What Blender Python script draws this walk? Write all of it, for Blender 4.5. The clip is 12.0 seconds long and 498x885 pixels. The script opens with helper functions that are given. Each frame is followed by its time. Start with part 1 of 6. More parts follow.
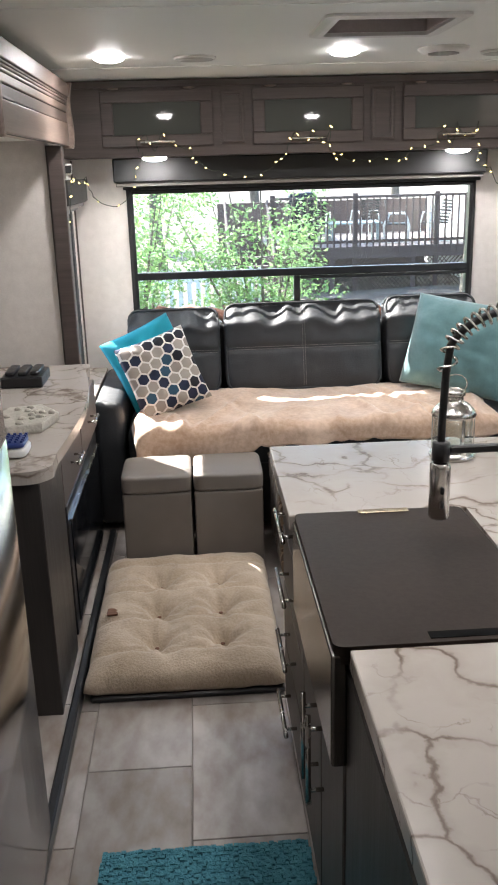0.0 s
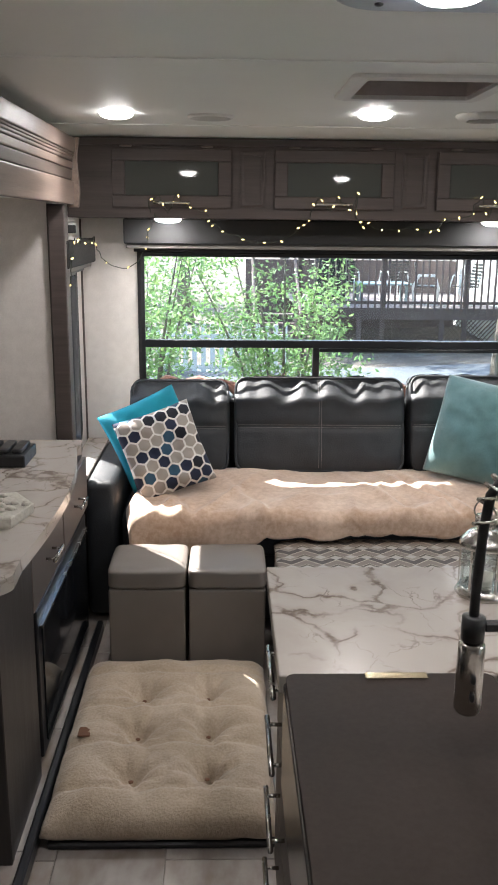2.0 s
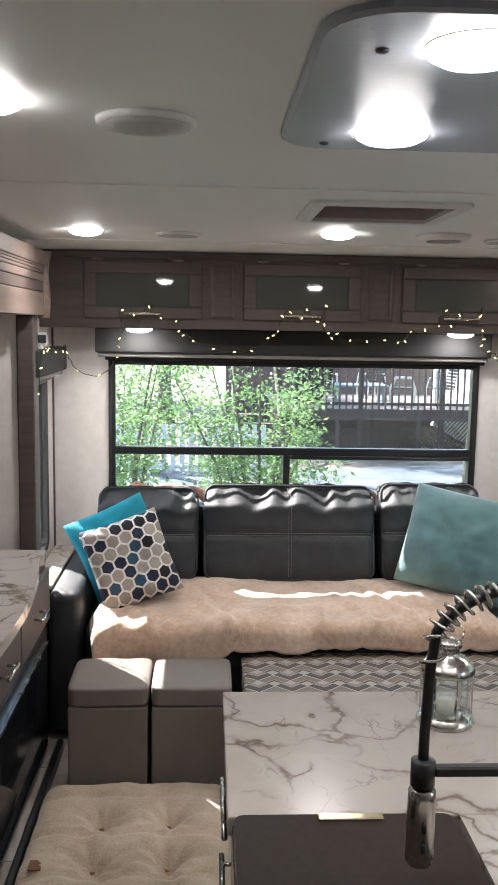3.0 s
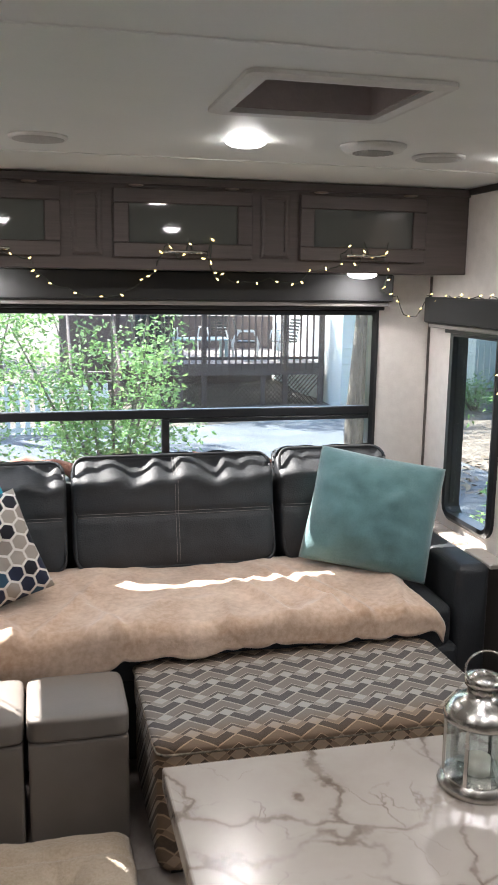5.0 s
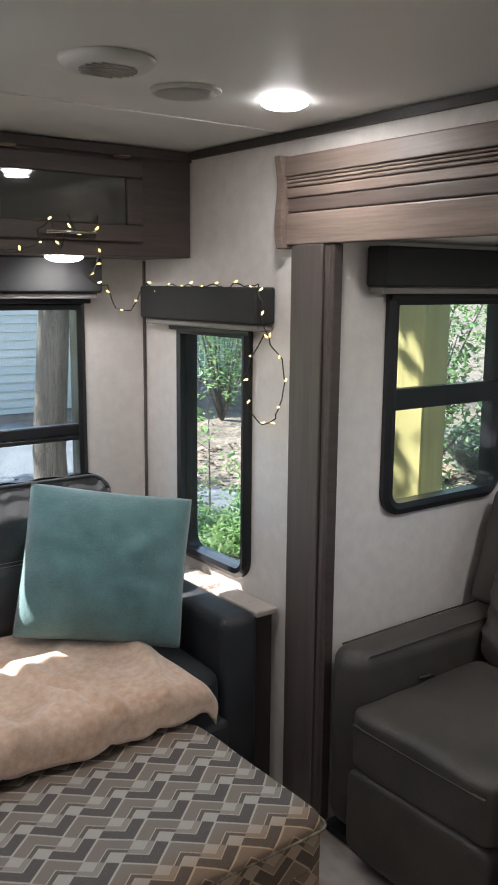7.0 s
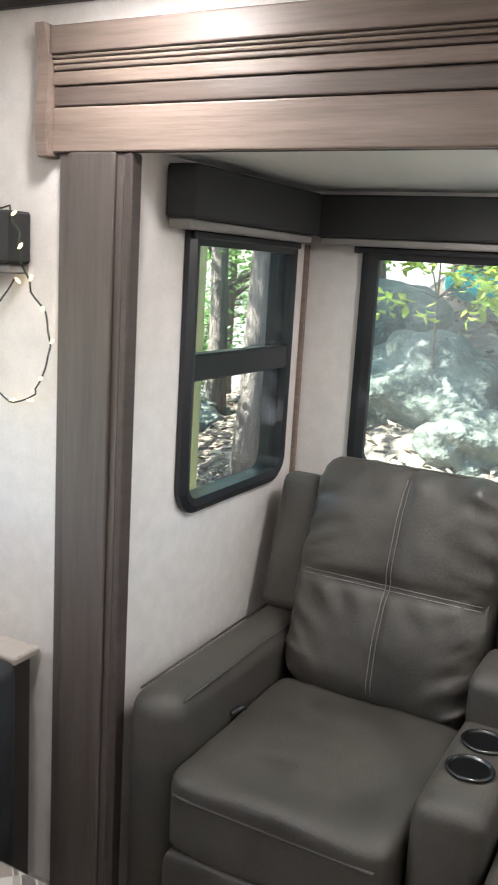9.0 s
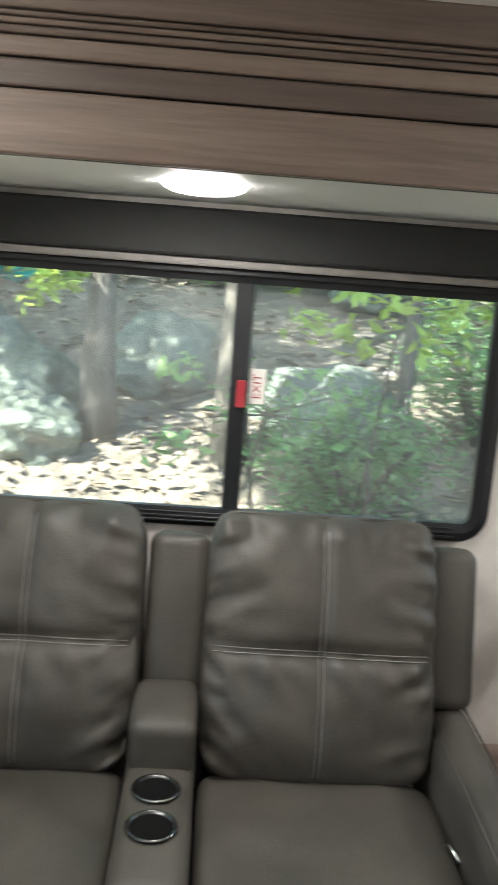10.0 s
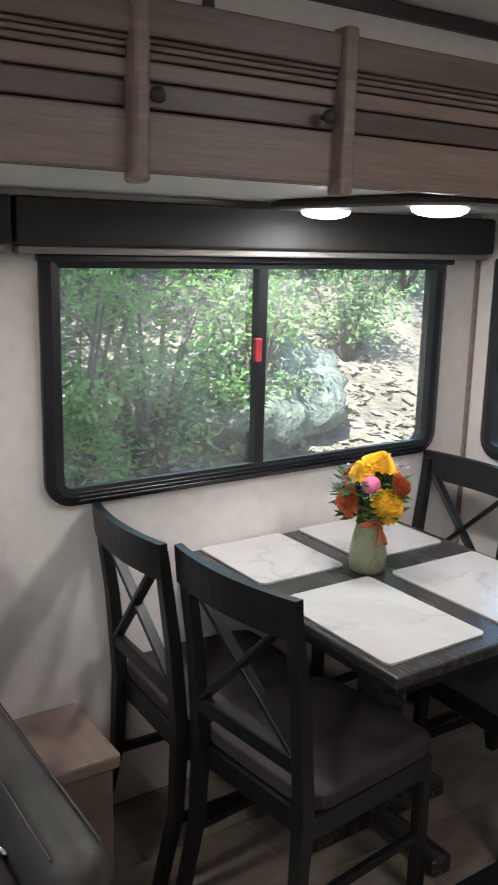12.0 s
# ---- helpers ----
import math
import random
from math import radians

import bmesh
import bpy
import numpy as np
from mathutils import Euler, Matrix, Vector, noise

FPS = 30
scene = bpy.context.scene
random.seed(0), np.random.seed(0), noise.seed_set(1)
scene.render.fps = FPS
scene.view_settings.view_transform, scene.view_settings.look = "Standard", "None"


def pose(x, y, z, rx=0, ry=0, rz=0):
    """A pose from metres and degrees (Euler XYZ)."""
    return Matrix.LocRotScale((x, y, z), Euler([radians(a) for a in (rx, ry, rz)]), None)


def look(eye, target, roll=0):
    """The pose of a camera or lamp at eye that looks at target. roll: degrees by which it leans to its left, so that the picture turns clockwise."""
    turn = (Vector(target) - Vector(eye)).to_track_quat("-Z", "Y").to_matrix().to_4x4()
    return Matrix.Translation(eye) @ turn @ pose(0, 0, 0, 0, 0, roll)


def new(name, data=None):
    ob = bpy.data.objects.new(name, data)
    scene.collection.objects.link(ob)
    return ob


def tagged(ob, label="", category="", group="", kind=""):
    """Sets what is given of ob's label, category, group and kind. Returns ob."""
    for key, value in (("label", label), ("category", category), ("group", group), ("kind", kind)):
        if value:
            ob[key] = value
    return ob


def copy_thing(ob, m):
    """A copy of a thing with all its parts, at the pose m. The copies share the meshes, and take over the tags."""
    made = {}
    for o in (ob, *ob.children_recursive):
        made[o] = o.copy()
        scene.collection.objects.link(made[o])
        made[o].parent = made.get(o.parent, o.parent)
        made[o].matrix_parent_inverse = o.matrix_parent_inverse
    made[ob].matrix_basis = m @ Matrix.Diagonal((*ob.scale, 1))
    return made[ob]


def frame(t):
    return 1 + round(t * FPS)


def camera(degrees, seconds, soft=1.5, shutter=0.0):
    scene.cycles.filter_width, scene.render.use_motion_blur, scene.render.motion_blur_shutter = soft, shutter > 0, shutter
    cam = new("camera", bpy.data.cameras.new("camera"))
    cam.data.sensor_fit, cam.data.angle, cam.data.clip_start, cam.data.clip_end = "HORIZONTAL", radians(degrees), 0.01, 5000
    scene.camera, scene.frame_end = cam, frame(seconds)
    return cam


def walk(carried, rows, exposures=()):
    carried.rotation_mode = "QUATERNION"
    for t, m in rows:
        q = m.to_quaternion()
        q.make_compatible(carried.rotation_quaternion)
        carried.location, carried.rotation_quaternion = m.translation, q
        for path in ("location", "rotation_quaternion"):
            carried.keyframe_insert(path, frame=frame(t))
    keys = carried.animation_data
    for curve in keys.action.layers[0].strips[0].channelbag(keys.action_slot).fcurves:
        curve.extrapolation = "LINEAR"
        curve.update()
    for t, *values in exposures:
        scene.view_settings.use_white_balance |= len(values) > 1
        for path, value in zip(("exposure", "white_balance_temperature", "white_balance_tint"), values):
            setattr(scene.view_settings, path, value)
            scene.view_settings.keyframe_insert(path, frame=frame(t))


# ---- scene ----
import collections

cam = camera(31.9, 12.0, shutter=0.3)
PATH = [
    (0, (0.099, 0.208, 1.697), (0.202, 2.114, 1.101), -1.6),
    (0.5, (0.125, 0.297, 1.681), (0.161, 2.218, 1.125), -1.5),
    (1, (0.127, 0.466, 1.701), (0.172, 2.383, 1.132), -0.2),
    (1.5, (0.148, 0.58, 1.725), (0.201, 2.515, 1.222), 0.0),
    (2, (0.187, 0.613, 1.75), (0.242, 2.552, 1.265), 0.6),
    (2.5, (0.244, 0.614, 1.789), (0.316, 2.587, 1.468), 0.7),
    (2.7, (0.262, 0.618, 1.798), (0.333, 2.598, 1.535), 0.8),
    (4.5, (0.084, 1.096, 1.746), (0.494, 3.025, 1.413), 1.3),
    (5, (0.102, 1.312, 1.726), (0.574, 3.222, 1.367), 0.8),
    (5.5, (0.108, 1.56, 1.736), (0.706, 3.434, 1.376), 0.9),
    (6, (0.073, 1.787, 1.728), (0.89, 3.578, 1.377), 1.6),
    (6.5, (0.094, 1.959, 1.711), (1.166, 3.609, 1.349), 2.5),
    (7, (0.206, 2.171, 1.684), (1.385, 3.747, 1.328), 0.5),
    (7.2, (0.22, 2.273, 1.674), (1.453, 3.803, 1.298), 0.5),
    (8.8, (0.327, 2.876, 1.577), (2.037, 3.834, 1.179), 3.6),
    (9, (0.381, 2.927, 1.584), (2.113, 3.846, 1.191), 3.4),
    (9.5, (0.474, 3.01, 1.629), (2.332, 3.631, 1.229), 4.5),
    (10, (0.559, 3.195, 1.666), (2.518, 3.106, 1.273), 4.3),
    (10.5, (0.629, 3.328, 1.657), (2.505, 2.763, 1.257), 3.0),
    (11, (0.633, 3.259, 1.682), (2.443, 2.519, 1.263), 2.3),
    (11.5, (0.615, 3.144, 1.696), (2.32, 2.191, 1.268), 1.7),
    (12, (0.626, 3.089, 1.698), (2.239, 1.994, 1.253), 1.4),
]
walk(cam, [(t, look(eye, target, roll)) for t, eye, target, roll in PATH], exposures=[(t, stops, kelvin, tint) for t, stops, kelvin, tint in ((0.0, 2.7, 6250, 13), (1.0, 2.58, 6250, 13), (1.5, 2.34, 6250, 13), (5.0, 2.28, 6250, 13), (6.0, 2.12, 6200, 13), (6.5, 1.84, 6150, 13), (7.2, 1.82, 6200, 13), (9.0, 2.8, 6200, 12), (9.6, 2.62, 6300, 10), (10.5, 3.12, 6450, 7), (11.0, 3.15, 6250, 11), (11.5, 2.6, 6200, 12), (12.0, 2.25, 6200, 13))])

# ---- daylight ----
world = bpy.data.worlds.new("sky")
scene.world = world
world.use_nodes = True
wn = world.node_tree.nodes
sky = wn.new("ShaderNodeTexSky")
sky.sky_type, sky.sun_disc = "NISHITA", False
sky.sun_elevation, sky.sun_rotation = radians(45.5), radians(-41.3)
wn["Background"].inputs["Strength"].default_value = 0.15
world.node_tree.links.new(sky.outputs[0], wn["Background"].inputs["Color"])
sun_data = bpy.data.lights.new("sun", "SUN")
sun_data.energy, sun_data.angle, sun_data.color = 5.0, radians(0.5), (1.0, 0.95, 0.86)
sun = new("sun", sun_data)
sun.matrix_world = look((-5.7, 6.5, 8.8), (0, 0, 0))
LAMP_W, LAMP_GLOW = 0.88, 8.0
LAMP_COLOR = (1.0, 0.96, 0.90)


# ---- materials ----
def nodes_of(name):
    m = bpy.data.materials.new(name)
    m.use_nodes = True
    t = m.node_tree
    return m, t, t.nodes, t.links, t.nodes["Principled BSDF"]


def mixed(nt, fac, a, b):
    """A colour mix; fac, a and b are sockets or values."""
    n = nt.nodes.new("ShaderNodeMix")
    n.data_type = "RGBA"
    for key, value in (("Factor", fac), ("A", a), ("B", b)):
        socket = [i for i in n.inputs if i.name == key and (i.type == "VALUE" if key == "Factor" else i.type == "RGBA")][0]
        if hasattr(value, "is_linked"):
            nt.links.new(value, socket)
        else:
            socket.default_value = value if key == "Factor" else (*value, 1)
    return [o for o in n.outputs if o.type == "RGBA"][0]


def mth(nt, op, a, b=0.0, c=0.0):
    n = nt.nodes.new("ShaderNodeMath")
    n.operation = op
    for i, value in enumerate((a, b, c)):
        if hasattr(value, "is_linked"):
            nt.links.new(value, n.inputs[i])
        else:
            n.inputs[i].default_value = value
    return n.outputs[0]


def coords(nt, scale=(1, 1, 1), rot=(0, 0, 0), kind="Object"):
    tc, mp = nt.nodes.new("ShaderNodeTexCoord"), nt.nodes.new("ShaderNodeMapping")
    nt.links.new(tc.outputs[kind], mp.inputs[0])
    mp.inputs["Scale"].default_value, mp.inputs["Rotation"].default_value = scale, rot
    return mp.outputs[0]


def noisy(nt, vec, scale, detail=4.0, rough=0.55, low=0.35, high=0.65):
    n, r = nt.nodes.new("ShaderNodeTexNoise"), nt.nodes.new("ShaderNodeMapRange")
    n.inputs["Scale"].default_value, n.inputs["Detail"].default_value, n.inputs["Roughness"].default_value = scale, detail, rough
    nt.links.new(vec, n.inputs["Vector"])
    nt.links.new(n.outputs[0], r.inputs[0])
    r.inputs[1].default_value, r.inputs[2].default_value = low, high
    return r.outputs[0]


def bumped(nt, bs, height, strength, distance=0.01):
    b = nt.nodes.new("ShaderNodeBump")
    b.inputs["Strength"].default_value, b.inputs["Distance"].default_value = strength, distance
    nt.links.new(height, b.inputs["Height"])
    nt.links.new(b.outputs[0], bs.inputs["Normal"])


def mat(name, c1, c2, scale=8.0, rough=0.6, metal=0.0, bump=0.2, fine=90.0, stretch=(1, 1, 1), dist=0.004, spec=0.5, sheen=0.0, rvar=0.08):
    """Two scales of colour and relief: broad patches from c1 to c2, and a fine grain."""
    m, nt, nd, lk, bs = nodes_of(name)
    v = coords(nt, stretch)
    broad, grain = noisy(nt, v, scale), noisy(nt, v, fine, 3.0)
    half = mth(nt, "ADD", mth(nt, "MULTIPLY", broad, 0.6), mth(nt, "MULTIPLY", grain, 0.4))
    lk.new(mixed(nt, half, c1, c2), bs.inputs["Base Color"])
    lk.new(mth(nt, "ADD", mth(nt, "MULTIPLY", broad, rvar), rough - rvar / 2), bs.inputs["Roughness"])
    bs.inputs["Metallic"].default_value, bs.inputs["Specular IOR Level"].default_value = metal, spec
    bs.inputs["Sheen Weight"].default_value = sheen
    if bump:
        bumped(nt, bs, half, bump, dist)
    return m


def wood(name, dark, light, axis="y", rough=0.5, scale=1.0, bump=0.25):
    s = {"x": (1.5, 30, 30), "y": (30, 1.5, 30), "z": (30, 30, 1.5)}[axis]
    m, nt, nd, lk, bs = nodes_of(name)
    v = coords(nt, tuple(k * scale for k in s))
    a, b = noisy(nt, v, 1.0, 6.0, 0.65, 0.3, 0.7), noisy(nt, v, 5.0, 4.0, 0.6, 0.3, 0.7)
    g = mth(nt, "ADD", mth(nt, "MULTIPLY", a, 0.65), mth(nt, "MULTIPLY", b, 0.35))
    lk.new(mixed(nt, g, dark, light), bs.inputs["Base Color"])
    lk.new(mth(nt, "ADD", mth(nt, "MULTIPLY", g, 0.15), rough - 0.07), bs.inputs["Roughness"])
    bumped(nt, bs, g, bump, 0.002)
    return m


def marble(name, base=(0.475, 0.43, 0.39), cloudy=(0.33, 0.275, 0.23), line=(0.16, 0.12, 0.095), veins=1.0, rough=0.22):
    """A polished slab: drifting clouds, broad soft veins and hair-fine cracks beside them."""
    m, nt, nd, lk, bs = nodes_of(name)
    v = coords(nt)
    warp = nd.new("ShaderNodeTexNoise")
    warp.inputs["Scale"].default_value, warp.inputs["Detail"].default_value = 3.6, 7.0
    lk.new(v, warp.inputs["Vector"])
    add = nd.new("ShaderNodeVectorMath")
    add.operation = "MULTIPLY_ADD"
    lk.new(warp.outputs["Color"], add.inputs[0])
    add.inputs[1].default_value = (0.42, 0.42, 0.2)
    lk.new(v, add.inputs[2])

    def cracks(scale, width):
        vo, r = nd.new("ShaderNodeTexVoronoi"), nd.new("ShaderNodeMapRange")
        vo.feature = "DISTANCE_TO_EDGE"
        vo.inputs["Scale"].default_value = scale
        lk.new(add.outputs[0], vo.inputs["Vector"])
        r.interpolation_type = "SMOOTHSTEP"
        r.inputs[1].default_value, r.inputs[2].default_value, r.inputs[3].default_value, r.inputs[4].default_value = 0.0, width, 1.0, 0.0
        lk.new(vo.outputs["Distance"], r.inputs[0])
        return r.outputs[0]

    mask = noisy(nt, v, 5.0, 4.0, 0.6, 0.40, 0.60)
    cloud = noisy(nt, add.outputs[0], 2.6, 6.0, 0.62, 0.46, 0.80)
    c = mixed(nt, mth(nt, "MULTIPLY", cloud, 0.6), base, cloudy)
    halo = mth(nt, "MULTIPLY", cracks(4.4, 0.11), mth(nt, "MULTIPLY", mask, 0.42 * veins))
    c = mixed(nt, halo, c, cloudy)
    thick = mth(nt, "MULTIPLY", cracks(4.4, 0.034), mth(nt, "MULTIPLY", mask, 0.92 * veins))
    c = mixed(nt, thick, c, line)
    fine = mth(nt, "MULTIPLY", cracks(8.5, 0.020), mth(nt, "MULTIPLY", noisy(nt, v, 7.5, 3.0, 0.6, 0.48, 0.66), 0.7 * veins))
    c = mixed(nt, fine, c, line)
    lk.new(c, bs.inputs["Base Color"])
    bs.inputs["Roughness"].default_value = rough
    bumped(nt, bs, noisy(nt, v, 160.0), 0.03, 0.001)
    return m


def hexes(name):
    """A fabric printed with hexagons in greys and blues, white between them."""
    m, nt, nd, lk, bs = nodes_of(name)
    v = coords(nt, (17.4, 17.4, 0))

    def vm(op, a, b=None):
        n = nd.new("ShaderNodeVectorMath")
        n.operation = op
        for i, value in enumerate((a, b)):
            if value is None:
                continue
            if isinstance(value, tuple):
                n.inputs[i].default_value = value
            else:
                lk.new(value, n.inputs[i])
        return n

    r, h = (1.0, 1.7320508, 1.0), (0.5, 0.8660254, 0.5)

    def cell(p):
        q = vm("DIVIDE", p, r).outputs[0]
        return vm("SUBTRACT", vm("MULTIPLY", vm("FRACTION", q).outputs[0], r).outputs[0], h).outputs[0]

    flat = vm("MULTIPLY", v, (1, 1, 0)).outputs[0]
    a, b = cell(flat), cell(vm("ADD", flat, h).outputs[0])
    a, b = vm("MULTIPLY", a, (1, 1, 0)).outputs[0], vm("MULTIPLY", b, (1, 1, 0)).outputs[0]
    nearer = mth(nt, "LESS_THAN", vm("LENGTH", a).outputs["Value"], vm("LENGTH", b).outputs["Value"])
    pick = nd.new("ShaderNodeMix")
    pick.data_type = "VECTOR"
    lk.new(nearer, pick.inputs[0])
    vec_in = [i for i in pick.inputs if i.type == "VECTOR"]
    lk.new(b, vec_in[0 if len(vec_in) == 2 else -2])
    lk.new(a, vec_in[1 if len(vec_in) == 2 else -1])
    gv = [o for o in pick.outputs if o.type == "VECTOR"][0]
    ab = vm("ABSOLUTE", gv).outputs[0]
    sep = nd.new("ShaderNodeSeparateXYZ")
    lk.new(ab, sep.inputs[0])
    d = mth(nt, "MAXIMUM", vm("DOT_PRODUCT", ab, (0.5, 0.8660254, 0)).outputs["Value"], sep.outputs[0])
    wn_ = nd.new("ShaderNodeTexWhiteNoise")
    wn_.noise_dimensions = "2D"
    lk.new(vm("SNAP", vm("ADD", vm("SUBTRACT", flat, gv).outputs[0], (0.1, 0.1, 0)).outputs[0], (0.5, 0.866, 1)).outputs[0], wn_.inputs["Vector"])
    ramp = nd.new("ShaderNodeValToRGB")
    ramp.color_ramp.interpolation = "CONSTANT"
    for i, (p, c) in enumerate(((0, (0.36, 0.32, 0.28)), (0.32, (0.018, 0.025, 0.055)), (0.56, (0.012, 0.013, 0.02)), (0.78, (0.03, 0.08, 0.13)), (0.93, (0.30, 0.26, 0.23)))):
        e = ramp.color_ramp.elements[i] if i < 2 else ramp.color_ramp.elements.new(p)
        e.position, e.color = p, (*c, 1)
    lk.new(wn_.outputs["Value"], ramp.inputs[0])
    c = mixed(nt, mth(nt, "GREATER_THAN", d, 0.425), ramp.outputs[0], (0.72, 0.69, 0.65))
    lk.new(c, bs.inputs["Base Color"])
    bs.inputs["Roughness"].default_value = 0.9
    bumped(nt, bs, noisy(nt, coords(nt), 350.0, 2.0), 0.25, 0.002)
    return m


def chevron(name):
    """A woven print of overlapping zigzags with thin pale outlines: greys in the middle, browns towards the edges."""
    m, nt, nd, lk, bs = nodes_of(name)
    sep = nd.new("ShaderNodeSeparateXYZ")
    lk.new(coords(nt), sep.inputs[0])
    u, v = mth(nt, "DIVIDE", sep.outputs[0], 0.125), mth(nt, "DIVIDE", mth(nt, "ADD", sep.outputs[1], sep.outputs[2]), 0.107)
    la, lb = mth(nt, "ADD", v, u), mth(nt, "SUBTRACT", v, u)
    fa, fb = mth(nt, "FRACT", la), mth(nt, "FRACT", lb)
    odd = mth(nt, "FLOORED_MODULO", mth(nt, "ADD", mth(nt, "FLOOR", la), mth(nt, "FLOOR", lb)), 2.0)

    def bands(value, cols):
        ramp = nd.new("ShaderNodeValToRGB")
        ramp.color_ramp.interpolation = "CONSTANT"
        for i, (p, c) in enumerate(cols):
            e = ramp.color_ramp.elements[i] if i < 2 else ramp.color_ramp.elements.new(p)
            e.position, e.color = p, (*c, 1)
        lk.new(value, ramp.inputs[0])
        return ramp.outputs[0]

    line, dark, deep, mid, pale, light = (0.44, 0.40, 0.345), (0.082, 0.075, 0.072), (0.108, 0.093, 0.082), (0.205, 0.178, 0.155), (0.27, 0.245, 0.22), (0.40, 0.38, 0.355)
    roof = bands(mth(nt, "MAXIMUM", fa, fb), ((0, line), (0.04, light), (0.40, line), (0.435, deep), (0.565, line), (0.60, mid), (0.965, line)))
    keel = bands(mth(nt, "MINIMUM", fa, fb), ((0, line), (0.035, dark), (0.38, line), (0.415, pale), (0.60, line), (0.635, light), (0.80, line), (0.83, light)))
    c = mixed(nt, mth(nt, "GREATER_THAN", odd, 0.5), keel, roof)
    c = mixed(nt, mth(nt, "MULTIPLY", noisy(nt, coords(nt), 260.0, 2.0), 0.16), c, (0.30, 0.27, 0.24))
    edge = nd.new("ShaderNodeMapRange")
    edge.interpolation_type = "SMOOTHSTEP"
    lk.new(mth(nt, "ABSOLUTE", sep.outputs[1]), edge.inputs[0])
    edge.inputs[1].default_value, edge.inputs[2].default_value = 0.17, 0.29
    brown = nd.new("ShaderNodeMix")
    brown.data_type, brown.blend_type = "RGBA", "MULTIPLY"
    ins = [i for i in brown.inputs if i.type == "RGBA"]
    lk.new(mth(nt, "MULTIPLY", edge.outputs[0], 0.9), brown.inputs[0])
    lk.new(c, ins[0])
    ins[1].default_value = (0.86, 0.64, 0.45, 1)
    lk.new([o for o in brown.outputs if o.type == "RGBA"][0], bs.inputs["Base Color"])
    bs.inputs["Roughness"].default_value = 0.9
    bumped(nt, bs, noisy(nt, coords(nt), 420.0, 2.0), 0.35, 0.002)
    return m


def glowing(name, color, strength):
    m, nt, nd, lk, bs = nodes_of(name)
    bs.inputs["Base Color"].default_value = (*color, 1)
    bs.inputs["Emission Color"].default_value = (*color, 1)
    bs.inputs["Emission Strength"].default_value = strength
    return m


def clear(name, tint=(1, 1, 1), rough=0.0, frost=False, dust_haze=0.0):
    m, nt, nd, lk, bs = nodes_of(name)
    if frost:
        bs.inputs["Base Color"].default_value = (*tint, 1)
        bs.inputs["Roughness"].default_value = rough
        bs.inputs["Specular IOR Level"].default_value = 0.8
        return m
    out = nd["Material Output"]
    tr, gl, fr, mx = nd.new("ShaderNodeBsdfTransparent"), nd.new("ShaderNodeBsdfGlossy"), nd.new("ShaderNodeLayerWeight"), nd.new("ShaderNodeMixShader")
    tr.inputs[0].default_value = (*tint, 1)
    gl.inputs["Roughness"].default_value = 0.02
    lk.new(mth(nt, "ADD", mth(nt, "MULTIPLY", mth(nt, "POWER", fr.outputs["Facing"], 5.0), 0.6), 0.025), mx.inputs[0])
    lk.new(tr.outputs[0], mx.inputs[1])
    lk.new(gl.outputs[0], mx.inputs[2])
    # A pale diffuse film: pane dust plus glare haze painted over the view.
    if dust_haze:
        df, mx2 = nd.new("ShaderNodeBsdfDiffuse"), nd.new("ShaderNodeMixShader")
        df.inputs[0].default_value = (0.8, 0.82, 0.8, 1)
        lk.new(mth(nt, "MULTIPLY", noisy(nt, coords(nt), 3.0, 3.0, 0.6, 0.2, 0.8), dust_haze), mx2.inputs[0])
        lk.new(mx.outputs[0], mx2.inputs[1])
        lk.new(df.outputs[0], mx2.inputs[2])
        mx = mx2
    lk.new(mx.outputs[0], out.inputs[0])
    return m


def per_piece(m, amount=0.25):
    """Lets each piece of a material be a little lighter or darker."""
    nt = m.node_tree
    bs = nt.nodes["Principled BSDF"]
    src = bs.inputs["Base Color"].links[0].from_socket
    info, hsv = nt.nodes.new("ShaderNodeObjectInfo"), nt.nodes.new("ShaderNodeHueSaturation")
    nt.links.new(mth(nt, "ADD", mth(nt, "MULTIPLY", info.outputs["Random"], amount), 1 - amount / 2), hsv.inputs["Value"])
    nt.links.new(src, hsv.inputs["Color"])
    nt.links.new(hsv.outputs[0], bs.inputs["Base Color"])
    return m


def per_island(m, amount=0.5, hue=0.03):
    nt = m.node_tree
    bs = nt.nodes["Principled BSDF"]
    src = bs.inputs["Base Color"].links[0].from_socket
    info, hsv = nt.nodes.new("ShaderNodeNewGeometry"), nt.nodes.new("ShaderNodeHueSaturation")
    rnd = info.outputs["Random Per Island"]
    nt.links.new(mth(nt, "ADD", mth(nt, "MULTIPLY", rnd, amount), 1 - amount / 2), hsv.inputs["Value"])
    nt.links.new(mth(nt, "ADD", mth(nt, "MULTIPLY", rnd, hue), 0.5 - hue / 2), hsv.inputs["Hue"])
    nt.links.new(src, hsv.inputs["Color"])
    nt.links.new(hsv.outputs[0], bs.inputs["Base Color"])
    return m


def leafy(name, c1, c2):
    m = mat(name, c1, c2, 3.0, 0.5, bump=0.1, fine=20.0)
    nt = m.node_tree
    bs = nt.nodes["Principled BSDF"]
    per_island(m)
    tr, mx = nt.nodes.new("ShaderNodeBsdfTranslucent"), nt.nodes.new("ShaderNodeMixShader")
    nt.links.new(bs.inputs["Base Color"].links[0].from_socket, tr.inputs[0])
    mx.inputs[0].default_value = 0.5
    nt.links.new(bs.outputs[0], mx.inputs[1])
    nt.links.new(tr.outputs[0], mx.inputs[2])
    nt.links.new(mx.outputs[0], nt.nodes["Material Output"].inputs[0])
    return m


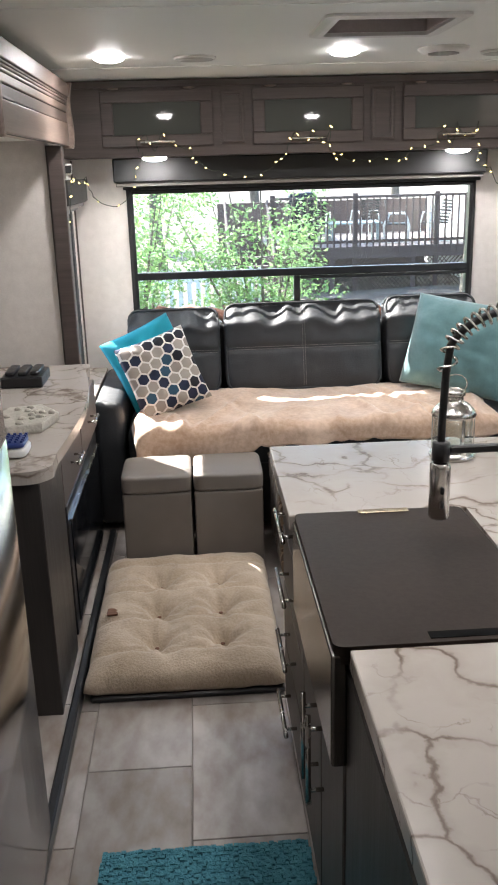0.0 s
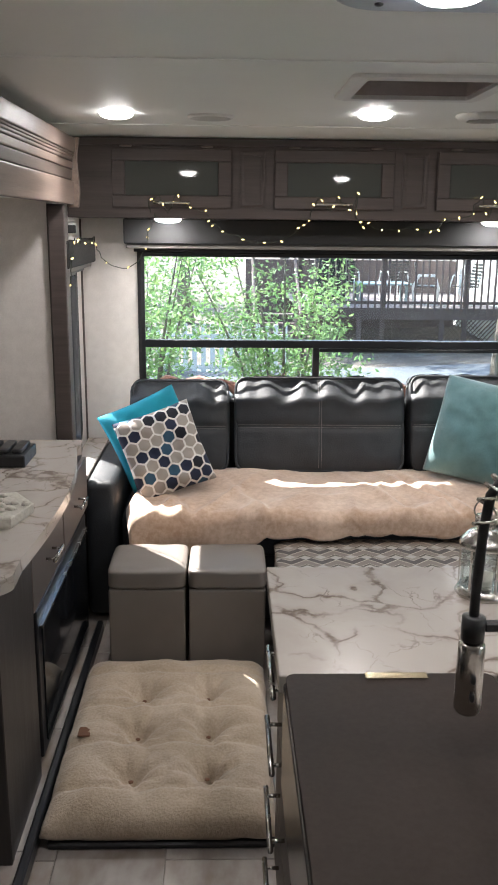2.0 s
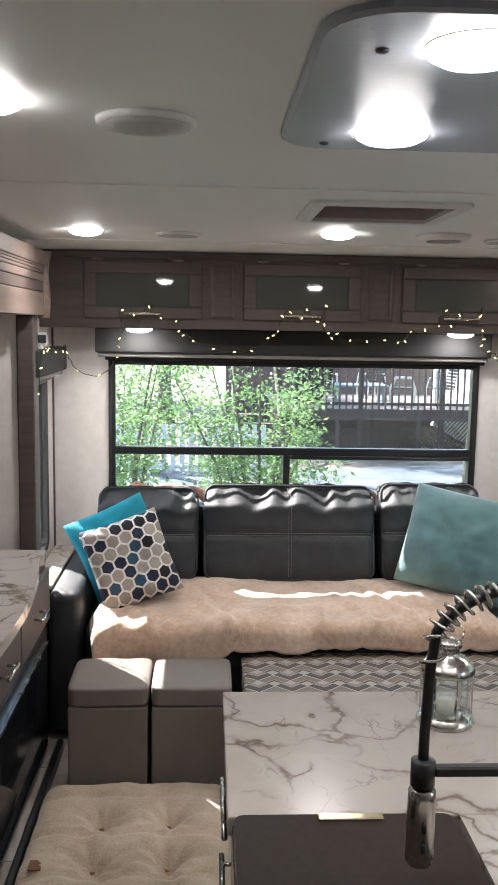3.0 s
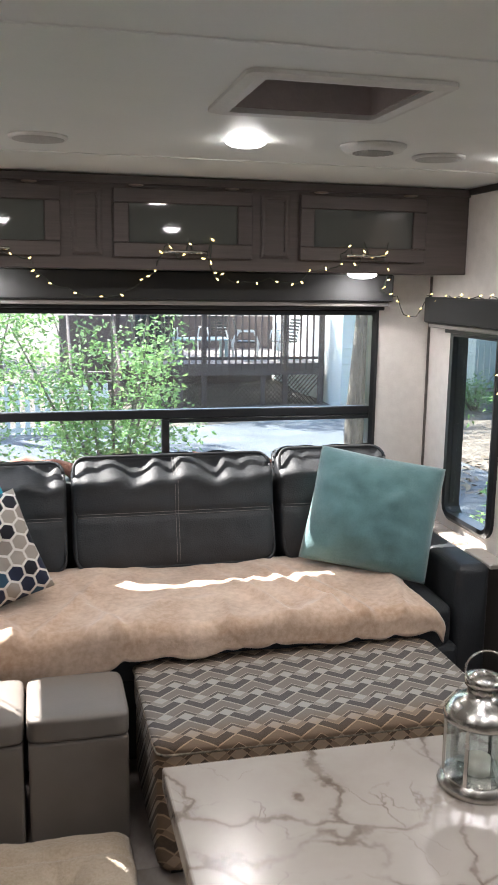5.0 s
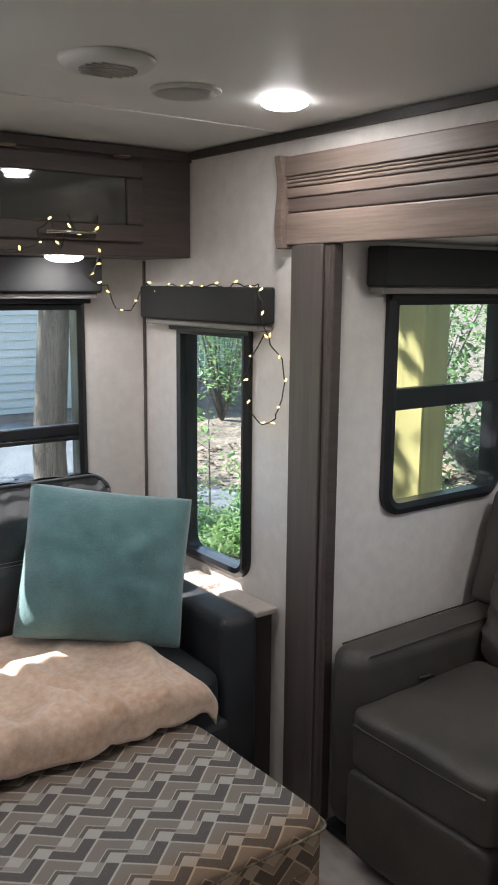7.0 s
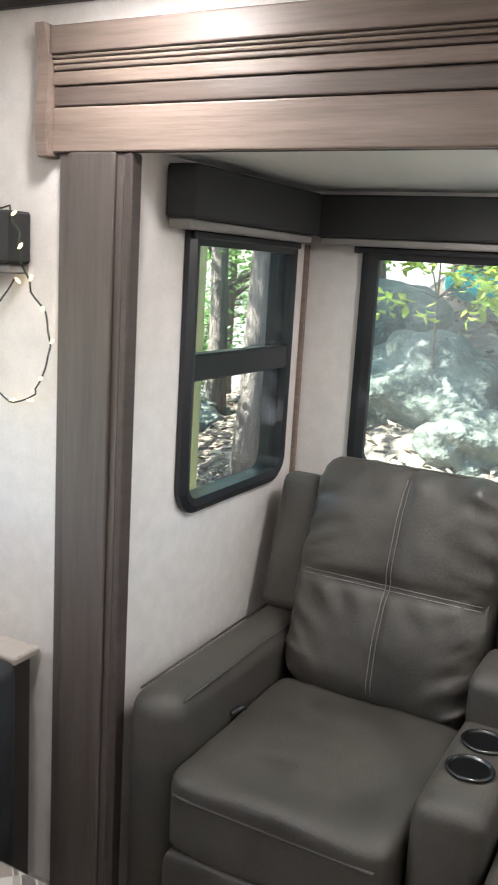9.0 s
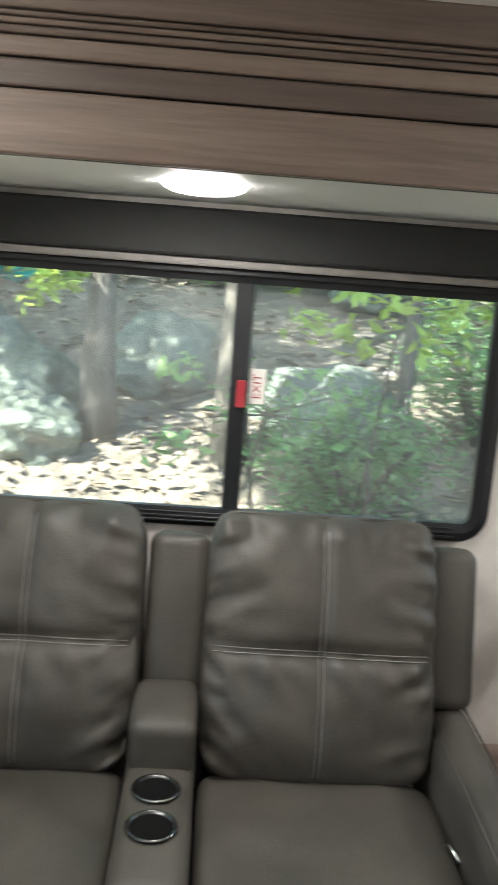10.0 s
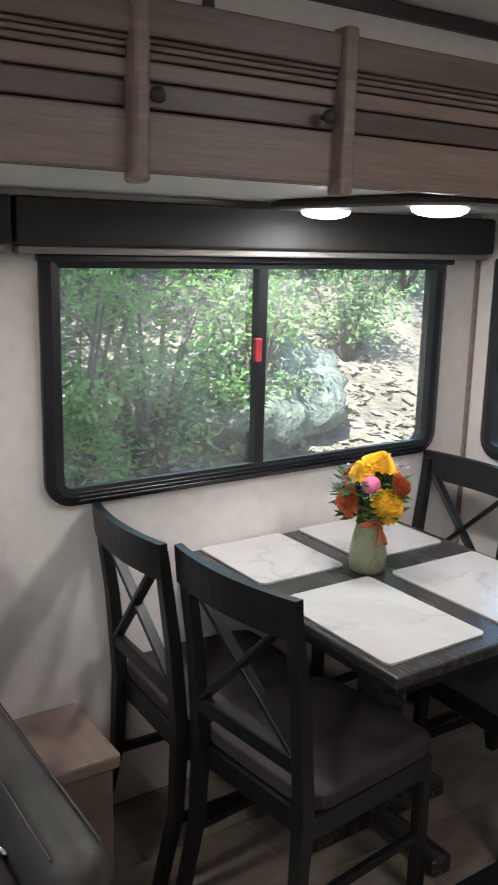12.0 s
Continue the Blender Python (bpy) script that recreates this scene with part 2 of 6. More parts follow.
WALL = mat("wall_vinyl", (0.69, 0.645, 0.61), (0.79, 0.745, 0.71), 22, 0.75, bump=0.15, fine=160, dist=0.002)
CEIL = mat("ceiling_panel", (0.82, 0.84, 0.81), (0.87, 0.89, 0.86), 3, 0.45, bump=0.08, fine=240, dist=0.001)
CAB = wood("taupe_wood_x", (0.052, 0.039, 0.035), (0.10, 0.078, 0.071), "x", 0.5)
CABZ = wood("taupe_wood_z", (0.075, 0.060, 0.054), (0.135, 0.112, 0.102), "z", 0.5)
FASCD = wood("fascia_wood_dark", (0.088, 0.065, 0.055), (0.185, 0.142, 0.122), "y", 0.40)
FASCM = wood("fascia_wood_mid", (0.118, 0.087, 0.071), (0.255, 0.197, 0.167), "y", 0.42)
FASC = wood("fascia_wood", (0.15, 0.108, 0.087), (0.33, 0.253, 0.212), "y", 0.42)
DARKW = wood("dark_stained_wood", (0.030, 0.026, 0.024), (0.055, 0.048, 0.044), "z", 0.45)
CHAIRW = wood("black_chair_wood", (0.008, 0.008, 0.009), (0.016, 0.016, 0.017), "z", 0.32, bump=0.1)
CHAIRW.node_tree.nodes["Principled BSDF"].inputs["Specular IOR Level"].default_value = 0.3
TABLEW = wood("grey_table_wood", (0.034, 0.031, 0.030), (0.052, 0.048, 0.046), "x", 0.25, 1.0, 0.08)
BLACK = mat("black_frame", (0.010, 0.011, 0.013), (0.018, 0.019, 0.022), 6, 0.35, bump=0.05)
VALANCE = mat("valance_fabric", (0.020, 0.020, 0.020), (0.032, 0.032, 0.032), 10, 0.8, bump=0.15, fine=300)
SHADE = mat("shade_cloth", (0.23, 0.215, 0.20), (0.29, 0.27, 0.255), 10, 0.8, bump=0.1, fine=300)
LEATHER = mat("charcoal_leather", (0.017, 0.019, 0.022), (0.030, 0.033, 0.037), 9, 0.52, bump=0.5, fine=180, dist=0.0025, spec=0.5)
LEATHER2 = mat("grey_leather", (0.040, 0.037, 0.032), (0.074, 0.066, 0.056), 7, 0.52, bump=0.35, fine=190, dist=0.0014, rvar=0.14, spec=0.42)
THREAD = mat("pale_thread", (0.16, 0.15, 0.14), (0.22, 0.21, 0.2), 60, 0.7, bump=0)
POUF = mat("taupe_faux_leather", (0.170, 0.147, 0.129), (0.212, 0.186, 0.165), 6, 0.45, bump=0.3, fine=260, dist=0.001)
BLANKET = mat("tan_plush", (0.46, 0.29, 0.185), (0.74, 0.56, 0.43), 5, 0.95, bump=0.3, fine=48, dist=0.005, sheen=0.6)
TEAL = mat("teal_velvet", (0.075, 0.165, 0.175), (0.13, 0.25, 0.26), 12, 0.9, bump=0.4, fine=200, sheen=0.4)
TEAL2 = mat("bright_teal_fabric", (0.005, 0.22, 0.30), (0.01, 0.30, 0.40), 12, 0.85, bump=0.3, fine=260)
RUST = mat("rust_throw", (0.20, 0.07, 0.05), (0.42, 0.24, 0.18), 30, 0.95, bump=0.6, fine=160, sheen=0.3)
BED = mat("cream_bed_fabric", (0.40, 0.31, 0.215), (0.59, 0.485, 0.375), 7, 0.95, bump=0.5, fine=120, dist=0.006, sheen=0.3)
TAGM = mat("brown_leather_tag", (0.14, 0.06, 0.03), (0.19, 0.085, 0.045), 40, 0.6)
BLUEMAT = mat("teal_bath_mat", (0.05, 0.20, 0.26), (0.09, 0.30, 0.37), 20, 1.0, bump=0.8, fine=90, dist=0.01)
TILE = per_piece(mat("stone_tile", (0.215, 0.165, 0.13), (0.47, 0.44, 0.42), 3.6, 0.34, bump=0.08, fine=17, stretch=(1, 0.55, 1), dist=0.002), 0.36)
TILE2 = per_piece(mat("brown_stone_tile", (0.15, 0.11, 0.085), (0.34, 0.28, 0.23), 5, 0.4, bump=0.08, fine=26, stretch=(1, 0.4, 1), dist=0.002), 0.4)
GROUT = mat("grout", (0.24, 0.215, 0.19), (0.31, 0.28, 0.25), 30, 0.8)
MARBLE = marble("white_marble")
MATSTONE = marble("placemat_marble", (0.56, 0.54, 0.52), (0.38, 0.36, 0.34), (0.36, 0.34, 0.32), 0.45, 0.18)
STEEL = mat("brushed_steel", (0.42, 0.41, 0.39), (0.56, 0.54, 0.52), 4, 0.28, 1.0, bump=0.06, fine=200, stretch=(1, 1, 14))
FRIDGE = mat("stainless_door", (0.30, 0.28, 0.26), (0.36, 0.34, 0.32), 3, 0.16, 1.0, bump=0.02, fine=200)
CHROME = mat("satin_nickel", (0.50, 0.48, 0.45), (0.60, 0.58, 0.55), 20, 0.25, 1.0, bump=0.03)
DARKMETAL = mat("dark_polished_rim", (0.10, 0.10, 0.10), (0.15, 0.15, 0.15), 20, 0.22, 1.0, bump=0.02)
GOLD = mat("brass_edge", (0.50, 0.42, 0.28), (0.60, 0.52, 0.36), 20, 0.25, 1.0, bump=0.03)
COVER = mat("slate_sink_cover", (0.030, 0.022, 0.018), (0.042, 0.032, 0.027), 5, 0.6, bump=0.08, spec=0.12)
APRON = mat("dark_metal_apron", (0.16, 0.15, 0.14), (0.20, 0.19, 0.18), 4, 0.22, 0.8, bump=0.02)
PLASTIC = mat("black_plastic", (0.012, 0.012, 0.013), (0.02, 0.02, 0.022), 20, 0.4)
WHITEP = mat("white_plastic", (0.68, 0.68, 0.66), (0.75, 0.75, 0.73), 20, 0.4, bump=0.05)
GREYP = mat("grey_grille", (0.42, 0.42, 0.40), (0.52, 0.52, 0.50), 200, 0.5, bump=0.4, fine=500)
PANEL = mat("grey_blue_panel", (0.30, 0.33, 0.38), (0.38, 0.41, 0.46), 14, 0.35, bump=0.1, fine=60, stretch=(1, 12, 1))
SEATF = mat("brown_seat_fabric", (0.026, 0.020, 0.019), (0.052, 0.041, 0.039), 14, 0.95, bump=0.4, fine=200)
# Near-black colour that paints the shade inside openings on solid parts.
HOLE_SHADE = mat("hole_shade_black", (0.003, 0.003, 0.003), (0.006, 0.006, 0.006), 20, 0.9, bump=0, spec=0.1)
GLASS = clear("window_glass", (0.95, 0.98, 0.97), dust_haze=0.008)
# Stronger films here, set to wash out the view like glare.
REARGLASS = clear("dusty_hazy_rear_glass", (0.93, 0.97, 0.97), dust_haze=0.045)
HAZY = clear("hazy_window_glass", (0.93, 0.98, 0.965), dust_haze=0.13)
JARGLASS = clear("lantern_glass", (0.9, 0.93, 0.93))
FROST = clear("frosted_cabinet_glass", (0.080, 0.085, 0.078), 0.03, True)
DARKGLASS = clear("dark_appliance_glass", (0.012, 0.013, 0.015), 0.06, True)
LAMPM = glowing("lamp_lens", LAMP_COLOR, LAMP_GLOW)
FAIRY = glowing("fairy_bulb", (1.0, 0.76, 0.28), 0.75)
WIRE = mat("dark_wire", (0.02, 0.025, 0.018), (0.03, 0.035, 0.025), 20, 0.6)
CANDLE = mat("cream_wax", (0.70, 0.66, 0.56), (0.76, 0.72, 0.62), 30, 0.6)
STONEW = mat("carved_cream_stone", (0.46, 0.43, 0.37), (0.58, 0.55, 0.49), 30, 0.85, bump=0.6, fine=90, dist=0.006)
BLUEP = mat("blue_plastic", (0.015, 0.035, 0.16), (0.025, 0.05, 0.22), 30, 0.4)
RED = mat("red_latch", (0.27, 0.02, 0.03), (0.34, 0.03, 0.04), 20, 0.4)
STICK = mat("white_sticker", (0.72, 0.70, 0.66), (0.78, 0.76, 0.72), 20, 0.6)
VASE = mat("sage_ceramic", (0.24, 0.25, 0.15), (0.32, 0.33, 0.21), 12, 0.3, bump=0.1)
RIBBON = mat("orange_ribbon", (0.55, 0.14, 0.05), (0.65, 0.2, 0.08), 20, 0.6)
BOXW = wood("pale_step_wood", (0.19, 0.132, 0.108), (0.31, 0.23, 0.192), "x", 0.4)
YELLOW = per_island(mat("yellow_petal", (0.80, 0.42, 0.01), (0.85, 0.52, 0.03), 30, 0.6, bump=0), 0.3, 0.02)
ORANGE = per_island(mat("rust_petal", (0.50, 0.10, 0.02), (0.60, 0.16, 0.05), 30, 0.6, bump=0), 0.4, 0.02)
PINK = per_island(mat("pink_petal", (0.70, 0.10, 0.25), (0.80, 0.20, 0.38), 30, 0.6, bump=0), 0.3, 0.02)
STEM = leafy("bouquet_leaf", (0.04, 0.13, 0.03), (0.07, 0.19, 0.05))
LILAC = per_island(mat("dry_sprig", (0.30, 0.24, 0.27), (0.40, 0.33, 0.36), 30, 0.8, bump=0), 0.4)
LEAF = leafy("leaf_green", (0.14, 0.26, 0.08), (0.30, 0.46, 0.18))
LEAF3 = leafy("leaf_yellow_green", (0.26, 0.38, 0.06), (0.46, 0.52, 0.12))
LEAF2 = leafy("leaf_deep", (0.13, 0.24, 0.10), (0.26, 0.40, 0.19))
BARK = mat("bark", (0.10, 0.085, 0.07), (0.24, 0.21, 0.18), 5, 0.95, bump=1.0, fine=30, stretch=(4, 4, 0.7), dist=0.03)
LITTER = mat("leaf_litter", (0.075, 0.060, 0.047), (0.25, 0.21, 0.17), 2.2, 0.95, bump=0.8, fine=14, dist=0.05)
LITTERP = per_island(mat("fallen_leaf", (0.16, 0.118, 0.082), (0.33, 0.27, 0.205), 4, 0.9, bump=0), 0.8, 0.03)
GRAVEL = mat("gravel_road", (0.07, 0.08, 0.092), (0.18, 0.195, 0.215), 1.2, 0.95, bump=0.7, fine=26, dist=0.03)
ROCK = mat("mossy_rock", (0.062, 0.076, 0.060), (0.19, 0.21, 0.178), 2.6, 0.9, bump=0.9, fine=12, dist=0.05)
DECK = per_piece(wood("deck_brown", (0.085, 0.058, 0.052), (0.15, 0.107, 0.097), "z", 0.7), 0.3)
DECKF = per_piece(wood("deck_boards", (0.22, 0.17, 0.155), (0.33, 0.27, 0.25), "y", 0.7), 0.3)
POSTY = wood("yellow_lumber", (0.29, 0.26, 0.10), (0.44, 0.39, 0.17), "z", 0.7, 0.4)
SIDING = mat("pale_siding", (0.78, 0.79, 0.74), (0.84, 0.84, 0.80), 3, 0.6)
FENCE = mat("grey_green_fence", (0.30, 0.38, 0.38), (0.38, 0.46, 0.46), 3, 0.7)
TARP = mat("teal_tarp", (0.005, 0.30, 0.30), (0.01, 0.42, 0.40), 6, 0.4)


# ---- shape helpers ----
def part(name, bm, material, parent=None, label="", smooth=False):
    me = bpy.data.meshes.new(name)
    bmesh.ops.recalc_face_normals(bm, faces=bm.faces)
    bm.to_mesh(me)
    bm.free()
    me.materials.append(material)
    if smooth:
        me.polygons.foreach_set("use_smooth", [True] * len(me.polygons))
    ob = new(name, me)
    if parent is not None:
        ob.parent = parent
    if label:
        ob["label"] = label
    return ob


def thing(name, at=(0, 0, 0), turn=0.0, label="", category="", group="", kind=""):
    ob = new(name)
    ob.matrix_basis = pose(*at, 0, 0, turn)
    ob.empty_display_size = 0.1
    return tagged(ob, label, category, group, kind)


def B():
    return bmesh.new()


def box(bm, x0, x1, y0, y1, z0, z1, bevel=0.0, seg=2, m=None):
    vs = bmesh.ops.create_cube(bm, size=1.0)["verts"]
    bmesh.ops.scale(bm, verts=vs, vec=(abs(x1 - x0), abs(y1 - y0), abs(z1 - z0)))
    bmesh.ops.translate(bm, verts=vs, vec=((x0 + x1) / 2, (y0 + y1) / 2, (z0 + z1) / 2))
    if m is not None:
        bmesh.ops.transform(bm, matrix=m, verts=vs)
    if bevel:
        es = list({e for v in vs for e in v.link_edges})
        bmesh.ops.bevel(bm, geom=es, offset=bevel, segments=seg, affect="EDGES", profile=0.5)
    return bm


def boxm(*a, **k):
    return box(B(), *a, **k)


def tube(bm, pts, r, n=8, cap=True):
    """A round bar along points; r is one radius or one for each point."""
    pts = [Vector(p) for p in pts]
    rs = r if isinstance(r, (list, tuple)) else [r] * len(pts)
    rings, ref = [], None
    for i, p in enumerate(pts):
        d = (pts[min(i + 1, len(pts) - 1)] - pts[max(i - 1, 0)]).normalized()
        if ref is None:
            ref = d.orthogonal().normalized()
        ref = (ref - d * ref.dot(d)).normalized()
        side = d.cross(ref)
        rings.append([bm.verts.new(p + (ref * math.cos(2 * math.pi * k / n) + side * math.sin(2 * math.pi * k / n)) * rs[i]) for k in range(n)])
    for a, b in zip(rings, rings[1:]):
        for k in range(n):
            bm.faces.new((a[k], a[(k + 1) % n], b[(k + 1) % n], b[k]))
    if cap:
        bm.faces.new(rings[0][::-1])
        bm.faces.new(rings[-1])
    return bm


def bar(bm, a, b, w, d):
    """A straight square bar from a to b, w wide and d thick."""
    a, b = Vector(a), Vector(b)
    m = Matrix.Translation((a + b) / 2) @ (b - a).to_track_quat("Z", "Y").to_matrix().to_4x4()
    return box(bm, -w / 2, w / 2, -d / 2, d / 2, -(b - a).length / 2, (b - a).length / 2, min(w, d) * 0.18, 1, m=m)


def lathe(bm, prof, n=24, at=(0, 0, 0)):
    rings = []
    for r, z in prof:
        rings.append([bm.verts.new((at[0] + max(r, 1e-4) * math.cos(2 * math.pi * k / n), at[1] + max(r, 1e-4) * math.sin(2 * math.pi * k / n), at[2] + z)) for k in range(n)])
    for a, b in zip(rings, rings[1:]):
        for k in range(n):
            bm.faces.new((a[k], a[(k + 1) % n], b[(k + 1) % n], b[k]))
    bm.faces.new(rings[0][::-1])
    bm.faces.new(rings[-1])
    return bm


def soft(bm, size, n=14, p=6.0, puff=0.0, wrinkle=0.0, wscale=8.0, seed=0.0, m=None):
    """A soft block of that size round the origin: rounded edges, swollen middle, creases. z is the thickness."""
    vs = bmesh.ops.create_cube(bm, size=2.0)["verts"]
    es = list({e for v in vs for e in v.link_edges})
    bmesh.ops.subdivide_edges(bm, edges=es, cuts=n, use_grid_fill=True)
    vs = [v for v in bm.verts if v.tag is False]
    for v in vs:
        v.tag = True
        c = v.co
        big = max(abs(c.x), abs(c.y), abs(c.z))
        q = (abs(c.x) ** p + abs(c.y) ** p + abs(c.z) ** p) ** (1 / p)
        c *= big / q
        edge = 1 - puff * (max(abs(c.x), abs(c.y)) ** 3)
        c = Vector((c.x * size[0] / 2, c.y * size[1] / 2, c.z * size[2] / 2 * edge))
        if wrinkle:
            c.z += wrinkle * noise.fractal(Vector((c.x * wscale + seed, c.y * wscale - seed, c.z * 3 + seed)), 1.0, 2.0, 3)
        v.co = m @ c if m is not None else c
    return bm


def pillow(name, size, material, m, label, category="pillow", plump=0.52, wr=0.02, seed=1.0, bow=0.07, power=4.0):
    """A square cushion with pointed corners and thin edges, centred at m's place and facing its z."""
    bm, n = B(), 34
    grid = {}
    for s in (1, -1):
        for i in range(n + 1):
            for j in range(n + 1):
                if s < 0 and (i in (0, n) or j in (0, n)):
                    grid[s, i, j] = grid[1, i, j]
                    continue
                u, w = 2 * i / n - 1, 2 * j / n - 1
                pull = 1 - bow * (1 - u * u) * abs(w) ** 2
                pull2 = 1 - bow * (1 - w * w) * abs(u) ** 2
                h = ((1 - abs(u) ** power) * (1 - abs(w) ** power)) ** plump
                x, y = u * size[0] / 2 * pull2, w * size[1] / 2 * pull
                z = s * h * size[2] / 2 + wr * h * noise.fractal(Vector((x * 9 + seed, y * 9, s * 3 + seed)), 1.0, 2.0, 3)
                z += s * 0.006 * math.sin(math.atan2(w, u) * 9 + seed) * min(max(abs(u), abs(w)) * 1.6, 1.3) * h ** 2
                near = 1 - 0.025 * (u * w) ** 4
                grid[s, i, j] = bm.verts.new((x * near, y * near, z))
        for i in range(n):
            for j in range(n):
                q = [grid[s, i, j], grid[s, i + 1, j], grid[s, i + 1, j + 1], grid[s, i, j + 1]]
                bm.faces.new(q if s > 0 else q[::-1])
    ob = part(name, bm, material, None, "", True)
    ob.matrix_basis = m
    return tagged(ob, label, category)


def on_surface(bm, inv, spots, lift):
    """Heights of a soft block's front above spots (x, y) in its own frame."""
    skin = [c for c in (inv @ v.co for v in bm.verts) if c.z > 0.03]
    out = []
    for x, y in spots:
        near = sorted(skin, key=lambda c: (c.x - x) ** 2 + (c.y - y) ** 2)[:4]
        out.append(Vector((x, y, sum(c.z for c in near) / len(near) + lift)))
    return out


def rounded_loop(w, h, r_low, r_top, n=6):
    pts = []
    for cx, cy, a0, r in ((w / 2, h / 2, 0, r_top), (-w / 2, h / 2, 90, r_top), (-w / 2, -h / 2, 180, r_low), (w / 2, -h / 2, 270, r_low)):
        sx, sy = math.copysign(1, cx), math.copysign(1, cy)
        for k in range(n + 1):
            a = radians(a0 + 90 * k / n)
            pts.append((cx - sx * r + r * math.cos(a), cy - sy * r + r * math.sin(a)))
    return pts


def frame_ring(bm, w, h, border, depth, r_low=0.07, r_top=0.01, m=Matrix()):
    """A window frame in its own x, y plane, standing depth out along z."""
    outer, inner = rounded_loop(w, h, r_low, r_top), rounded_loop(w - 2 * border, h - 2 * border, max(r_low - border, 0.012), max(r_top - border, 0.006))
    mid = rounded_loop(w - border, h - border, max(r_low - border / 2, 0.012), max(r_top - border / 2, 0.006))
    loops = [(outer, 0), (outer, depth * 0.6), (mid, depth), (inner, depth * 0.8), (inner, 0)]
    rings = [[bm.verts.new(m @ Vector((x, y, z))) for x, y in lp] for lp, z in loops]
    k = len(outer)
    for a, b in zip(rings, rings[1:] + rings[:1]):
        for i in range(k):
            bm.faces.new((a[i], a[(i + 1) % k], b[(i + 1) % k], b[i]))
    return bm


def wall_cells(bm, us, vs, holes, place):
    """A wall in u, v with openings (u0, u1, v0, v1); place(u0, u1, v0, v1) gives each block's box."""
    us = sorted({*us, *(h[0] for h in holes), *(h[1] for h in holes)})
    vs = sorted({*vs, *(h[2] for h in holes), *(h[3] for h in holes)})
    for u0, u1 in zip(us, us[1:]):
        for v0, v1 in zip(vs, vs[1:]):
            cu, cv = (u0 + u1) / 2, (v0 + v1) / 2
            if not any(h[0] < cu < h[1] and h[2] < cv < h[3] for h in holes):
                box(bm, *place(u0, u1, v0, v1))
    inner = collections.defaultdict(list)
    for f in bm.faces:
        inner[tuple(round(k, 4) for k in f.calc_center_median())].append(f)
    bmesh.ops.delete(bm, geom=[f for fs in inner.values() if len(fs) > 1 for f in fs], context="FACES_ONLY")
    bmesh.ops.remove_doubles(bm, verts=bm.verts, dist=0.0005)
    return bm

# ---- the trailer's shell ----
XL, XR, YB, YR, ZC = -0.55, 1.925, -1.6, 5.15, 2.135
SX, SY0, SY1, SZC = 2.787, 0.66, 4.05, 1.815
LX, LY1, LZC = -1.15, 4.27, 1.845
REAR = Matrix(((1, 0, 0, 0), (0, 0, -1, 0), (0, 1, 0, 0), (0, 0, 0, 1)))
RIGHT = Matrix(((0, 0, -1, 0), (-1, 0, 0, 0), (0, 1, 0, 0), (0, 0, 0, 1)))
LEFT = Matrix(((0, 0, 1, 0), (1, 0, 0, 0), (0, 1, 0, 0), (0, 0, 0, 1)))
FRONT = Matrix(((-1, 0, 0, 0), (0, 0, 1, 0), (0, 1, 0, 0), (0, 0, 0, 1)))
WIN_REAR = (-0.262, 1.66, 0.80, 1.624)
WIN_SIDE = (4.452, 4.90, 0.68, 1.545)
WIN_LEFT = (4.425, 4.90, 0.68, 1.545)
WIN_SEAT = (2.445, 3.864, 0.99, 1.676)
WIN_DINE = (0.832, 2.281, 0.99, 1.676)
WIN_END = (2.122, 2.70, 0.97, 1.666)
WIN_END2 = (2.139, 2.70, 0.97, 1.668)
IN = 0.02


def opening(w):
    return (w[0] + IN, w[1] - IN, w[2] + IN, w[3] - IN)


def wall(name, bm, label):
    return tagged(part(name, bm, WALL), label, "wall", kind="structure")


wall("wall_rear", wall_cells(B(), (XL - 0.06, XR + 0.06), (-0.1, ZC + 0.06), [opening(WIN_REAR)], lambda a, b, c, d: (a, b, YR, YR + 0.06, c, d)), "cream vinyl rear wall around the wide window")
wall("wall_right", wall_cells(B(), (YB, YR), (-0.1, ZC + 0.06), [opening(WIN_SIDE), (SY0, SY1 + 0.03, -0.1, SZC)], lambda a, b, c, d: (XR, XR + 0.06, a, b, c, d)), "cream vinyl side wall with a wide slide-out opening")
wall("wall_left", wall_cells(B(), (YB, YR), (-0.1, ZC + 0.06), [opening(WIN_LEFT), (0.2, LY1 + 0.03, -0.1, LZC)], lambda a, b, c, d: (XL - 0.06, XL, a, b, c, d)), "cream vinyl side wall with the kitchen slide-out opening")
wall("wall_front", boxm(XL - 0.06, XR + 0.06, YB - 0.06, YB, -0.1, ZC + 0.06), "plain cream vinyl partition wall")
wall("wall_slide", wall_cells(B(), (SY0 - 0.06, SY1 + 0.06), (-0.04, SZC + 0.06), [opening(WIN_SEAT), opening(WIN_DINE)], lambda a, b, c, d: (SX, SX + 0.05, a, b, c, d)), "cream vinyl slide-out wall with two sliding windows")
wall("wall_slide_end", wall_cells(B(), (XR + 0.005, SX), (-0.04, SZC + 0.06), [opening(WIN_END)], lambda a, b, c, d: (a, b, SY1, SY1 + 0.06, c, d)), "cream vinyl slide-out end wall with a window")
wall("wall_slide_front", wall_cells(B(), (XR + 0.06, SX), (-0.04, SZC + 0.06), [opening(WIN_END2)], lambda a, b, c, d: (a, b, SY0 - 0.06, SY0, c, d)), "cream vinyl slide-out end wall with a window")
wall("wall_kitchen_slide", boxm(LX - 0.05, LX, 0.14, LY1 + 0.06, -0.04, LZC + 0.06), "plain vinyl back wall of the kitchen slide-out")
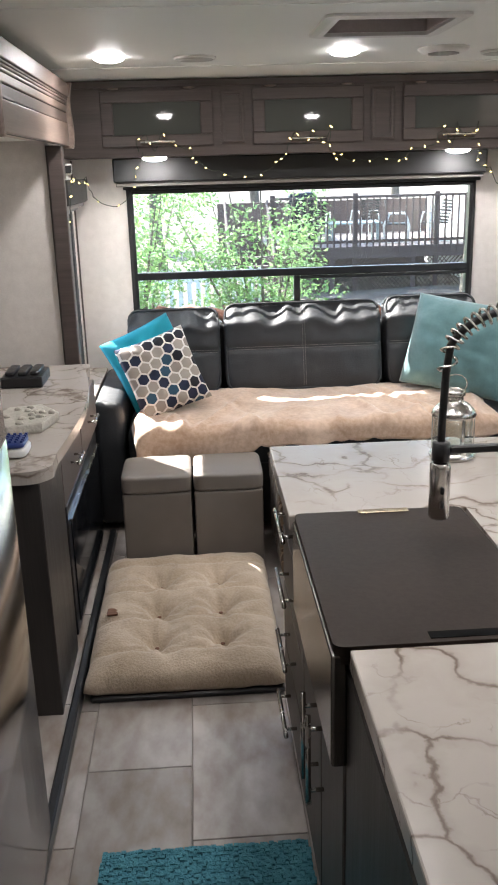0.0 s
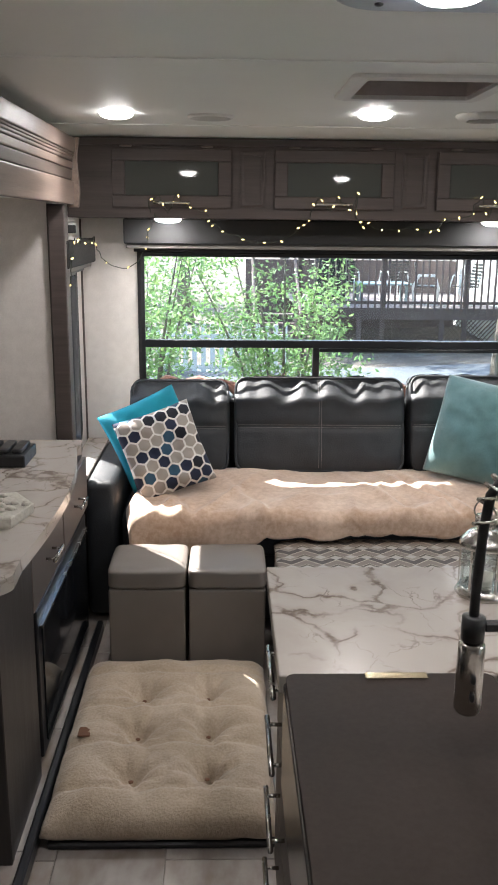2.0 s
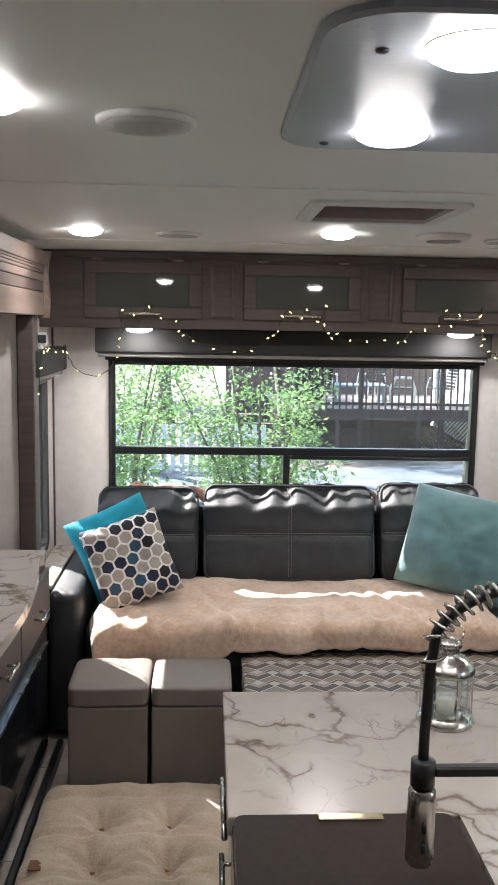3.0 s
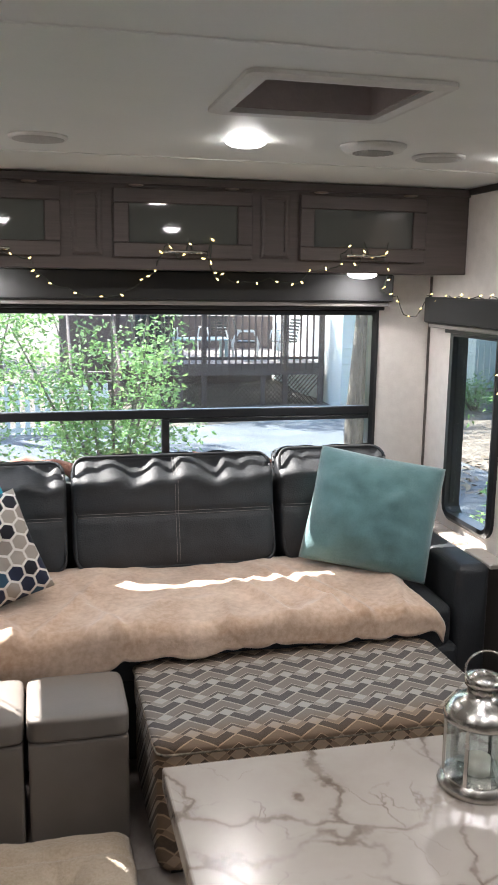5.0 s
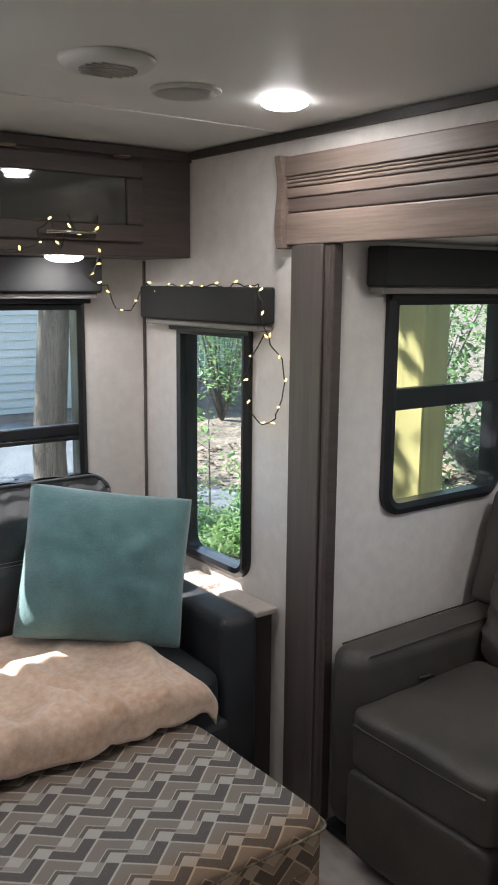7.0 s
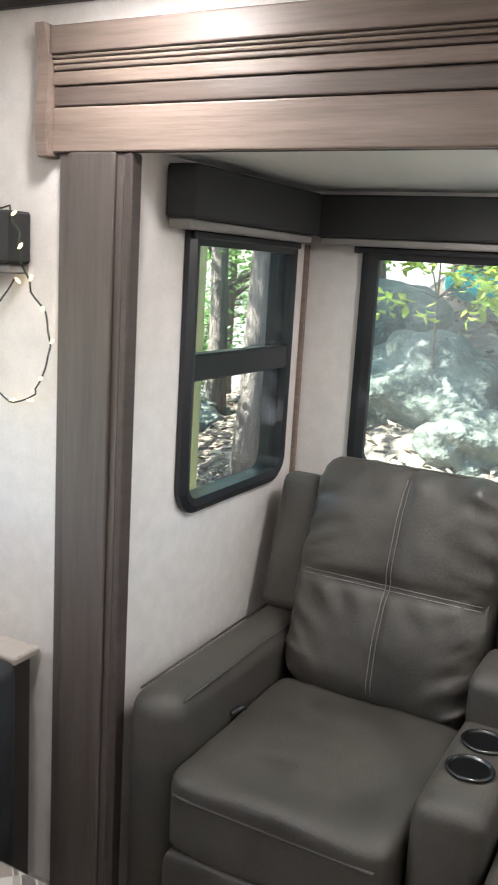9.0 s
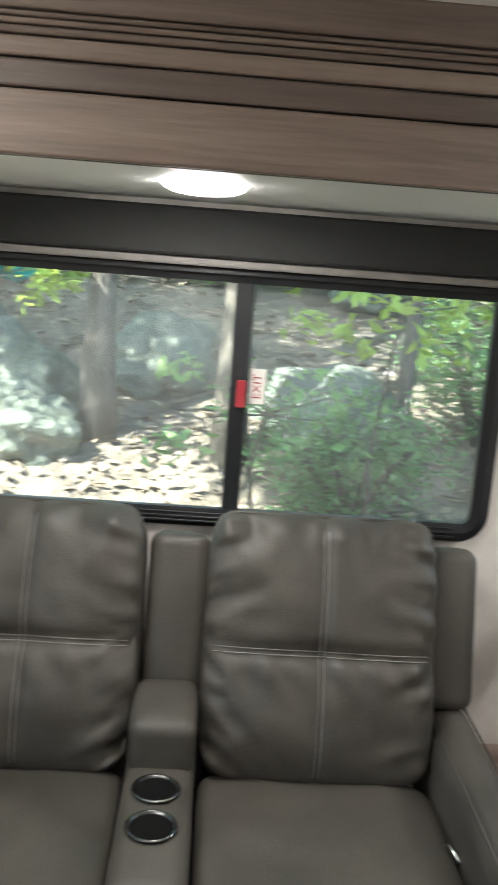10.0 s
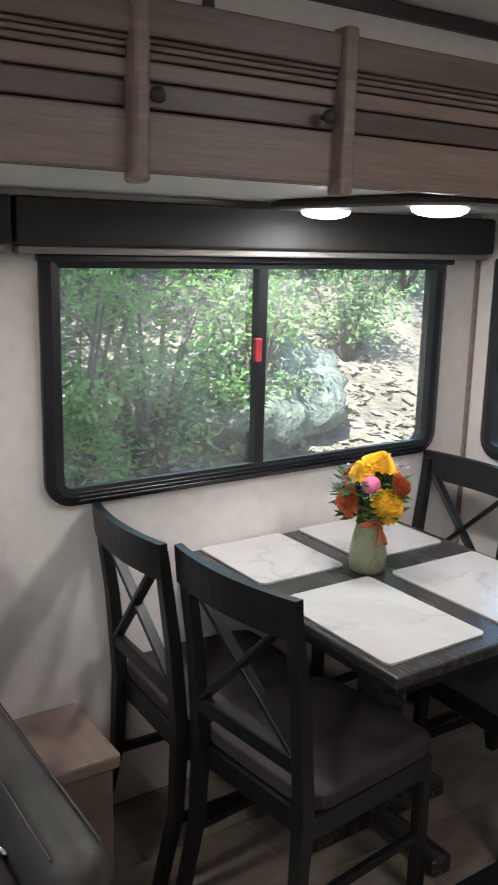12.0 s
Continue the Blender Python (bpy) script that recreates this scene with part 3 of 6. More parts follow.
wall("wall_kitchen_end", boxm(LX, XL + 0.012, LY1, LY1 + 0.06, -0.04, LZC + 0.06), "grey-cream vinyl end wall above the counter")
wall("wall_kitchen_front", boxm(LX, XL - 0.06, 0.14, 0.20, -0.04, LZC + 0.06), "plain vinyl end wall of the kitchen slide-out")

ceil = B()
VENT = (0.56, 0.925, 3.075, 3.425)
wall_cells(ceil, (XL - 0.06, XR + 0.06), (YB, YR), [VENT], lambda a, b, c, d: (a, b, c, d, ZC, ZC + 0.05))
tagged(part("ceiling", ceil, CEIL), "white ceiling panels with a thin cross seam", "ceiling", kind="structure")
tagged(part("ceiling_slide", boxm(XR + 0.06, SX, SY0, SY1, SZC, SZC + 0.06), CEIL), "low white ceiling of the dining slide-out", "ceiling", kind="structure")
tagged(part("ceiling_kitchen_slide", boxm(LX, XL - 0.06, 0.2, LY1, LZC, LZC + 0.06), CEIL), "low white ceiling of the kitchen slide-out", "ceiling", kind="structure")
seams = B()
for y in (1.2, 2.86, 4.3):
    box(seams, XL, XR, y - 0.006, y + 0.006, ZC - 0.004, ZC - 0.0005)
tagged(part("trim_ceiling_seam", seams, CEIL), "thin white strips over the ceiling seams", "trim", kind="structure")

floor = tagged(part("floor", boxm(XL - 0.06, XR + 0.06, YB, YR, -0.06, -0.004), GROUT), "pale stone-look tile floor in running bond", "floor", kind="structure")
floor2 = tagged(part("floor_slide", boxm(XR + 0.06, SX, SY0, SY1, -0.05, 0.014), GROUT), "stone-look floor of the dining slide-out", "floor", kind="structure")
floor3 = tagged(part("floor_kitchen_slide", boxm(LX, -0.376, 0.2, LY1 - 0.1, -0.0035, 0.028), GROUT), "raised stone-look floor of the kitchen slide-out", "floor", kind="structure")


def window(name, w, turn, at, bars, label, border=0.05, r_low=0.075, depth=0.025, wall_t=0.06, glass=GLASS, tracks=0):
    """w: width and height; turn: which way it faces; bars: (x0, x1, y0, y1) of each rail, from the middle."""
    width, height = w
    m = Matrix.Translation(at) @ turn
    ob = thing(name, label=label, category="window", kind="structure")
    part("window_frame", frame_ring(B(), width, height, border, depth, r_low, 0.012, m), BLACK, ob)
    lining = B()
    frame_ring(lining, width - 2 * IN - 0.002, height - 2 * IN - 0.002, 0.005, wall_t, max(r_low - IN, 0.02), 0.01, m @ Matrix.Translation((0, 0, -wall_t)))
    part("window_lining", lining, BLACK, ob)
    for x0, x1, y0, y1 in bars:
        part("window_bar", boxm(x0, x1, y0, y1, -0.02, depth * 0.75, 0.004, 1, m=m), BLACK, ob)
    for k in range(tracks):
        part("sill_track", boxm(-width / 2 + 0.09, width / 2 - 0.09, -height / 2 + 0.012 + 0.011 * k, -height / 2 + 0.017 + 0.011 * k, depth * 0.6, depth + 0.002, 0.001, 1, m=m), BLACK, ob, "ridged black sill track")
    pane = part("pane", boxm(-width / 2 + 0.03, width / 2 - 0.03, -height / 2 + 0.03, height / 2 - 0.03, -0.032, -0.028, m=m), glass, ob, "clear window glass")
    pane.visible_shadow = False
    return ob


def win(name, w, turn, plane, bars, label, **k):
    u, v = (w[0] + w[1]) / 2, (w[2] + w[3]) / 2
    at = (u, plane, v) if turn in (REAR, FRONT) else (plane, u, v)
    return window(name, (w[1] - w[0], w[3] - w[2]), turn, at, bars, label, **k)


win("window_1", WIN_REAR, REAR, YR, [(-0.93, 0.93, -0.085, -0.045), (-0.055, -0.02, -0.38, -0.085), (-0.02, 0.93, -0.105, -0.087)], "wide black-framed rear window over the sofa", r_low=0.02, border=0.035, glass=REARGLASS)
win("window_2", WIN_SIDE, RIGHT, XR, [], "tall narrow black-framed window by the sofa arm", border=0.035)
win("window_3", WIN_LEFT, LEFT, XL, [], "tall narrow black-framed window by the sofa arm", border=0.035)
win("window_4", WIN_SEAT, RIGHT, SX, [(0.0, 0.045, -0.31, 0.31)], "black-framed sliding window above the recliners", glass=HAZY, tracks=3)
win("window_5", WIN_DINE, RIGHT, SX, [(-0.055, -0.02, -0.31, 0.31)], "black-framed sliding window above the dining table", glass=HAZY, tracks=3)
win("window_6", WIN_END, REAR, SY1, [(-0.268, 0.268, -0.013, 0.053)], "black-framed window with a cross rail in the slide-out end", border=0.038)
win("window_7", WIN_END2, FRONT, SY0, [(-0.26, 0.26, -0.035, 0.035)], "black-framed window with a cross rail beside the dinette")


def valance(at, turn, w, h, d, label, inset=(0.06, 0.06)):
    ob = thing("window_valance", label=label, category="valance")
    m = Matrix.Translation(at) @ turn
    part("valance_box", boxm(-w / 2, w / 2, 0, h, 0.004, d, 0.006, 1, m=m), VALANCE, ob)
    part("shade_bar", boxm(-w / 2 + inset[0], w / 2 - inset[1], -0.040, -0.0225, 0.026, 0.036, 0.003, 1, m=m), BLACK, ob, "black shade bottom bar")
    part("roller_shade", boxm(-w / 2 + 0.01, w / 2 - 0.01, -0.022, -0.001, 0.006, d - 0.02, 0.004, 1, m=m), SHADE, ob, "pale rolled shade edge")
    return ob


valance(((-0.323 + 1.69) / 2, YR, 1.652), REAR, 2.0, 0.122, 0.12, "long charcoal padded valance above the rear window", (0.04, 0.005))
valance((XR, 4.685, 1.562), RIGHT, 0.71, 0.115, 0.085, "charcoal valance box over the narrow side window", (0.12, 0.10))
valance((XL, 4.72, 1.562), LEFT, 0.75, 0.115, 0.085, "charcoal valance box over the narrow side window")
valance((SX, (2.372 + 3.99) / 2, 1.683), RIGHT, 3.99 - 2.372, 0.115, 0.085, "charcoal valance along the recliner window", (0.105, 0.045))
valance((SX, (0.68 + 2.358) / 2, 1.683), RIGHT, 2.358 - 0.68, 0.115, 0.085, "charcoal valance along the dining window", (0.06, 0.135))
valance(((2.03 + 2.69) / 2, SY1, 1.683), REAR, 0.66, 0.115, 0.085, "charcoal valance in the slide-out end", (0.085, 0.01))

trim = B()
box(trim, XR - 0.014, XR - 0.001, YB, 4.80, ZC - 0.028, ZC - 0.003)
box(trim, XR - 0.009, XR - 0.001, 2.30, 2.318, 2.06, ZC - 0.028)
tagged(part("trim_crown", trim, DARKW), "thin dark wood strip where wall meets ceiling", "trim", kind="structure")
tagged(part("trim_corner", boxm(XR - 0.010, XR - 0.001, YR - 0.010, YR - 0.001, 0.0, 1.77), CABZ), "thin dark strip in the room corner", "trim", kind="structure")
tagged(part("trim_corner_left", boxm(XL + 0.001, XL + 0.010, YR - 0.010, YR - 0.001, 0.0, 1.77), CABZ), "thin dark strip in the room corner", "trim", kind="structure")
tagged(part("trim_slide_corner", boxm(SX - 0.014, SX - 0.001, SY1 - 0.014, SY1 - 0.001, 0.02, 1.66), FASC), "thin brown strip in the slide-out corner", "trim", kind="structure")
tagged(part("trim_slide_corner_front", boxm(SX - 0.014, SX - 0.001, SY0 + 0.001, SY0 + 0.014, 0.02, 1.66), FASC), "thin brown strip in the slide-out corner", "trim", kind="structure")


def fascia(x, side, y0, y1, z0, z1, name, label, straps=()):
    """Layered planks over a slide-out opening; side +1 faces +x."""
    ob = thing(name, label=label, category="fascia", kind="structure")
    h = z1 - z0
    rows = ((0.0, 0.36, 0.018, FASC), (0.374, 0.528, 0.013, FASCD), (0.536, 0.645, 0.018, FASC), (0.655, 0.698, 0.019, FASCM), (0.704, 0.738, 0.021, FASC), (0.743, 0.772, 0.024, FASCM), (0.777, 1.0, 0.030, FASCM))
    part("backing_board", boxm(x, x + side * 0.012, y0, y1, z0, z1), DARKW, ob)
    for a, b, d, stain in rows:
        part("plank", boxm(x + side * 0.0125, x + side * (0.0125 + d), y0, y1, z0 + a * h, z0 + b * h, 0.004, 2), stain, ob)
    end = B()
    n, prof = 18, []
    for k in range(n + 1):
        s = k / n
        prof.append((0.046 + 0.012 * (s ** 3) + 0.006 * math.sin(s * 6.3), z0 - 0.012 + s * (h + 0.016)))
    ring = [[end.verts.new((x + side * px, y, pz)) for px, pz in prof] + [end.verts.new((x, y, prof[-1][1])), end.verts.new((x, y, prof[0][1]))] for y in (y1, y1 + 0.03)]
    k = len(ring[0])
    for i in range(k):
        end.faces.new((ring[0][i], ring[0][(i + 1) % k], ring[1][(i + 1) % k], ring[1][i]))
    end.faces.new(ring[0])
    end.faces.new(ring[1][::-1])
    bmesh.ops.bevel(end, geom=list(end.edges), offset=0.003, segments=1, affect="EDGES")
    part("end_cap", end, FASC, ob)
    for y in straps:
        part("strap", boxm(x + side * 0.013, x + side * 0.056, y - 0.0145, y + 0.0145, z0 - 0.018, z1 + 0.012, 0.007, 2), FASC, ob, "upright wooden strap over the planks")
    return ob


F0 = 1.803
fas = fascia(XR, -1, SY0 - 0.3, 4.252, F0, 2.055, "trim_fascia_right", "taupe wood-look fascia over the dining slide-out", (2.452, 2.047))
for y in (2.425, 2.09):
    knob = B()
    lathe(knob, [(0.004, 0), (0.005, 0.010), (0.012, 0.017), (0.013, 0.024), (0.007, 0.030)], 12)
    bmesh.ops.transform(knob, matrix=Matrix.Translation((XR - 0.03, y, 1.915)) @ Matrix.Rotation(radians(-90), 4, "Y"), verts=knob.verts)
    part("knob", knob, DARKW, fas, "dark round knob", True)
tagged(part("trim_fascia_filler", boxm(XL + 0.001, -0.4805, 0.2, 4.41, 1.846, 2.08), CAB), "dark filler board behind the kitchen fascia", "trim", kind="structure")
fascia(-0.48, 1, 0.2, 4.43, 1.825, 2.09, "trim_fascia_left", "taupe wood-look fascia over the kitchen slide-out", (2.87, 2.45))

# Upright flanges beside the openings.
fl = thing("trim_flange_right", label="taupe grooved wood flange beside the slide-out", category="trim", kind="structure")
part("flange_board", boxm(XR - 0.022, XR - 0.002, 4.063, 4.238, 0.0, F0 - 0.001, 0.003, 1), CABZ, fl)
part("flange_strip", boxm(XR - 0.034, XR - 0.0225, 4.082, 4.205, 0.0, F0 - 0.001, 0.003, 1), CABZ, fl)
part("flange_edge", boxm(XR - 0.026, XR + 0.012, 4.042, 4.0625, 0.0, F0 - 0.001, 0.004, 1), CAB, fl, "dark edge strip")
fl = thing("trim_flange_left", label="dark wood flange beside the kitchen slide-out", category="trim", kind="structure")
part("flange_board", boxm(XL + 0.002, -0.475, 4.272, 4.40, 0.0, 1.824, 0.003, 1), CABZ, fl)
part("flange_edge", boxm(-0.528, -0.462, 4.235, 4.2695, 0.03, 1.82, 0.004, 1), CAB, fl, "dark edge strip")
tagged(part("trim_slide_edge_right", boxm(XR - 0.03, XR + 0.058, SY0, 4.02, -0.003, 0.024, 0.004, 1), BLACK), "black metal strip along the slide-out floor", "trim", kind="structure")
tagged(part("trim_slide_edge_left", boxm(-0.374, -0.346, 0.2, 4.17, 0.0, 0.05, 0.006, 1), BLACK), "black metal strip along the kitchen slide-out floor", "trim", kind="structure")


# ---- lamps ----
def dome(at, r=0.061, group="ceiling dome lights", label="round white dome ceiling light, switched on", watts=LAMP_W):
    ob = thing("dome_light", at, label=label, category="ceiling light", group=group)
    part("rim", lathe(B(), [(r * 1.04, 0.0), (r * 1.04, -0.0006), (r * 1.02, -0.0012), (r * 0.985, -0.0012)], 28), WHITEP, ob, "white plastic rim", True)
    lens = part("lens", lathe(B(), [(r * 0.997, -0.0014), (r * 0.95, -0.009), (r * 0.72, -0.0165), (r * 0.38, -0.0205), (0.0, -0.022)], 28), LAMPM, ob, "glowing lens", True)
    data = bpy.data.lights.new("dome_lamp", "AREA")
    data.shape, data.size, data.energy, data.color = "DISK", r * 1.6, watts, LAMP_COLOR
    lamp = new("dome_lamp", data)
    lamp.matrix_basis = pose(at[0], at[1], at[2] - 0.025)
    return ob


for x, y in ((-0.207, 3.94), (0.715, 3.88), (1.638, 3.95)):
    dome((x, y, ZC - 0.0005))
dome((-0.10, 2.05, ZC - 0.0005), watts=0.4)
PANEL_Z = ZC - 0.012
for x, y in ((0.552, 2.155), (0.56, 1.70)):
    dome((x, y, PANEL_Z), 0.062, watts=0.35)
dome((1.12, 1.70, PANEL_Z), 0.062, watts=0.35)
for x in (-0.09, 1.49):
    dome((x, 4.93, 1.7745), 0.064, "lights under the rear cabinets", "round white light under the rear cabinet, switched on", 0.35)
dome((2.28, 3.238, SZC - 0.0005), 0.08, "slide-out lights", "round white light in the slide-out ceiling, switched on")

# ---- ceiling fittings ----
hatch = thing("air_conditioner_panel", (0, 0, ZC), label="grey-blue rounded ceiling panel with corner screws", category="ceiling panel")
pl = B()
loop = rounded_loop(0.86, 0.72, 0.09, 0.09)
rings = [[pl.verts.new((0.80 + x * s, 1.95 + y * s, z)) for x, y in loop] for s, z in ((1.0, -0.0005), (1.0, -0.008), (0.985, -0.012))]
for a, b in zip(rings, rings[1:]):
    for i in range(len(loop)):
        pl.faces.new((a[i], a[(i + 1) % len(loop)], b[(i + 1) % len(loop)], b[i]))
pl.faces.new(rings[-1])
pl.faces.new(rings[0][::-1])
part("panel", pl, PANEL, hatch)
for x, y in ((0.45, 2.25), (0.45, 1.72), (1.15, 2.25), (1.15, 1.72)):
    part("screw", lathe(B(), [(0.008, 0), (0.008, -0.003), (0.004, -0.005)], 10, (x, y, -0.0122)), PLASTIC, hatch, smooth=True)

vent = thing("roof_vent", (0, 0, ZC), label="square white-framed roof vent with a dark recess", category="roof vent")
vb, vx, vy = B(), (VENT[0] + VENT[1]) / 2, (VENT[2] + VENT[3]) / 2
frame_ring(vb, 0.45, 0.44, 0.045, 0.014, 0.03, 0.03, Matrix.Translation((vx, vy, -0.0005)) @ Matrix.Rotation(math.pi, 4, "X"))
part("vent_frame", vb, WHITEP, vent)
shaft = B()
frame_ring(shaft, VENT[1] - VENT[0] - 0.002, VENT[3] - VENT[2] - 0.002, 0.006, 0.20, 0.012, 0.012, Matrix.Translation((vx, vy, 0.0)))
part("vent_shaft", shaft, mat("mauve_grey_shaft", (0.42, 0.37, 0.365), (0.50, 0.44, 0.435), 5, 0.6), vent, "mauve-grey inner shaft")
part("vent_lid", boxm(VENT[0] - 0.02, VENT[1] + 0.02, VENT[2] - 0.02, VENT[3] + 0.02, 0.205, 0.22), mat("grey_lid", (0.16, 0.13, 0.13), (0.2, 0.17, 0.17), 5, 0.6), vent)
fan = B()
for k in range(6):
    box(fan, 0.02, 0.14, -0.03, 0.03, 0.14, 0.144, m=Matrix.Translation((vx, vy, 0)) @ Matrix.Rotation(k * math.pi / 3, 4, "Z"))
lathe(fan, [(0.03, 0.12), (0.03, 0.16)], 14, (vx, vy, 0))
part("fan", fan, DARKW, vent, "still dark fan blades")


def speaker(at, r, name="ceiling_speaker", label="round grey-white ceiling speaker grille"):
    ob = thing(name, at, label=label, category="speaker", group="ceiling speakers")
    part("rim", lathe(B(), [(r, 0), (r, -0.005), (r * 0.94, -0.010), (r * 0.88, -0.0095)], 32), WHITEP, ob, smooth=True)
    part("grille", lathe(B(), [(r * 0.875, -0.0005), (r * 0.87, -0.0105), (r * 0.5, -0.013), (0.0, -0.0135)], 32), GREYP, ob, smooth=True)


for x, y in ((0.13, 4.0), (1.38, 4.0), (0.14, 2.17)):
    speaker((x, y, ZC - 0.0005), 0.085)
reg = thing("air_register", (1.10, 3.86, ZC - 0.0005), label="round white louvred air outlet", category="air vent")
part("rim", lathe(B(), [(0.10, 0), (0.10, -0.006), (0.085, -0.018), (0.062, -0.020)], 30), WHITEP, reg, smooth=True)
part("bowl", lathe(B(), [(0.061, -0.0005), (0.061, -0.012), (0.0, -0.013)], 24), PLASTIC, reg)
for k in range(7):
    y = -0.048 + k * 0.016
    w = math.sqrt(0.06 ** 2 - y * y)
    part("slat", boxm(-w, w, y - 0.003, y + 0.003, -0.024, -0.0135), GREYP, reg)


# ---- rear cabinets ----
CY0, CZ0, CZ1 = 4.822, 1.775, 2.132


def bar_handle(bm, a, b, out, r=0.006, inset=0.15):
    """A bar pull from a to b, held off its face by two posts."""
    a, b, out = Vector(a), Vector(b), Vector(out)
    tube(bm, [a + out, b + out], r, 10)
    for s in (inset, 1 - inset):
        p = a.lerp(b, s)
        tube(bm, [p, p + out], r * 0.75, 8)
    return bm


cabs = thing("overhead_cabinet", label="long taupe wooden overhead cabinet across the rear wall", category="cabinet")
part("body", boxm(XL + 0.001, XR - 0.001, CY0, YR - 0.001, CZ0, CZ1, 0.003, 1), CAB, cabs)
part("top_rail", boxm(XL + 0.001, XR - 0.001, CY0 - 0.012, CY0 - 0.0005, CZ1 - 0.035, CZ1 - 0.001, 0.003, 1), CAB, cabs)
for x0, x1 in ((-0.338, 0.212), (0.412, 0.967), (1.168, 1.722)):
    z0, z1, y = 1.822, 2.084, CY0 - 0.0005
    door = part("cabinet_door", boxm(x0, x1, y - 0.006, y, z0, z1), CAB, cabs)
    rail = B()
    for a in ((x0, x1, z1 - 0.055, z1), (x0, x1, z0, z0 + 0.055)):
        box(rail, a[0], a[1], y - 0.022, y - 0.0062, a[2], a[3], 0.003, 1)
    for a in ((x0, x0 + 0.06), (x1 - 0.06, x1)):
        box(rail, a[0], a[1], y - 0.0215, y - 0.0062, z0 + 0.0555, z1 - 0.0555, 0.003, 1)
    part("door_frame", rail, CAB, door)
    part("glass_panel", boxm(x0 + 0.061, x1 - 0.061, y - 0.011, y - 0.0065, z0 + 0.0565, z1 - 0.0565), FROST, door, "grey frosted glass inset")
    part("handle", bar_handle(B(), ((x0 + x1) / 2 - 0.085, y - 0.022, z0 + 0.022), ((x0 + x1) / 2 + 0.085, y - 0.022, z0 + 0.022), (0, -0.028, 0), 0.006), CHROME, door, "satin nickel bar handle", True)
for x0, x1 in ((0.252, 0.372), (1.007, 1.128)):
    st = B()
    frame_ring(st, x1 - x0, 0.25, 0.022, 0.010, 0.004, 0.004, Matrix.Translation(((x0 + x1) / 2, CY0 - 0.0005, 1.953)) @ REAR)
    part("stile_panel", st, CAB, cabs)
for x in (-0.27, 0.10, 0.50, 0.88, 1.25, 1.64):
    part("hinge_cap", lathe(B(), [(0.028, 0), (0.028, -0.004), (0.02, -0.006)], 14, (x, CY0 - 0.03, CZ1 - 0.038)), FASC, cabs, smooth=True)


# ---- rear sofa ----
sofa = thing("sofa", label="charcoal leather sofa under the rear window", category="sofa")
part("base", boxm(-0.275, 1.665, 4.20, 5.08, 0.03, 0.36, 0.02, 2), LEATHER, sofa)
part("seat_cushion", soft(B(), (1.93, 0.60, 0.20), 20, 8, 0.05, 0.006, 7, 2, Matrix.Translation((0.695, 4.475, 0.43))), LEATHER, sofa, smooth=True)
part("back_frame", boxm(-0.275, 1.665, 4.90, 5.09, 0.3605, 0.90, 0.03, 3), LEATHER, sofa)
for x0, x1 in ((-0.425, -0.285), (1.675, 1.82)):
    arm = B()
    box(arm, x0, x1, 4.26, 5.07, 0.03, 0.655, 0.035, 4)
    part("arm", arm, LEATHER, sofa, smooth=True)


def back_cushion(x0, x1, zt, seed):
    """A leaning, piped back cushion with a cross of pale stitching and a creased top."""
    w, h = x1 - x0, zt - 0.55
    m = Matrix.Translation(((x0 + x1) / 2, 4.832, 0.55 + h / 2)) @ Matrix.Rotation(radians(90 - 13), 4, "X")
    bc = soft(B(), (w - 0.012, h, 0.21), 34, 9, 0.16, 0.009, 7, seed, m)
    inv = m.inverted()
    for v in bc.verts:
        c = inv @ v.co
        fold = 0.50 + 0.16 * noise.noise(Vector((c.x * 9, seed, 1))) + 0.05 * noise.noise(Vector((c.x * 20, seed, 3)))
        up = min(max(c.y / (h / 2) - fold, 0.0) / 0.42, 1.0)
        if c.z > 0:
            c.z += 0.010 * math.exp(-((c.y / (h / 2) - fold) / 0.10) ** 2)
            c.z -= 0.092 * up
            c.z += min(up * 3, 1.0) * (0.005 * math.sin(c.x * 62 + 5 * noise.noise(Vector((c.x * 5, seed, 0)))) + 0.008 * noise.noise(Vector((c.x * 22, c.y * 10, seed * 2))))
        c.z -= 0.010 * math.exp(-((c.y + 0.01) / 0.015) ** 2) * (c.z > 0.03)
        if w > 0.7:
            c.z -= 0.010 * math.exp(-(c.x / 0.014) ** 2) * (c.z > 0.03)
        c.y += 0.012 * up * noise.noise(Vector((c.x * 13, seed, 2)))
        v.co = m @ c
    st = B()
    for k in (-0.006, 0.006):
        tube(st, [m @ p for p in on_surface(bc, inv, [(w / 2 * q / 16, k - 0.01) for q in range(-15, 16)], 0.0016)], 0.0013, 4)
        if w > 0.7:
            tube(st, [m @ p for p in on_surface(bc, inv, [(k, h / 2 * q / 12) for q in range(-11, 12)], 0.0016)], 0.0013, 4)
    pipe = B()
    lp = rounded_loop(w - 0.03, h - 0.022, 0.05, 0.05, 4)
    tube(pipe, [m @ Vector((x, y, 0.078 - 0.125 * max(y / (h / 2) - 0.5, 0))) for x, y in lp + lp[:1]], 0.007, 6)
    ob = part("back_cushion", bc, LEATHER, sofa, smooth=True)
    part("piping", pipe, LEATHER, ob, smooth=True)
    part("stitching", st, THREAD, ob, "pale double stitching", True)


back_cushion(-0.285, 0.215, 1.012, 3)
back_cushion(0.225, 1.075, 1.028, 7)
back_cushion(1.09, 1.60, 1.04, 11)

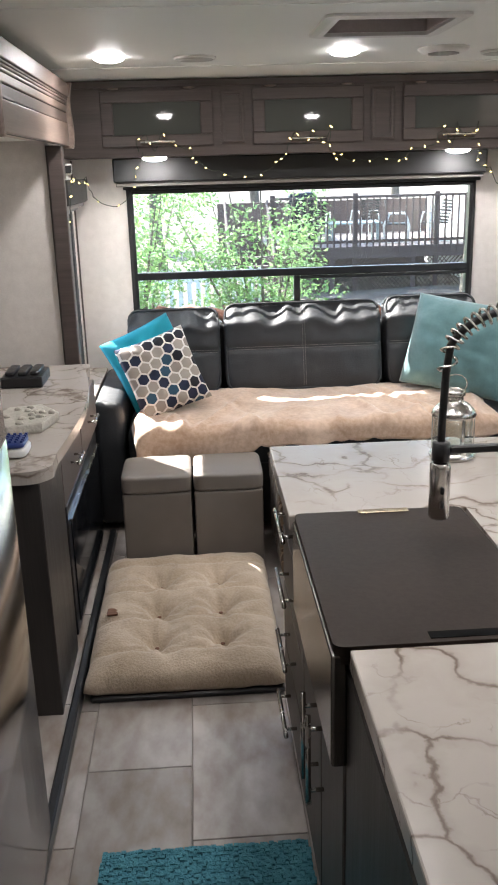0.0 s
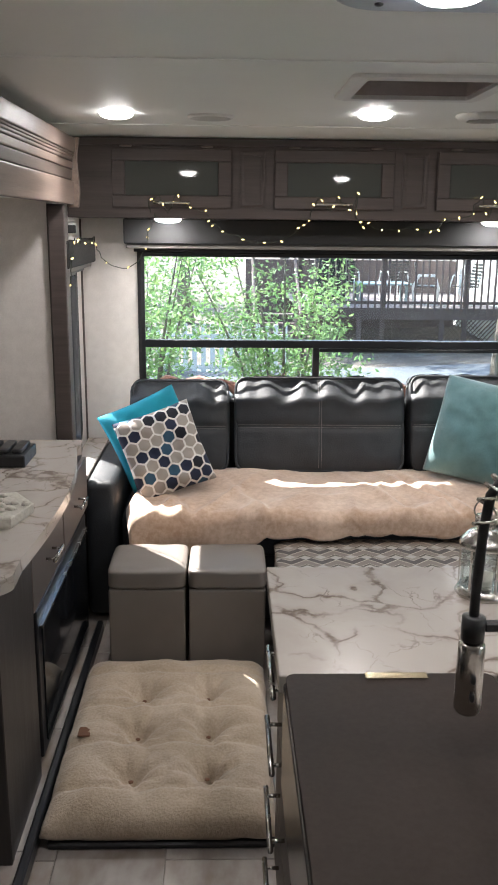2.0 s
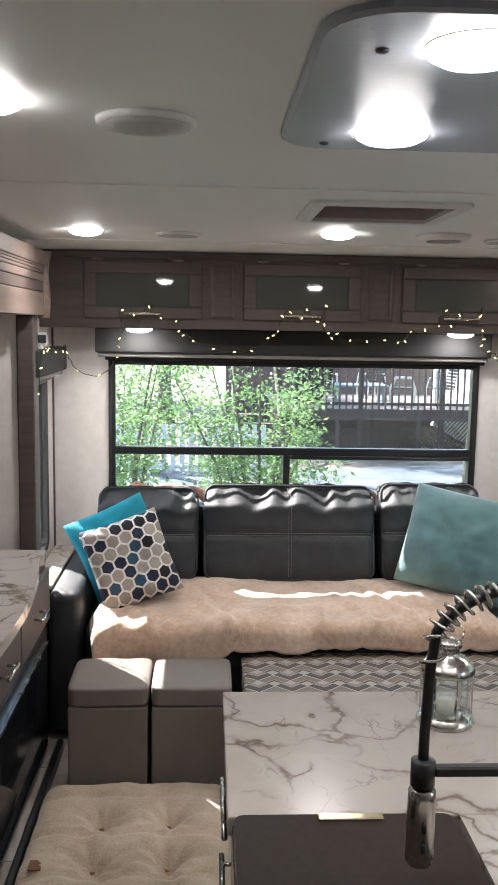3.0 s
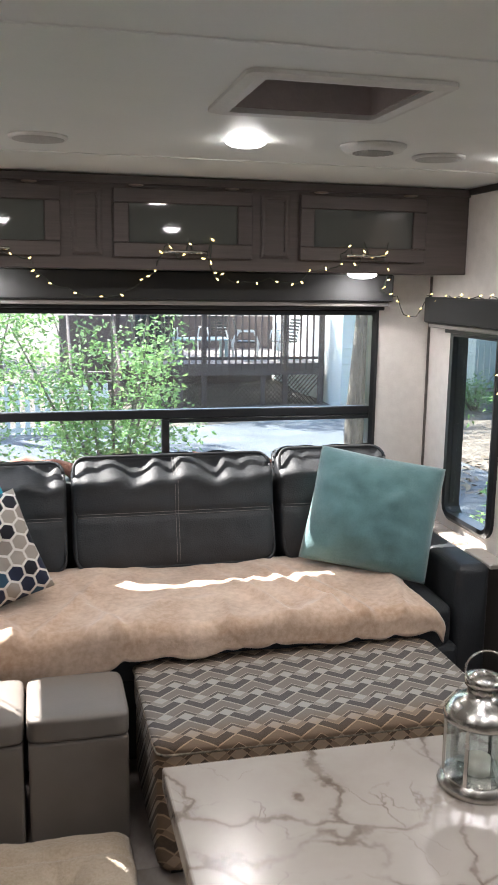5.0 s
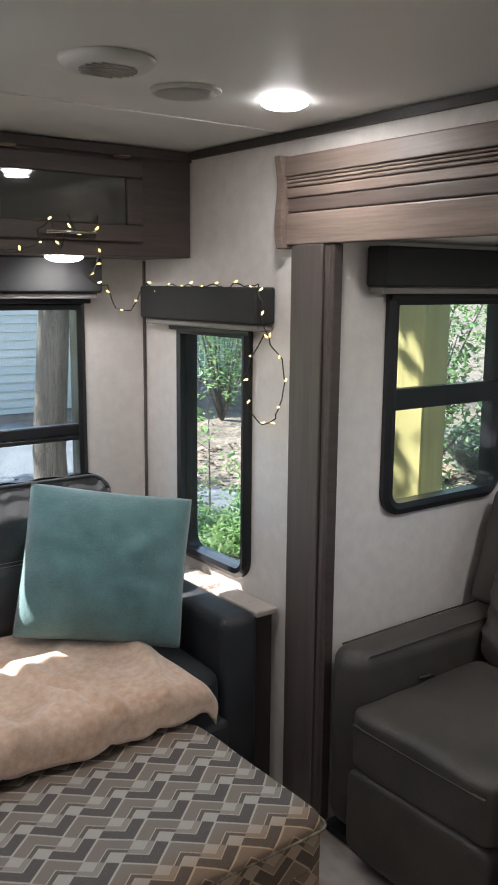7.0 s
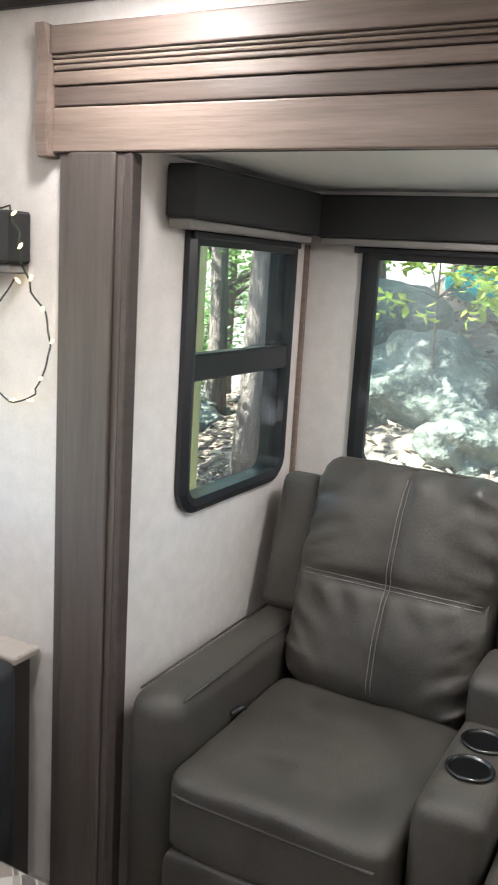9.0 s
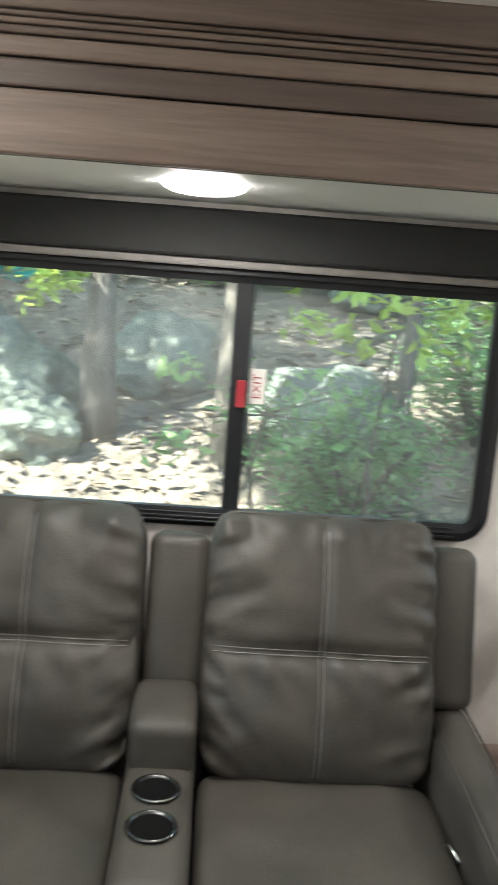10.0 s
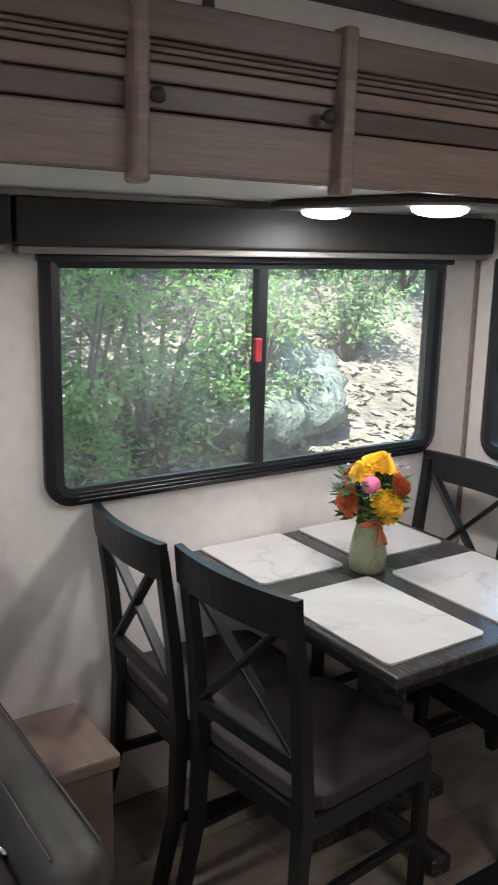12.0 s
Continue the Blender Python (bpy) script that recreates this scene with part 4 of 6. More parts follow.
# The blanket over the seat: top sheet, rolled front edge and folds.
bl, nx, ny = B(), 150, 56
gv = {}
for i in range(nx + 1):
    for j in range(ny + 1):
        s, t = i / nx, j / ny
        x = -0.235 + 1.79 * s + 0.015 * math.sin(t * 9)
        front = 4.118 + 0.012 * math.sin(s * 7 + 1) - 0.018 * math.exp(-((s - 0.78) / 0.05) ** 2)
        drop = 0.165 - 0.08 / (1 + math.exp(-(s - 0.31) / 0.02)) + 0.008 * math.sin(s * 17) + 0.01 * noise.noise(Vector((s * 9, 0, 3)))
        run = t * (0.55 + drop)
        top = 0.558 + 0.016 * noise.fractal(Vector((x * 3.2, t * 2.2, 1.3)), 1.1, 2.1, 3) + 0.022 * (1 - abs(noise.noise(Vector((x * 5 + t * 2.2, t * 1.4 - x, 8)))) * 2.0) ** 3 * min(t * 2.2, 1.0)
        back = 4.73
        if run < 0.50:
            y, z = back - run * (back - front - 0.05) / 0.50, top + 0.03 * (1 - run / 0.5)
        else:
            a = min((run - 0.50) / 0.08, 1) * math.pi / 2
            y = front + 0.05 - 0.05 * math.sin(a) - 0.012 * noise.noise(Vector((x * 7, z * 5, 5)))
            z = top - 0.05 * (1 - math.cos(a)) - max(run - 0.58, 0)
        for at_x, deep in ((0.02, 0.010), (0.36, 0.014), (0.98, 0.012), (1.17, 0.020), (1.26, 0.014)):
            off = x - at_x + 0.42 * (y - 4.12) + 0.02 * noise.noise(Vector((y * 9, at_x, 2)))
            z += min(t * 1.8, 1.0) * max(1 - 4 * max(t - 0.78, 0), 0.15) * deep * (math.exp(-(off / 0.028) ** 2) - 0.7 * math.exp(-((off - 0.045) / 0.022) ** 2))
        edge = min(s, 1 - s)
        if edge < 0.035:
            z -= 0.06 * (1 - edge / 0.035) ** 2
        gv[i, j] = bl.verts.new((x, y, z))
for i in range(nx):
    for j in range(ny):
        bl.faces.new((gv[i, j], gv[i + 1, j], gv[i + 1, j + 1], gv[i, j + 1]))
blanket = part("blanket", bl, BLANKET, None, "", True)
sm = blanket.modifiers.new("thick", "SOLIDIFY")
sm.thickness, sm.offset = 0.022, -1
tagged(blanket, "tan plush blanket spread over the sofa seat", "blanket")

# A rust throw along the top behind the cushions.
thr = B()
pts = [(-0.15 + 1.6 * k / 40, 5.0 + 0.02 * math.sin(k * 0.9), 0.945 + 0.02 * math.sin(k * 0.35) + 0.012 * math.sin(k * 1.7)) for k in range(41)]
tube(thr, pts, [0.032 + 0.010 * math.sin(k * 1.3) for k in range(41)], 12)
part_throw = part("throw", thr, RUST, None, "", True)
tagged(part_throw, "rust-coloured throw rolled along the sofa back", "throw")

lean = Matrix.Rotation(radians(68), 4, "X")
pillow("pillow", (0.375, 0.40, 0.15), hexes("hexagon_print"), Matrix.Translation((-0.088, 4.46, 0.745)) @ Matrix.Rotation(radians(12), 4, "Z") @ lean @ Matrix.Rotation(radians(17), 4, "Z"), "white pillow printed with grey and navy hexagons", seed=2)
pillow("pillow", (0.40, 0.40, 0.12), TEAL2, Matrix.Translation((-0.150, 4.59, 0.775)) @ Matrix.Rotation(radians(14), 4, "Z") @ lean @ Matrix.Rotation(radians(22), 4, "Z"), "bright teal pillow tucked behind the hexagon pillow", seed=5)
pillow("pillow", (0.53, 0.49, 0.30), TEAL, Matrix.Translation((1.430, 4.56, 0.805)) @ Matrix.Rotation(radians(-22), 4, "Z") @ lean @ Matrix.Rotation(radians(-9), 4, "Z"), "large dusty teal velvet pillow at the sofa end", plump=0.58, wr=0.022, seed=9, bow=0.045, power=2.2)


def ledge(x0, x1, y0, y1, label):
    ob = thing("side_ledge", label=label, category="side table", group="ledges beside the sofa")
    part("top", boxm(x0, x1, y0, y1, 0.625, 0.645, 0.004, 1), MARBLE, ob)
    part("body", boxm(x0 + 0.008, x1 - 0.004, y0 + 0.03, y1, 0.0, 0.6245), DARKW, ob, "dark cabinet body")


ledge(1.826, XR - 0.011, 4.285, 5.13, "narrow white ledge between sofa arm and wall")
ledge(XL + 0.011, -0.43, 4.41, 5.13, "narrow white ledge between sofa arm and wall")

# ---- ottomans ----
ott = thing("ottoman", (0.955, 3.875, 0), label="large ottoman in grey and brown chevron fabric", category="ottoman")
CHEV = chevron("chevron_fabric")
part("body", soft(B(), (1.095, 0.605, 0.36), 16, 22, 0.0, 0.002, 5, 1, Matrix.Translation((0, 0, 0.20))), CHEV, ott, smooth=True)
part("lid", soft(B(), (1.11, 0.62, 0.13), 20, 14, 0.0, 0.006, 4, 4, Matrix.Translation((0, 0, 0.365))), CHEV, ott, "padded chevron lid", smooth=True)
welt = B()
lp = rounded_loop(1.105, 0.615, 0.035, 0.035, 4)
tube(welt, [(x, y, 0.405) for x, y in lp + lp[:1]], 0.0042, 6)
part("piping", welt, mat("ottoman_piping", (0.03, 0.024, 0.018), (0.36, 0.30, 0.22), 38, 0.9, fine=60), ott, "woven edge piping", True)
for x in (-0.48, 0.48):
    for y in (-0.24, 0.24):
        part("foot", boxm(x - 0.025, x + 0.025, y - 0.025, y + 0.025, 0.0, 0.03), PLASTIC, ott)

for x0 in (-0.272, 0.043):
    pf = thing("storage_ottoman", (x0 + 0.155, 3.932, 0), label="taupe faux-leather storage cube with padded lid", category="ottoman", group="storage cubes by the sofa")
    part("body", boxm(-0.150, 0.150, -0.150, 0.150, 0.0, 0.362, 0.008, 2), POUF, pf)
    part("lid", soft(B(), (0.308, 0.308, 0.085), 12, 10, 0.06, 0.003, 6, x0, Matrix.Translation((0, 0, 0.4025))), POUF, pf, "padded lid", True)

# ---- dog bed and bath mat ----
bed, nx, ny = B(), 60, 80
BX0, BX1, BY0, BY1 = -0.340, 0.343, 2.765, 3.735
tufts = [(-0.10, 2.98), (0.135, 2.99), (-0.10, 3.21), (0.135, 3.22), (-0.10, 3.45), (0.13, 3.46)]
gv = {}
for s in (1, -1):
    for i in range(nx + 1):
        for j in range(ny + 1):
            if s < 0 and (i in (0, nx) or j in (0, ny)):
                gv[s, i, j] = gv[1, i, j]
                continue
            u, w = 2 * i / nx - 1, 2 * j / ny - 1
            x = (BX0 + BX1) / 2 + u * (BX1 - BX0) / 2 * (1 + 0.018 * noise.noise(Vector((w * 5, 0, 2))))
            y = (BY0 + BY1) / 2 + w * (BY1 - BY0) / 2 * (1 + 0.014 * noise.noise(Vector((u * 5, 1, 2))))
            h = max((1 - abs(u) ** 7) * (1 - abs(w) ** 9), 0) ** 0.5
            z = 0.045 + h * 0.085
            if s > 0:
                for tx, ty in tufts:
                    d2 = (x - tx) ** 2 + (y - ty) ** 2
                    z -= 0.055 * math.exp(-d2 / 0.0014) + 0.026 * math.exp(-d2 / 0.007)
                    z -= 0.016 * math.exp(-d2 / 0.012) * abs(math.sin(4 * math.atan2(y - ty, x - tx) + tx * 30)) ** 3
                z += 0.011 * h * noise.fractal(Vector((x * 9, y * 9, 1)), 0.9, 2.0, 4) - 0.016 * math.exp(-((w % 0.47 - 0.235) / 0.03) ** 2) * h
            else:
                z = 0.045 - h * 0.042
            gv[s, i, j] = bed.verts.new((x, y, z))
    for i in range(nx):
        for j in range(ny):
            q = (gv[s, i, j], gv[s, i + 1, j], gv[s, i + 1, j + 1], gv[s, i, j + 1])
            bed.faces.new(q if s > 0 else q[::-1])
pet = thing("pet_bed", label="cream tufted pet bed on the aisle floor", category="pet bed")
part("cushion", bed, BED, pet, smooth=True)
part("base_sheet", boxm(BX0 + 0.02, BX1 - 0.005, BY0 + 0.004, BY1 - 0.02, 0.0, 0.022, 0.006, 1), PLASTIC, pet, "black non-slip underside")
part("tag", boxm(-0.292, -0.252, 3.155, 3.205, 0.120, 0.1255, 0.001, 1), TAGM, pet, "small brown leather tag")
for tx, ty in tufts:
    part("tuft_button", lathe(B(), [(0.008, 0), (0.008, 0.003), (0.003, 0.005)], 8, (tx, ty, 0.073)), TAGM, pet)

matob = B()
for i in range(46):
    for j in range(52):
        x, y = -0.205 + i * 0.0117 + random.uniform(-0.003, 0.003), 1.47 + j * 0.0117 + random.uniform(-0.003, 0.003)
        box(matob, x - 0.0062, x + 0.0062, y - 0.0056, y + 0.0056, 0.006, 0.015 + random.uniform(0, 0.004))
bm_thing = thing("bath_mat", label="teal chenille bath mat on the tile floor", category="mat")
part("pile", matob, BLUEMAT, bm_thing)
part("backing", boxm(-0.212, 0.325, 1.462, 2.078, 0.0, 0.0058), BLUEMAT, bm_thing)

# ---- kitchen island ----
IZ = 0.913
isl = thing("kitchen_island", label="dark taupe kitchen island with drawers and steel pulls", category="kitchen island")
IX = 0.325
part("body", boxm(IX + 0.02, 0.97, 0.55, 2.64, 0.08, IZ - 0.0405), CABZ, isl)
part("plinth", boxm(IX + 0.06, 0.95, 0.57, 2.62, 0.0, 0.0795), PLASTIC, isl, "black recessed plinth")
for z0, z1 in ((0.69, 0.865), (0.505, 0.68), (0.30, 0.495), (0.09, 0.29)):
    dr = part("drawer_front", boxm(IX, IX + 0.0195, 2.125, 2.63, z0, z1, 0.003, 1), CABZ, isl)
    zc = (z0 + z1) / 2
    part("handle", bar_handle(B(), (IX, 2.27, zc), (IX, 2.50, zc), (-0.034, 0, 0), 0.0065), CHROME, dr, "brushed steel bar pull", True)
for y0, y1, yh in ((1.53, 1.81, 1.775), (1.82, 2.115, 1.86)):
    dr = part("door", boxm(IX, IX + 0.0195, y0, y1, 0.09, 0.66, 0.003, 1), CABZ, isl)
    part("handle", bar_handle(B(), (IX, yh, 0.38), (IX, yh, 0.60), (-0.034, 0, 0), 0.0065), CHROME, dr, "brushed steel bar pull", True)
part("end_panel", boxm(IX + 0.004, IX + 0.0195, 0.56, 1.52, 0.09, 0.866), DARKW, isl, "dark end panel")

top = thing("countertop", label="white marble-look countertop with brown-grey veins", category="countertop")
part("far_slab", boxm(0.292, 1.0, 2.122, 2.668, IZ - 0.04, IZ, 0.004, 2), MARBLE, top)
part("near_slab", boxm(0.331, 1.0, 0.50, 1.508, IZ - 0.04, IZ, 0.004, 2), MARBLE, top)
part("side_slab", boxm(0.7185, 1.0, 1.5085, 2.1215, IZ - 0.04, IZ - 0.0005), MARBLE, top)

sink = thing("farmhouse_sink", label="dark metal farmhouse sink with a slate-grey cover", category="sink")
part("apron", boxm(0.300, 0.33, 1.512, 2.119, 0.672, IZ - 0.012, 0.006, 2), APRON, sink, "polished dark metal apron front")
cov = B()
loop = rounded_loop(0.425, 0.61, 0.02, 0.02)
ys = [(0.5135 + x * 0.985, 1.8155 + y) for x, y in loop]
for k, (x, y) in enumerate(ys):
    if x > 0.66 and y > 2.06:
        ys[k] = (x - 0.02, y)
rings = [[cov.verts.new((x, y, z)) for x, y in ys] for z in (IZ - 0.03, IZ + 0.004)]
for i in range(len(ys)):
    cov.faces.new((rings[0][i], rings[0][(i + 1) % len(ys)], rings[1][(i + 1) % len(ys)], rings[1][i]))
cov.faces.new(rings[1])
cov.faces.new(rings[0][::-1])
part("cover", cov, COVER, sink, "slate-grey flat cover")
part("finger_slot", boxm(0.455, 0.575, 2.098, 2.118, IZ + 0.0045, IZ + 0.0085, 0.002, 1), GOLD, sink, "brass-edged finger tab")
# A flat black bar on the cover paints the slot's dark inside.
part("slot_shade", boxm(0.475, 0.605, 1.522, 1.545, IZ + 0.0042, IZ + 0.0052), HOLE_SHADE, sink)

fau = thing("kitchen_faucet", (0.86, 1.83, IZ), label="black and steel spring faucet with pull-down sprayer", category="faucet")
part("base", lathe(B(), [(0.028, 0), (0.028, 0.012), (0.02, 0.02), (0.017, 0.06), (0.0165, 0.25), (0.012, 0.26)], 18), STEEL, fau, "brushed steel column", True)
arc = [(0, 0, 0.25), (0, 0, 0.42)] + [(-0.145 + 0.145 * math.cos(a), 0, 0.42 + 0.10 * math.sin(a)) for a in [math.pi * k / 18 for k in range(1, 17)]]
arc += [(-0.288, 0, 0.40), (-0.292, 0, 0.30), (-0.292, 0, 0.21)]
part("hose", tube(B(), arc, 0.0078, 10), PLASTIC, fau, "black hose", True)
spring = []
total = len(arc) - 3
for k in range(24 * 26):
    s = k / (24 * 26 - 1) * total
    i = min(int(s), total - 1)
    p = Vector(arc[i]).lerp(Vector(arc[i + 1]), s - i)
    d = (Vector(arc[i + 1]) - Vector(arc[i])).normalized()
    n1 = Vector((0, 1, 0))
    n2 = d.cross(n1)
    a = 2 * math.pi * k / 24
    spring.append(p + (n1 * math.cos(a) + n2 * math.sin(a)) * 0.0165)
part("spring", tube(B(), spring, 0.0028, 5), CHROME, fau, "steel spring coil", True)
part("spray_head", lathe(B(), [(0.012, 0.22), (0.020, 0.215), (0.021, 0.205), (0.021, 0.105), (0.018, 0.10)], 20, (-0.292, 0, 0)), CHROME, fau, "brushed steel spray head", True)
for z in (0.135, 0.165):
    part("spray_button", soft(B(), (0.008, 0.012, 0.016), 5, 3, 0, 0, m=Matrix.Translation((-0.292, -0.0205, z))), PLASTIC, fau, "black spray button", True)
part("head_collar", lathe(B(), [(0.0105, 0.262), (0.018, 0.26), (0.018, 0.222), (0.014, 0.2205)], 16, (-0.292, 0, 0)), PLASTIC, fau, "black collar", True)
part("holder_arm", boxm(-0.276, -0.016, -0.008, 0.008, 0.236, 0.252, 0.003, 1), PLASTIC, fau, "black holder arm")

lan = thing("lantern", (0.795, 2.505, IZ), label="small silver metal and glass candle lantern", category="lantern")
part("foot", lathe(B(), [(0.062, 0), (0.066, 0.006), (0.062, 0.012), (0.058, 0.02), (0.055, 0.022)], 28), CHROME, lan, smooth=True)
gl = part("glass", lathe(B(), [(0.054, 0.0225), (0.054, 0.118), (0.052, 0.118), (0.052, 0.0235)], 28), JARGLASS, lan, "clear glass cylinder", True)
gl.visible_shadow = False
for k in range(6):
    a = k * math.pi / 3 + 0.2
    part("post", boxm(-0.003, 0.003, -0.002, 0.002, 0.0225, 0.119, m=Matrix.Rotation(a, 4, "Z") @ Matrix.Translation((0, 0.057, 0))), CHROME, lan)
part("roof", lathe(B(), [(0.060, 0.1192), (0.062, 0.124), (0.058, 0.135), (0.042, 0.152), (0.026, 0.16), (0.024, 0.175), (0.03, 0.178), (0.03, 0.19), (0.012, 0.198), (0, 0.20)], 28), CHROME, lan, "domed silver roof", True)
part("candle", lathe(B(), [(0.02, 0.0226), (0.02, 0.05), (0.0, 0.05)], 16), CANDLE, lan, smooth=True)
part("ring", tube(B(), [(0.034 * math.cos(a), 0.0, 0.207 + 0.028 * math.sin(a)) for a in [2 * math.pi * k / 20 for k in range(21)]], 0.002, 6), CHROME, lan, "wire carrying ring", True)

# ---- kitchen slide-out ----
fr = thing("refrigerator", label="polished stainless refrigerator with a curved door edge", category="refrigerator")
part("body", boxm(LX + 0.01, -0.42, 1.24, 2.16, 0.029, 1.78), PLASTIC, fr, "black cabinet body")
for z0, z1 in ((0.06, 1.13), (1.14, 1.77)):
    d = B()
    rr = [(-0.419, 1.245), (-0.348, 1.245)]
    for k in range(1, 10):
        s = k / 10
        rr.append((-0.348 + 0.020 * math.sin(s * math.pi), 1.245 + 0.88 * s))
    for k in range(7):
        a = radians(90 * k / 6)
        rr.append((-0.398 + 0.05 * math.cos(a), 2.125 + 0.04 * math.sin(a)))
    rr.append((-0.419, 2.165))
    n = len(rr) - 1
    low = [d.verts.new((x, y, z0)) for x, y in rr]
    up = [d.verts.new((x, y, z1)) for x, y in rr]
    for k in range(n):
        d.faces.new((low[k], low[k + 1], up[k + 1], up[k]))
    d.faces.new(up)
    d.faces.new(low[::-1])
    d.faces.new((low[0], up[0], up[-1], low[-1]))
    part("door", d, FRIDGE, fr, "mirror-like stainless door", True)

lc = thing("media_cabinet", label="taupe cabinet with an electric fireplace below the counter", category="cabinet")
CF = -0.415
part("body", boxm(LX + 0.01, CF, 2.70, 4.165, 0.029, 0.829), CAB, lc)
part("end_panel", boxm(CF - 0.30, CF + 0.022, 2.672, 2.6995, 0.029, 0.829, 0.003, 1), DARKW, lc, "dark wood end panel")
part("corner_stile", boxm(CF + 0.0005, CF + 0.02, 2.70, 3.08, 0.029, 0.829, 0.003, 1), DARKW, lc)
for y0, y1 in ((3.09, 3.60), (3.62, 4.155)):
    dr = part("drawer_front", boxm(CF + 0.0005, CF + 0.02, y0, y1, 0.585, 0.80, 0.003, 1), CABZ, lc)
    part("handle", bar_handle(B(), (CF + 0.02, (y0 + y1) / 2 - 0.07, 0.685), (CF + 0.02, (y0 + y1) / 2 + 0.07, 0.685), (0.032, 0, 0), 0.0065), CHROME, dr, "brushed steel bar pull", True)
fire = part("fireplace", boxm(CF + 0.0005, CF + 0.016, 3.14, 4.10, 0.055, 0.57, 0.003, 1), BLACK, lc, "black electric fireplace frame")
part("fire_glass", boxm(CF + 0.0165, CF + 0.022, 3.19, 4.06, 0.09, 0.49), DARKGLASS, fire, "dark reflective fireplace glass")
part("fire_trim", boxm(CF + 0.0165, CF + 0.028, 3.16, 4.08, 0.505, 0.515), CHROME, fire)

ct = B()
edge = [(LX + 0.012, 2.655), (-0.52, 2.655)]
for k in range(9):
    a = radians(-90 + 78 * k / 8)
    edge.append((-0.440 + 0.085 * math.cos(a), 2.740 + 0.085 * math.sin(a)))
for k in range(1, 15):
    s = k / 14
    edge.append((-0.370 + 0.036 * math.sin(s * math.pi * 0.95) - 0.05 * s ** 3, 2.74 + 1.31 * s))
edge += [(-0.40, 4.08), (-0.41, 4.165), (LX + 0.012, 4.165)]
rings = [[ct.verts.new((x, y, z)) for x, y in edge] for z in (0.83, 0.87)]
for i in range(len(edge)):
    ct.faces.new((rings[0][i], rings[0][(i + 1) % len(edge)], rings[1][(i + 1) % len(edge)], rings[1][i]))
ct.faces.new(rings[1])
ct.faces.new(rings[0][::-1])
tagged(part("countertop", ct, MARBLE), "curved white marble-look counter above the fireplace", "countertop")

tray = B()
loop = [(0.115 * math.cos(radians(60 * k + 12)), 0.155 * math.sin(radians(60 * k + 12))) for k in range(6)]
rings = [[tray.verts.new((x * s, y * s, z)) for x, y in loop] for s, z in ((0.96, 0), (1.0, 0.008), (1.0, 0.03), (0.97, 0.034))]
for a, b in zip(rings, rings[1:]):
    for i in range(6):
        tray.faces.new((a[i], a[(i + 1) % 6], b[(i + 1) % 6], b[i]))
tray.faces.new(rings[0][::-1])
tray.faces.new(rings[-1])
trayob = thing("stone_tray", (-0.52, 3.18, 0.8705), label="carved cream stone hexagonal tray on the counter", category="tray")
part("slab", tray, STONEW, trayob)
for k in range(16):
    a, rr = random.uniform(0, 6.28), random.uniform(0.02, 0.095)
    part("carving", lathe(B(), [(0.013, 0), (0.011, 0.007), (0.004, 0.010)], 7, (rr * math.cos(a), rr * 1.3 * math.sin(a), 0.0341)), STONEW, trayob, smooth=True)
soap = thing("scrubber_dish", (-0.49, 2.84, 0.8705), label="small white dish holding a blue brush pad", category="dish")
part("dish", soft(B(), (0.085, 0.12, 0.03), 8, 5, 0, 0, m=Matrix.Translation((0, 0, 0.0155))), WHITEP, soap, smooth=True)
part("pad", soft(B(), (0.075, 0.11, 0.018), 8, 5, 0, 0, m=Matrix.Translation((0, 0, 0.040))), BLUEP, soap, "blue bristled pad", True)
for i in range(4):
    for j in range(5):
        part("bristle", boxm(-0.028 + i * 0.018, -0.020 + i * 0.018, -0.042 + j * 0.02, -0.034 + j * 0.02, 0.048, 0.055), BLUEP, soap)
rem = thing("remote_caddy", (-0.635, 3.83, 0.8705), label="black tray holding remote controls", category="remote")
part("tray", boxm(-0.085, 0.085, -0.10, 0.10, 0, 0.045, 0.006, 2), PLASTIC, rem)
for k in range(3):
    part("remote", soft(B(), (0.04, 0.16, 0.018), 8, 6, 0, 0, m=Matrix.Translation((-0.05 + k * 0.05, 0, 0.055))), PLASTIC, rem, smooth=True)
tv = thing("television", label="black flat television on the slide-out end wall", category="television")
part("screen", boxm(LX + 0.03, -0.88, LY1 - 0.06, LY1 - 0.02, 0.99, 1.50, 0.006, 2), DARKGLASS, tv)
part("bracket", boxm(LX + 0.15, LX + 0.25, LY1 - 0.0195, LY1 - 0.001, 1.15, 1.35), PLASTIC, tv)

cam_ob = thing("security_camera", (-0.495, 4.56, 1.6775), 25, label="small white security camera on the valance", category="camera")
part("foot", lathe(B(), [(0.028, 0), (0.028, 0.006), (0.01, 0.01), (0.008, 0.02)], 16), WHITEP, cam_ob, smooth=True)
part("body", boxm(-0.026, 0.026, -0.024, 0.024, 0.0205, 0.075, 0.010, 3), WHITEP, cam_ob, smooth=True)
part("lens", boxm(-0.018, 0.018, -0.0275, -0.0242, 0.028, 0.064, 0.004, 2), PLASTIC, cam_ob, "black lens face")

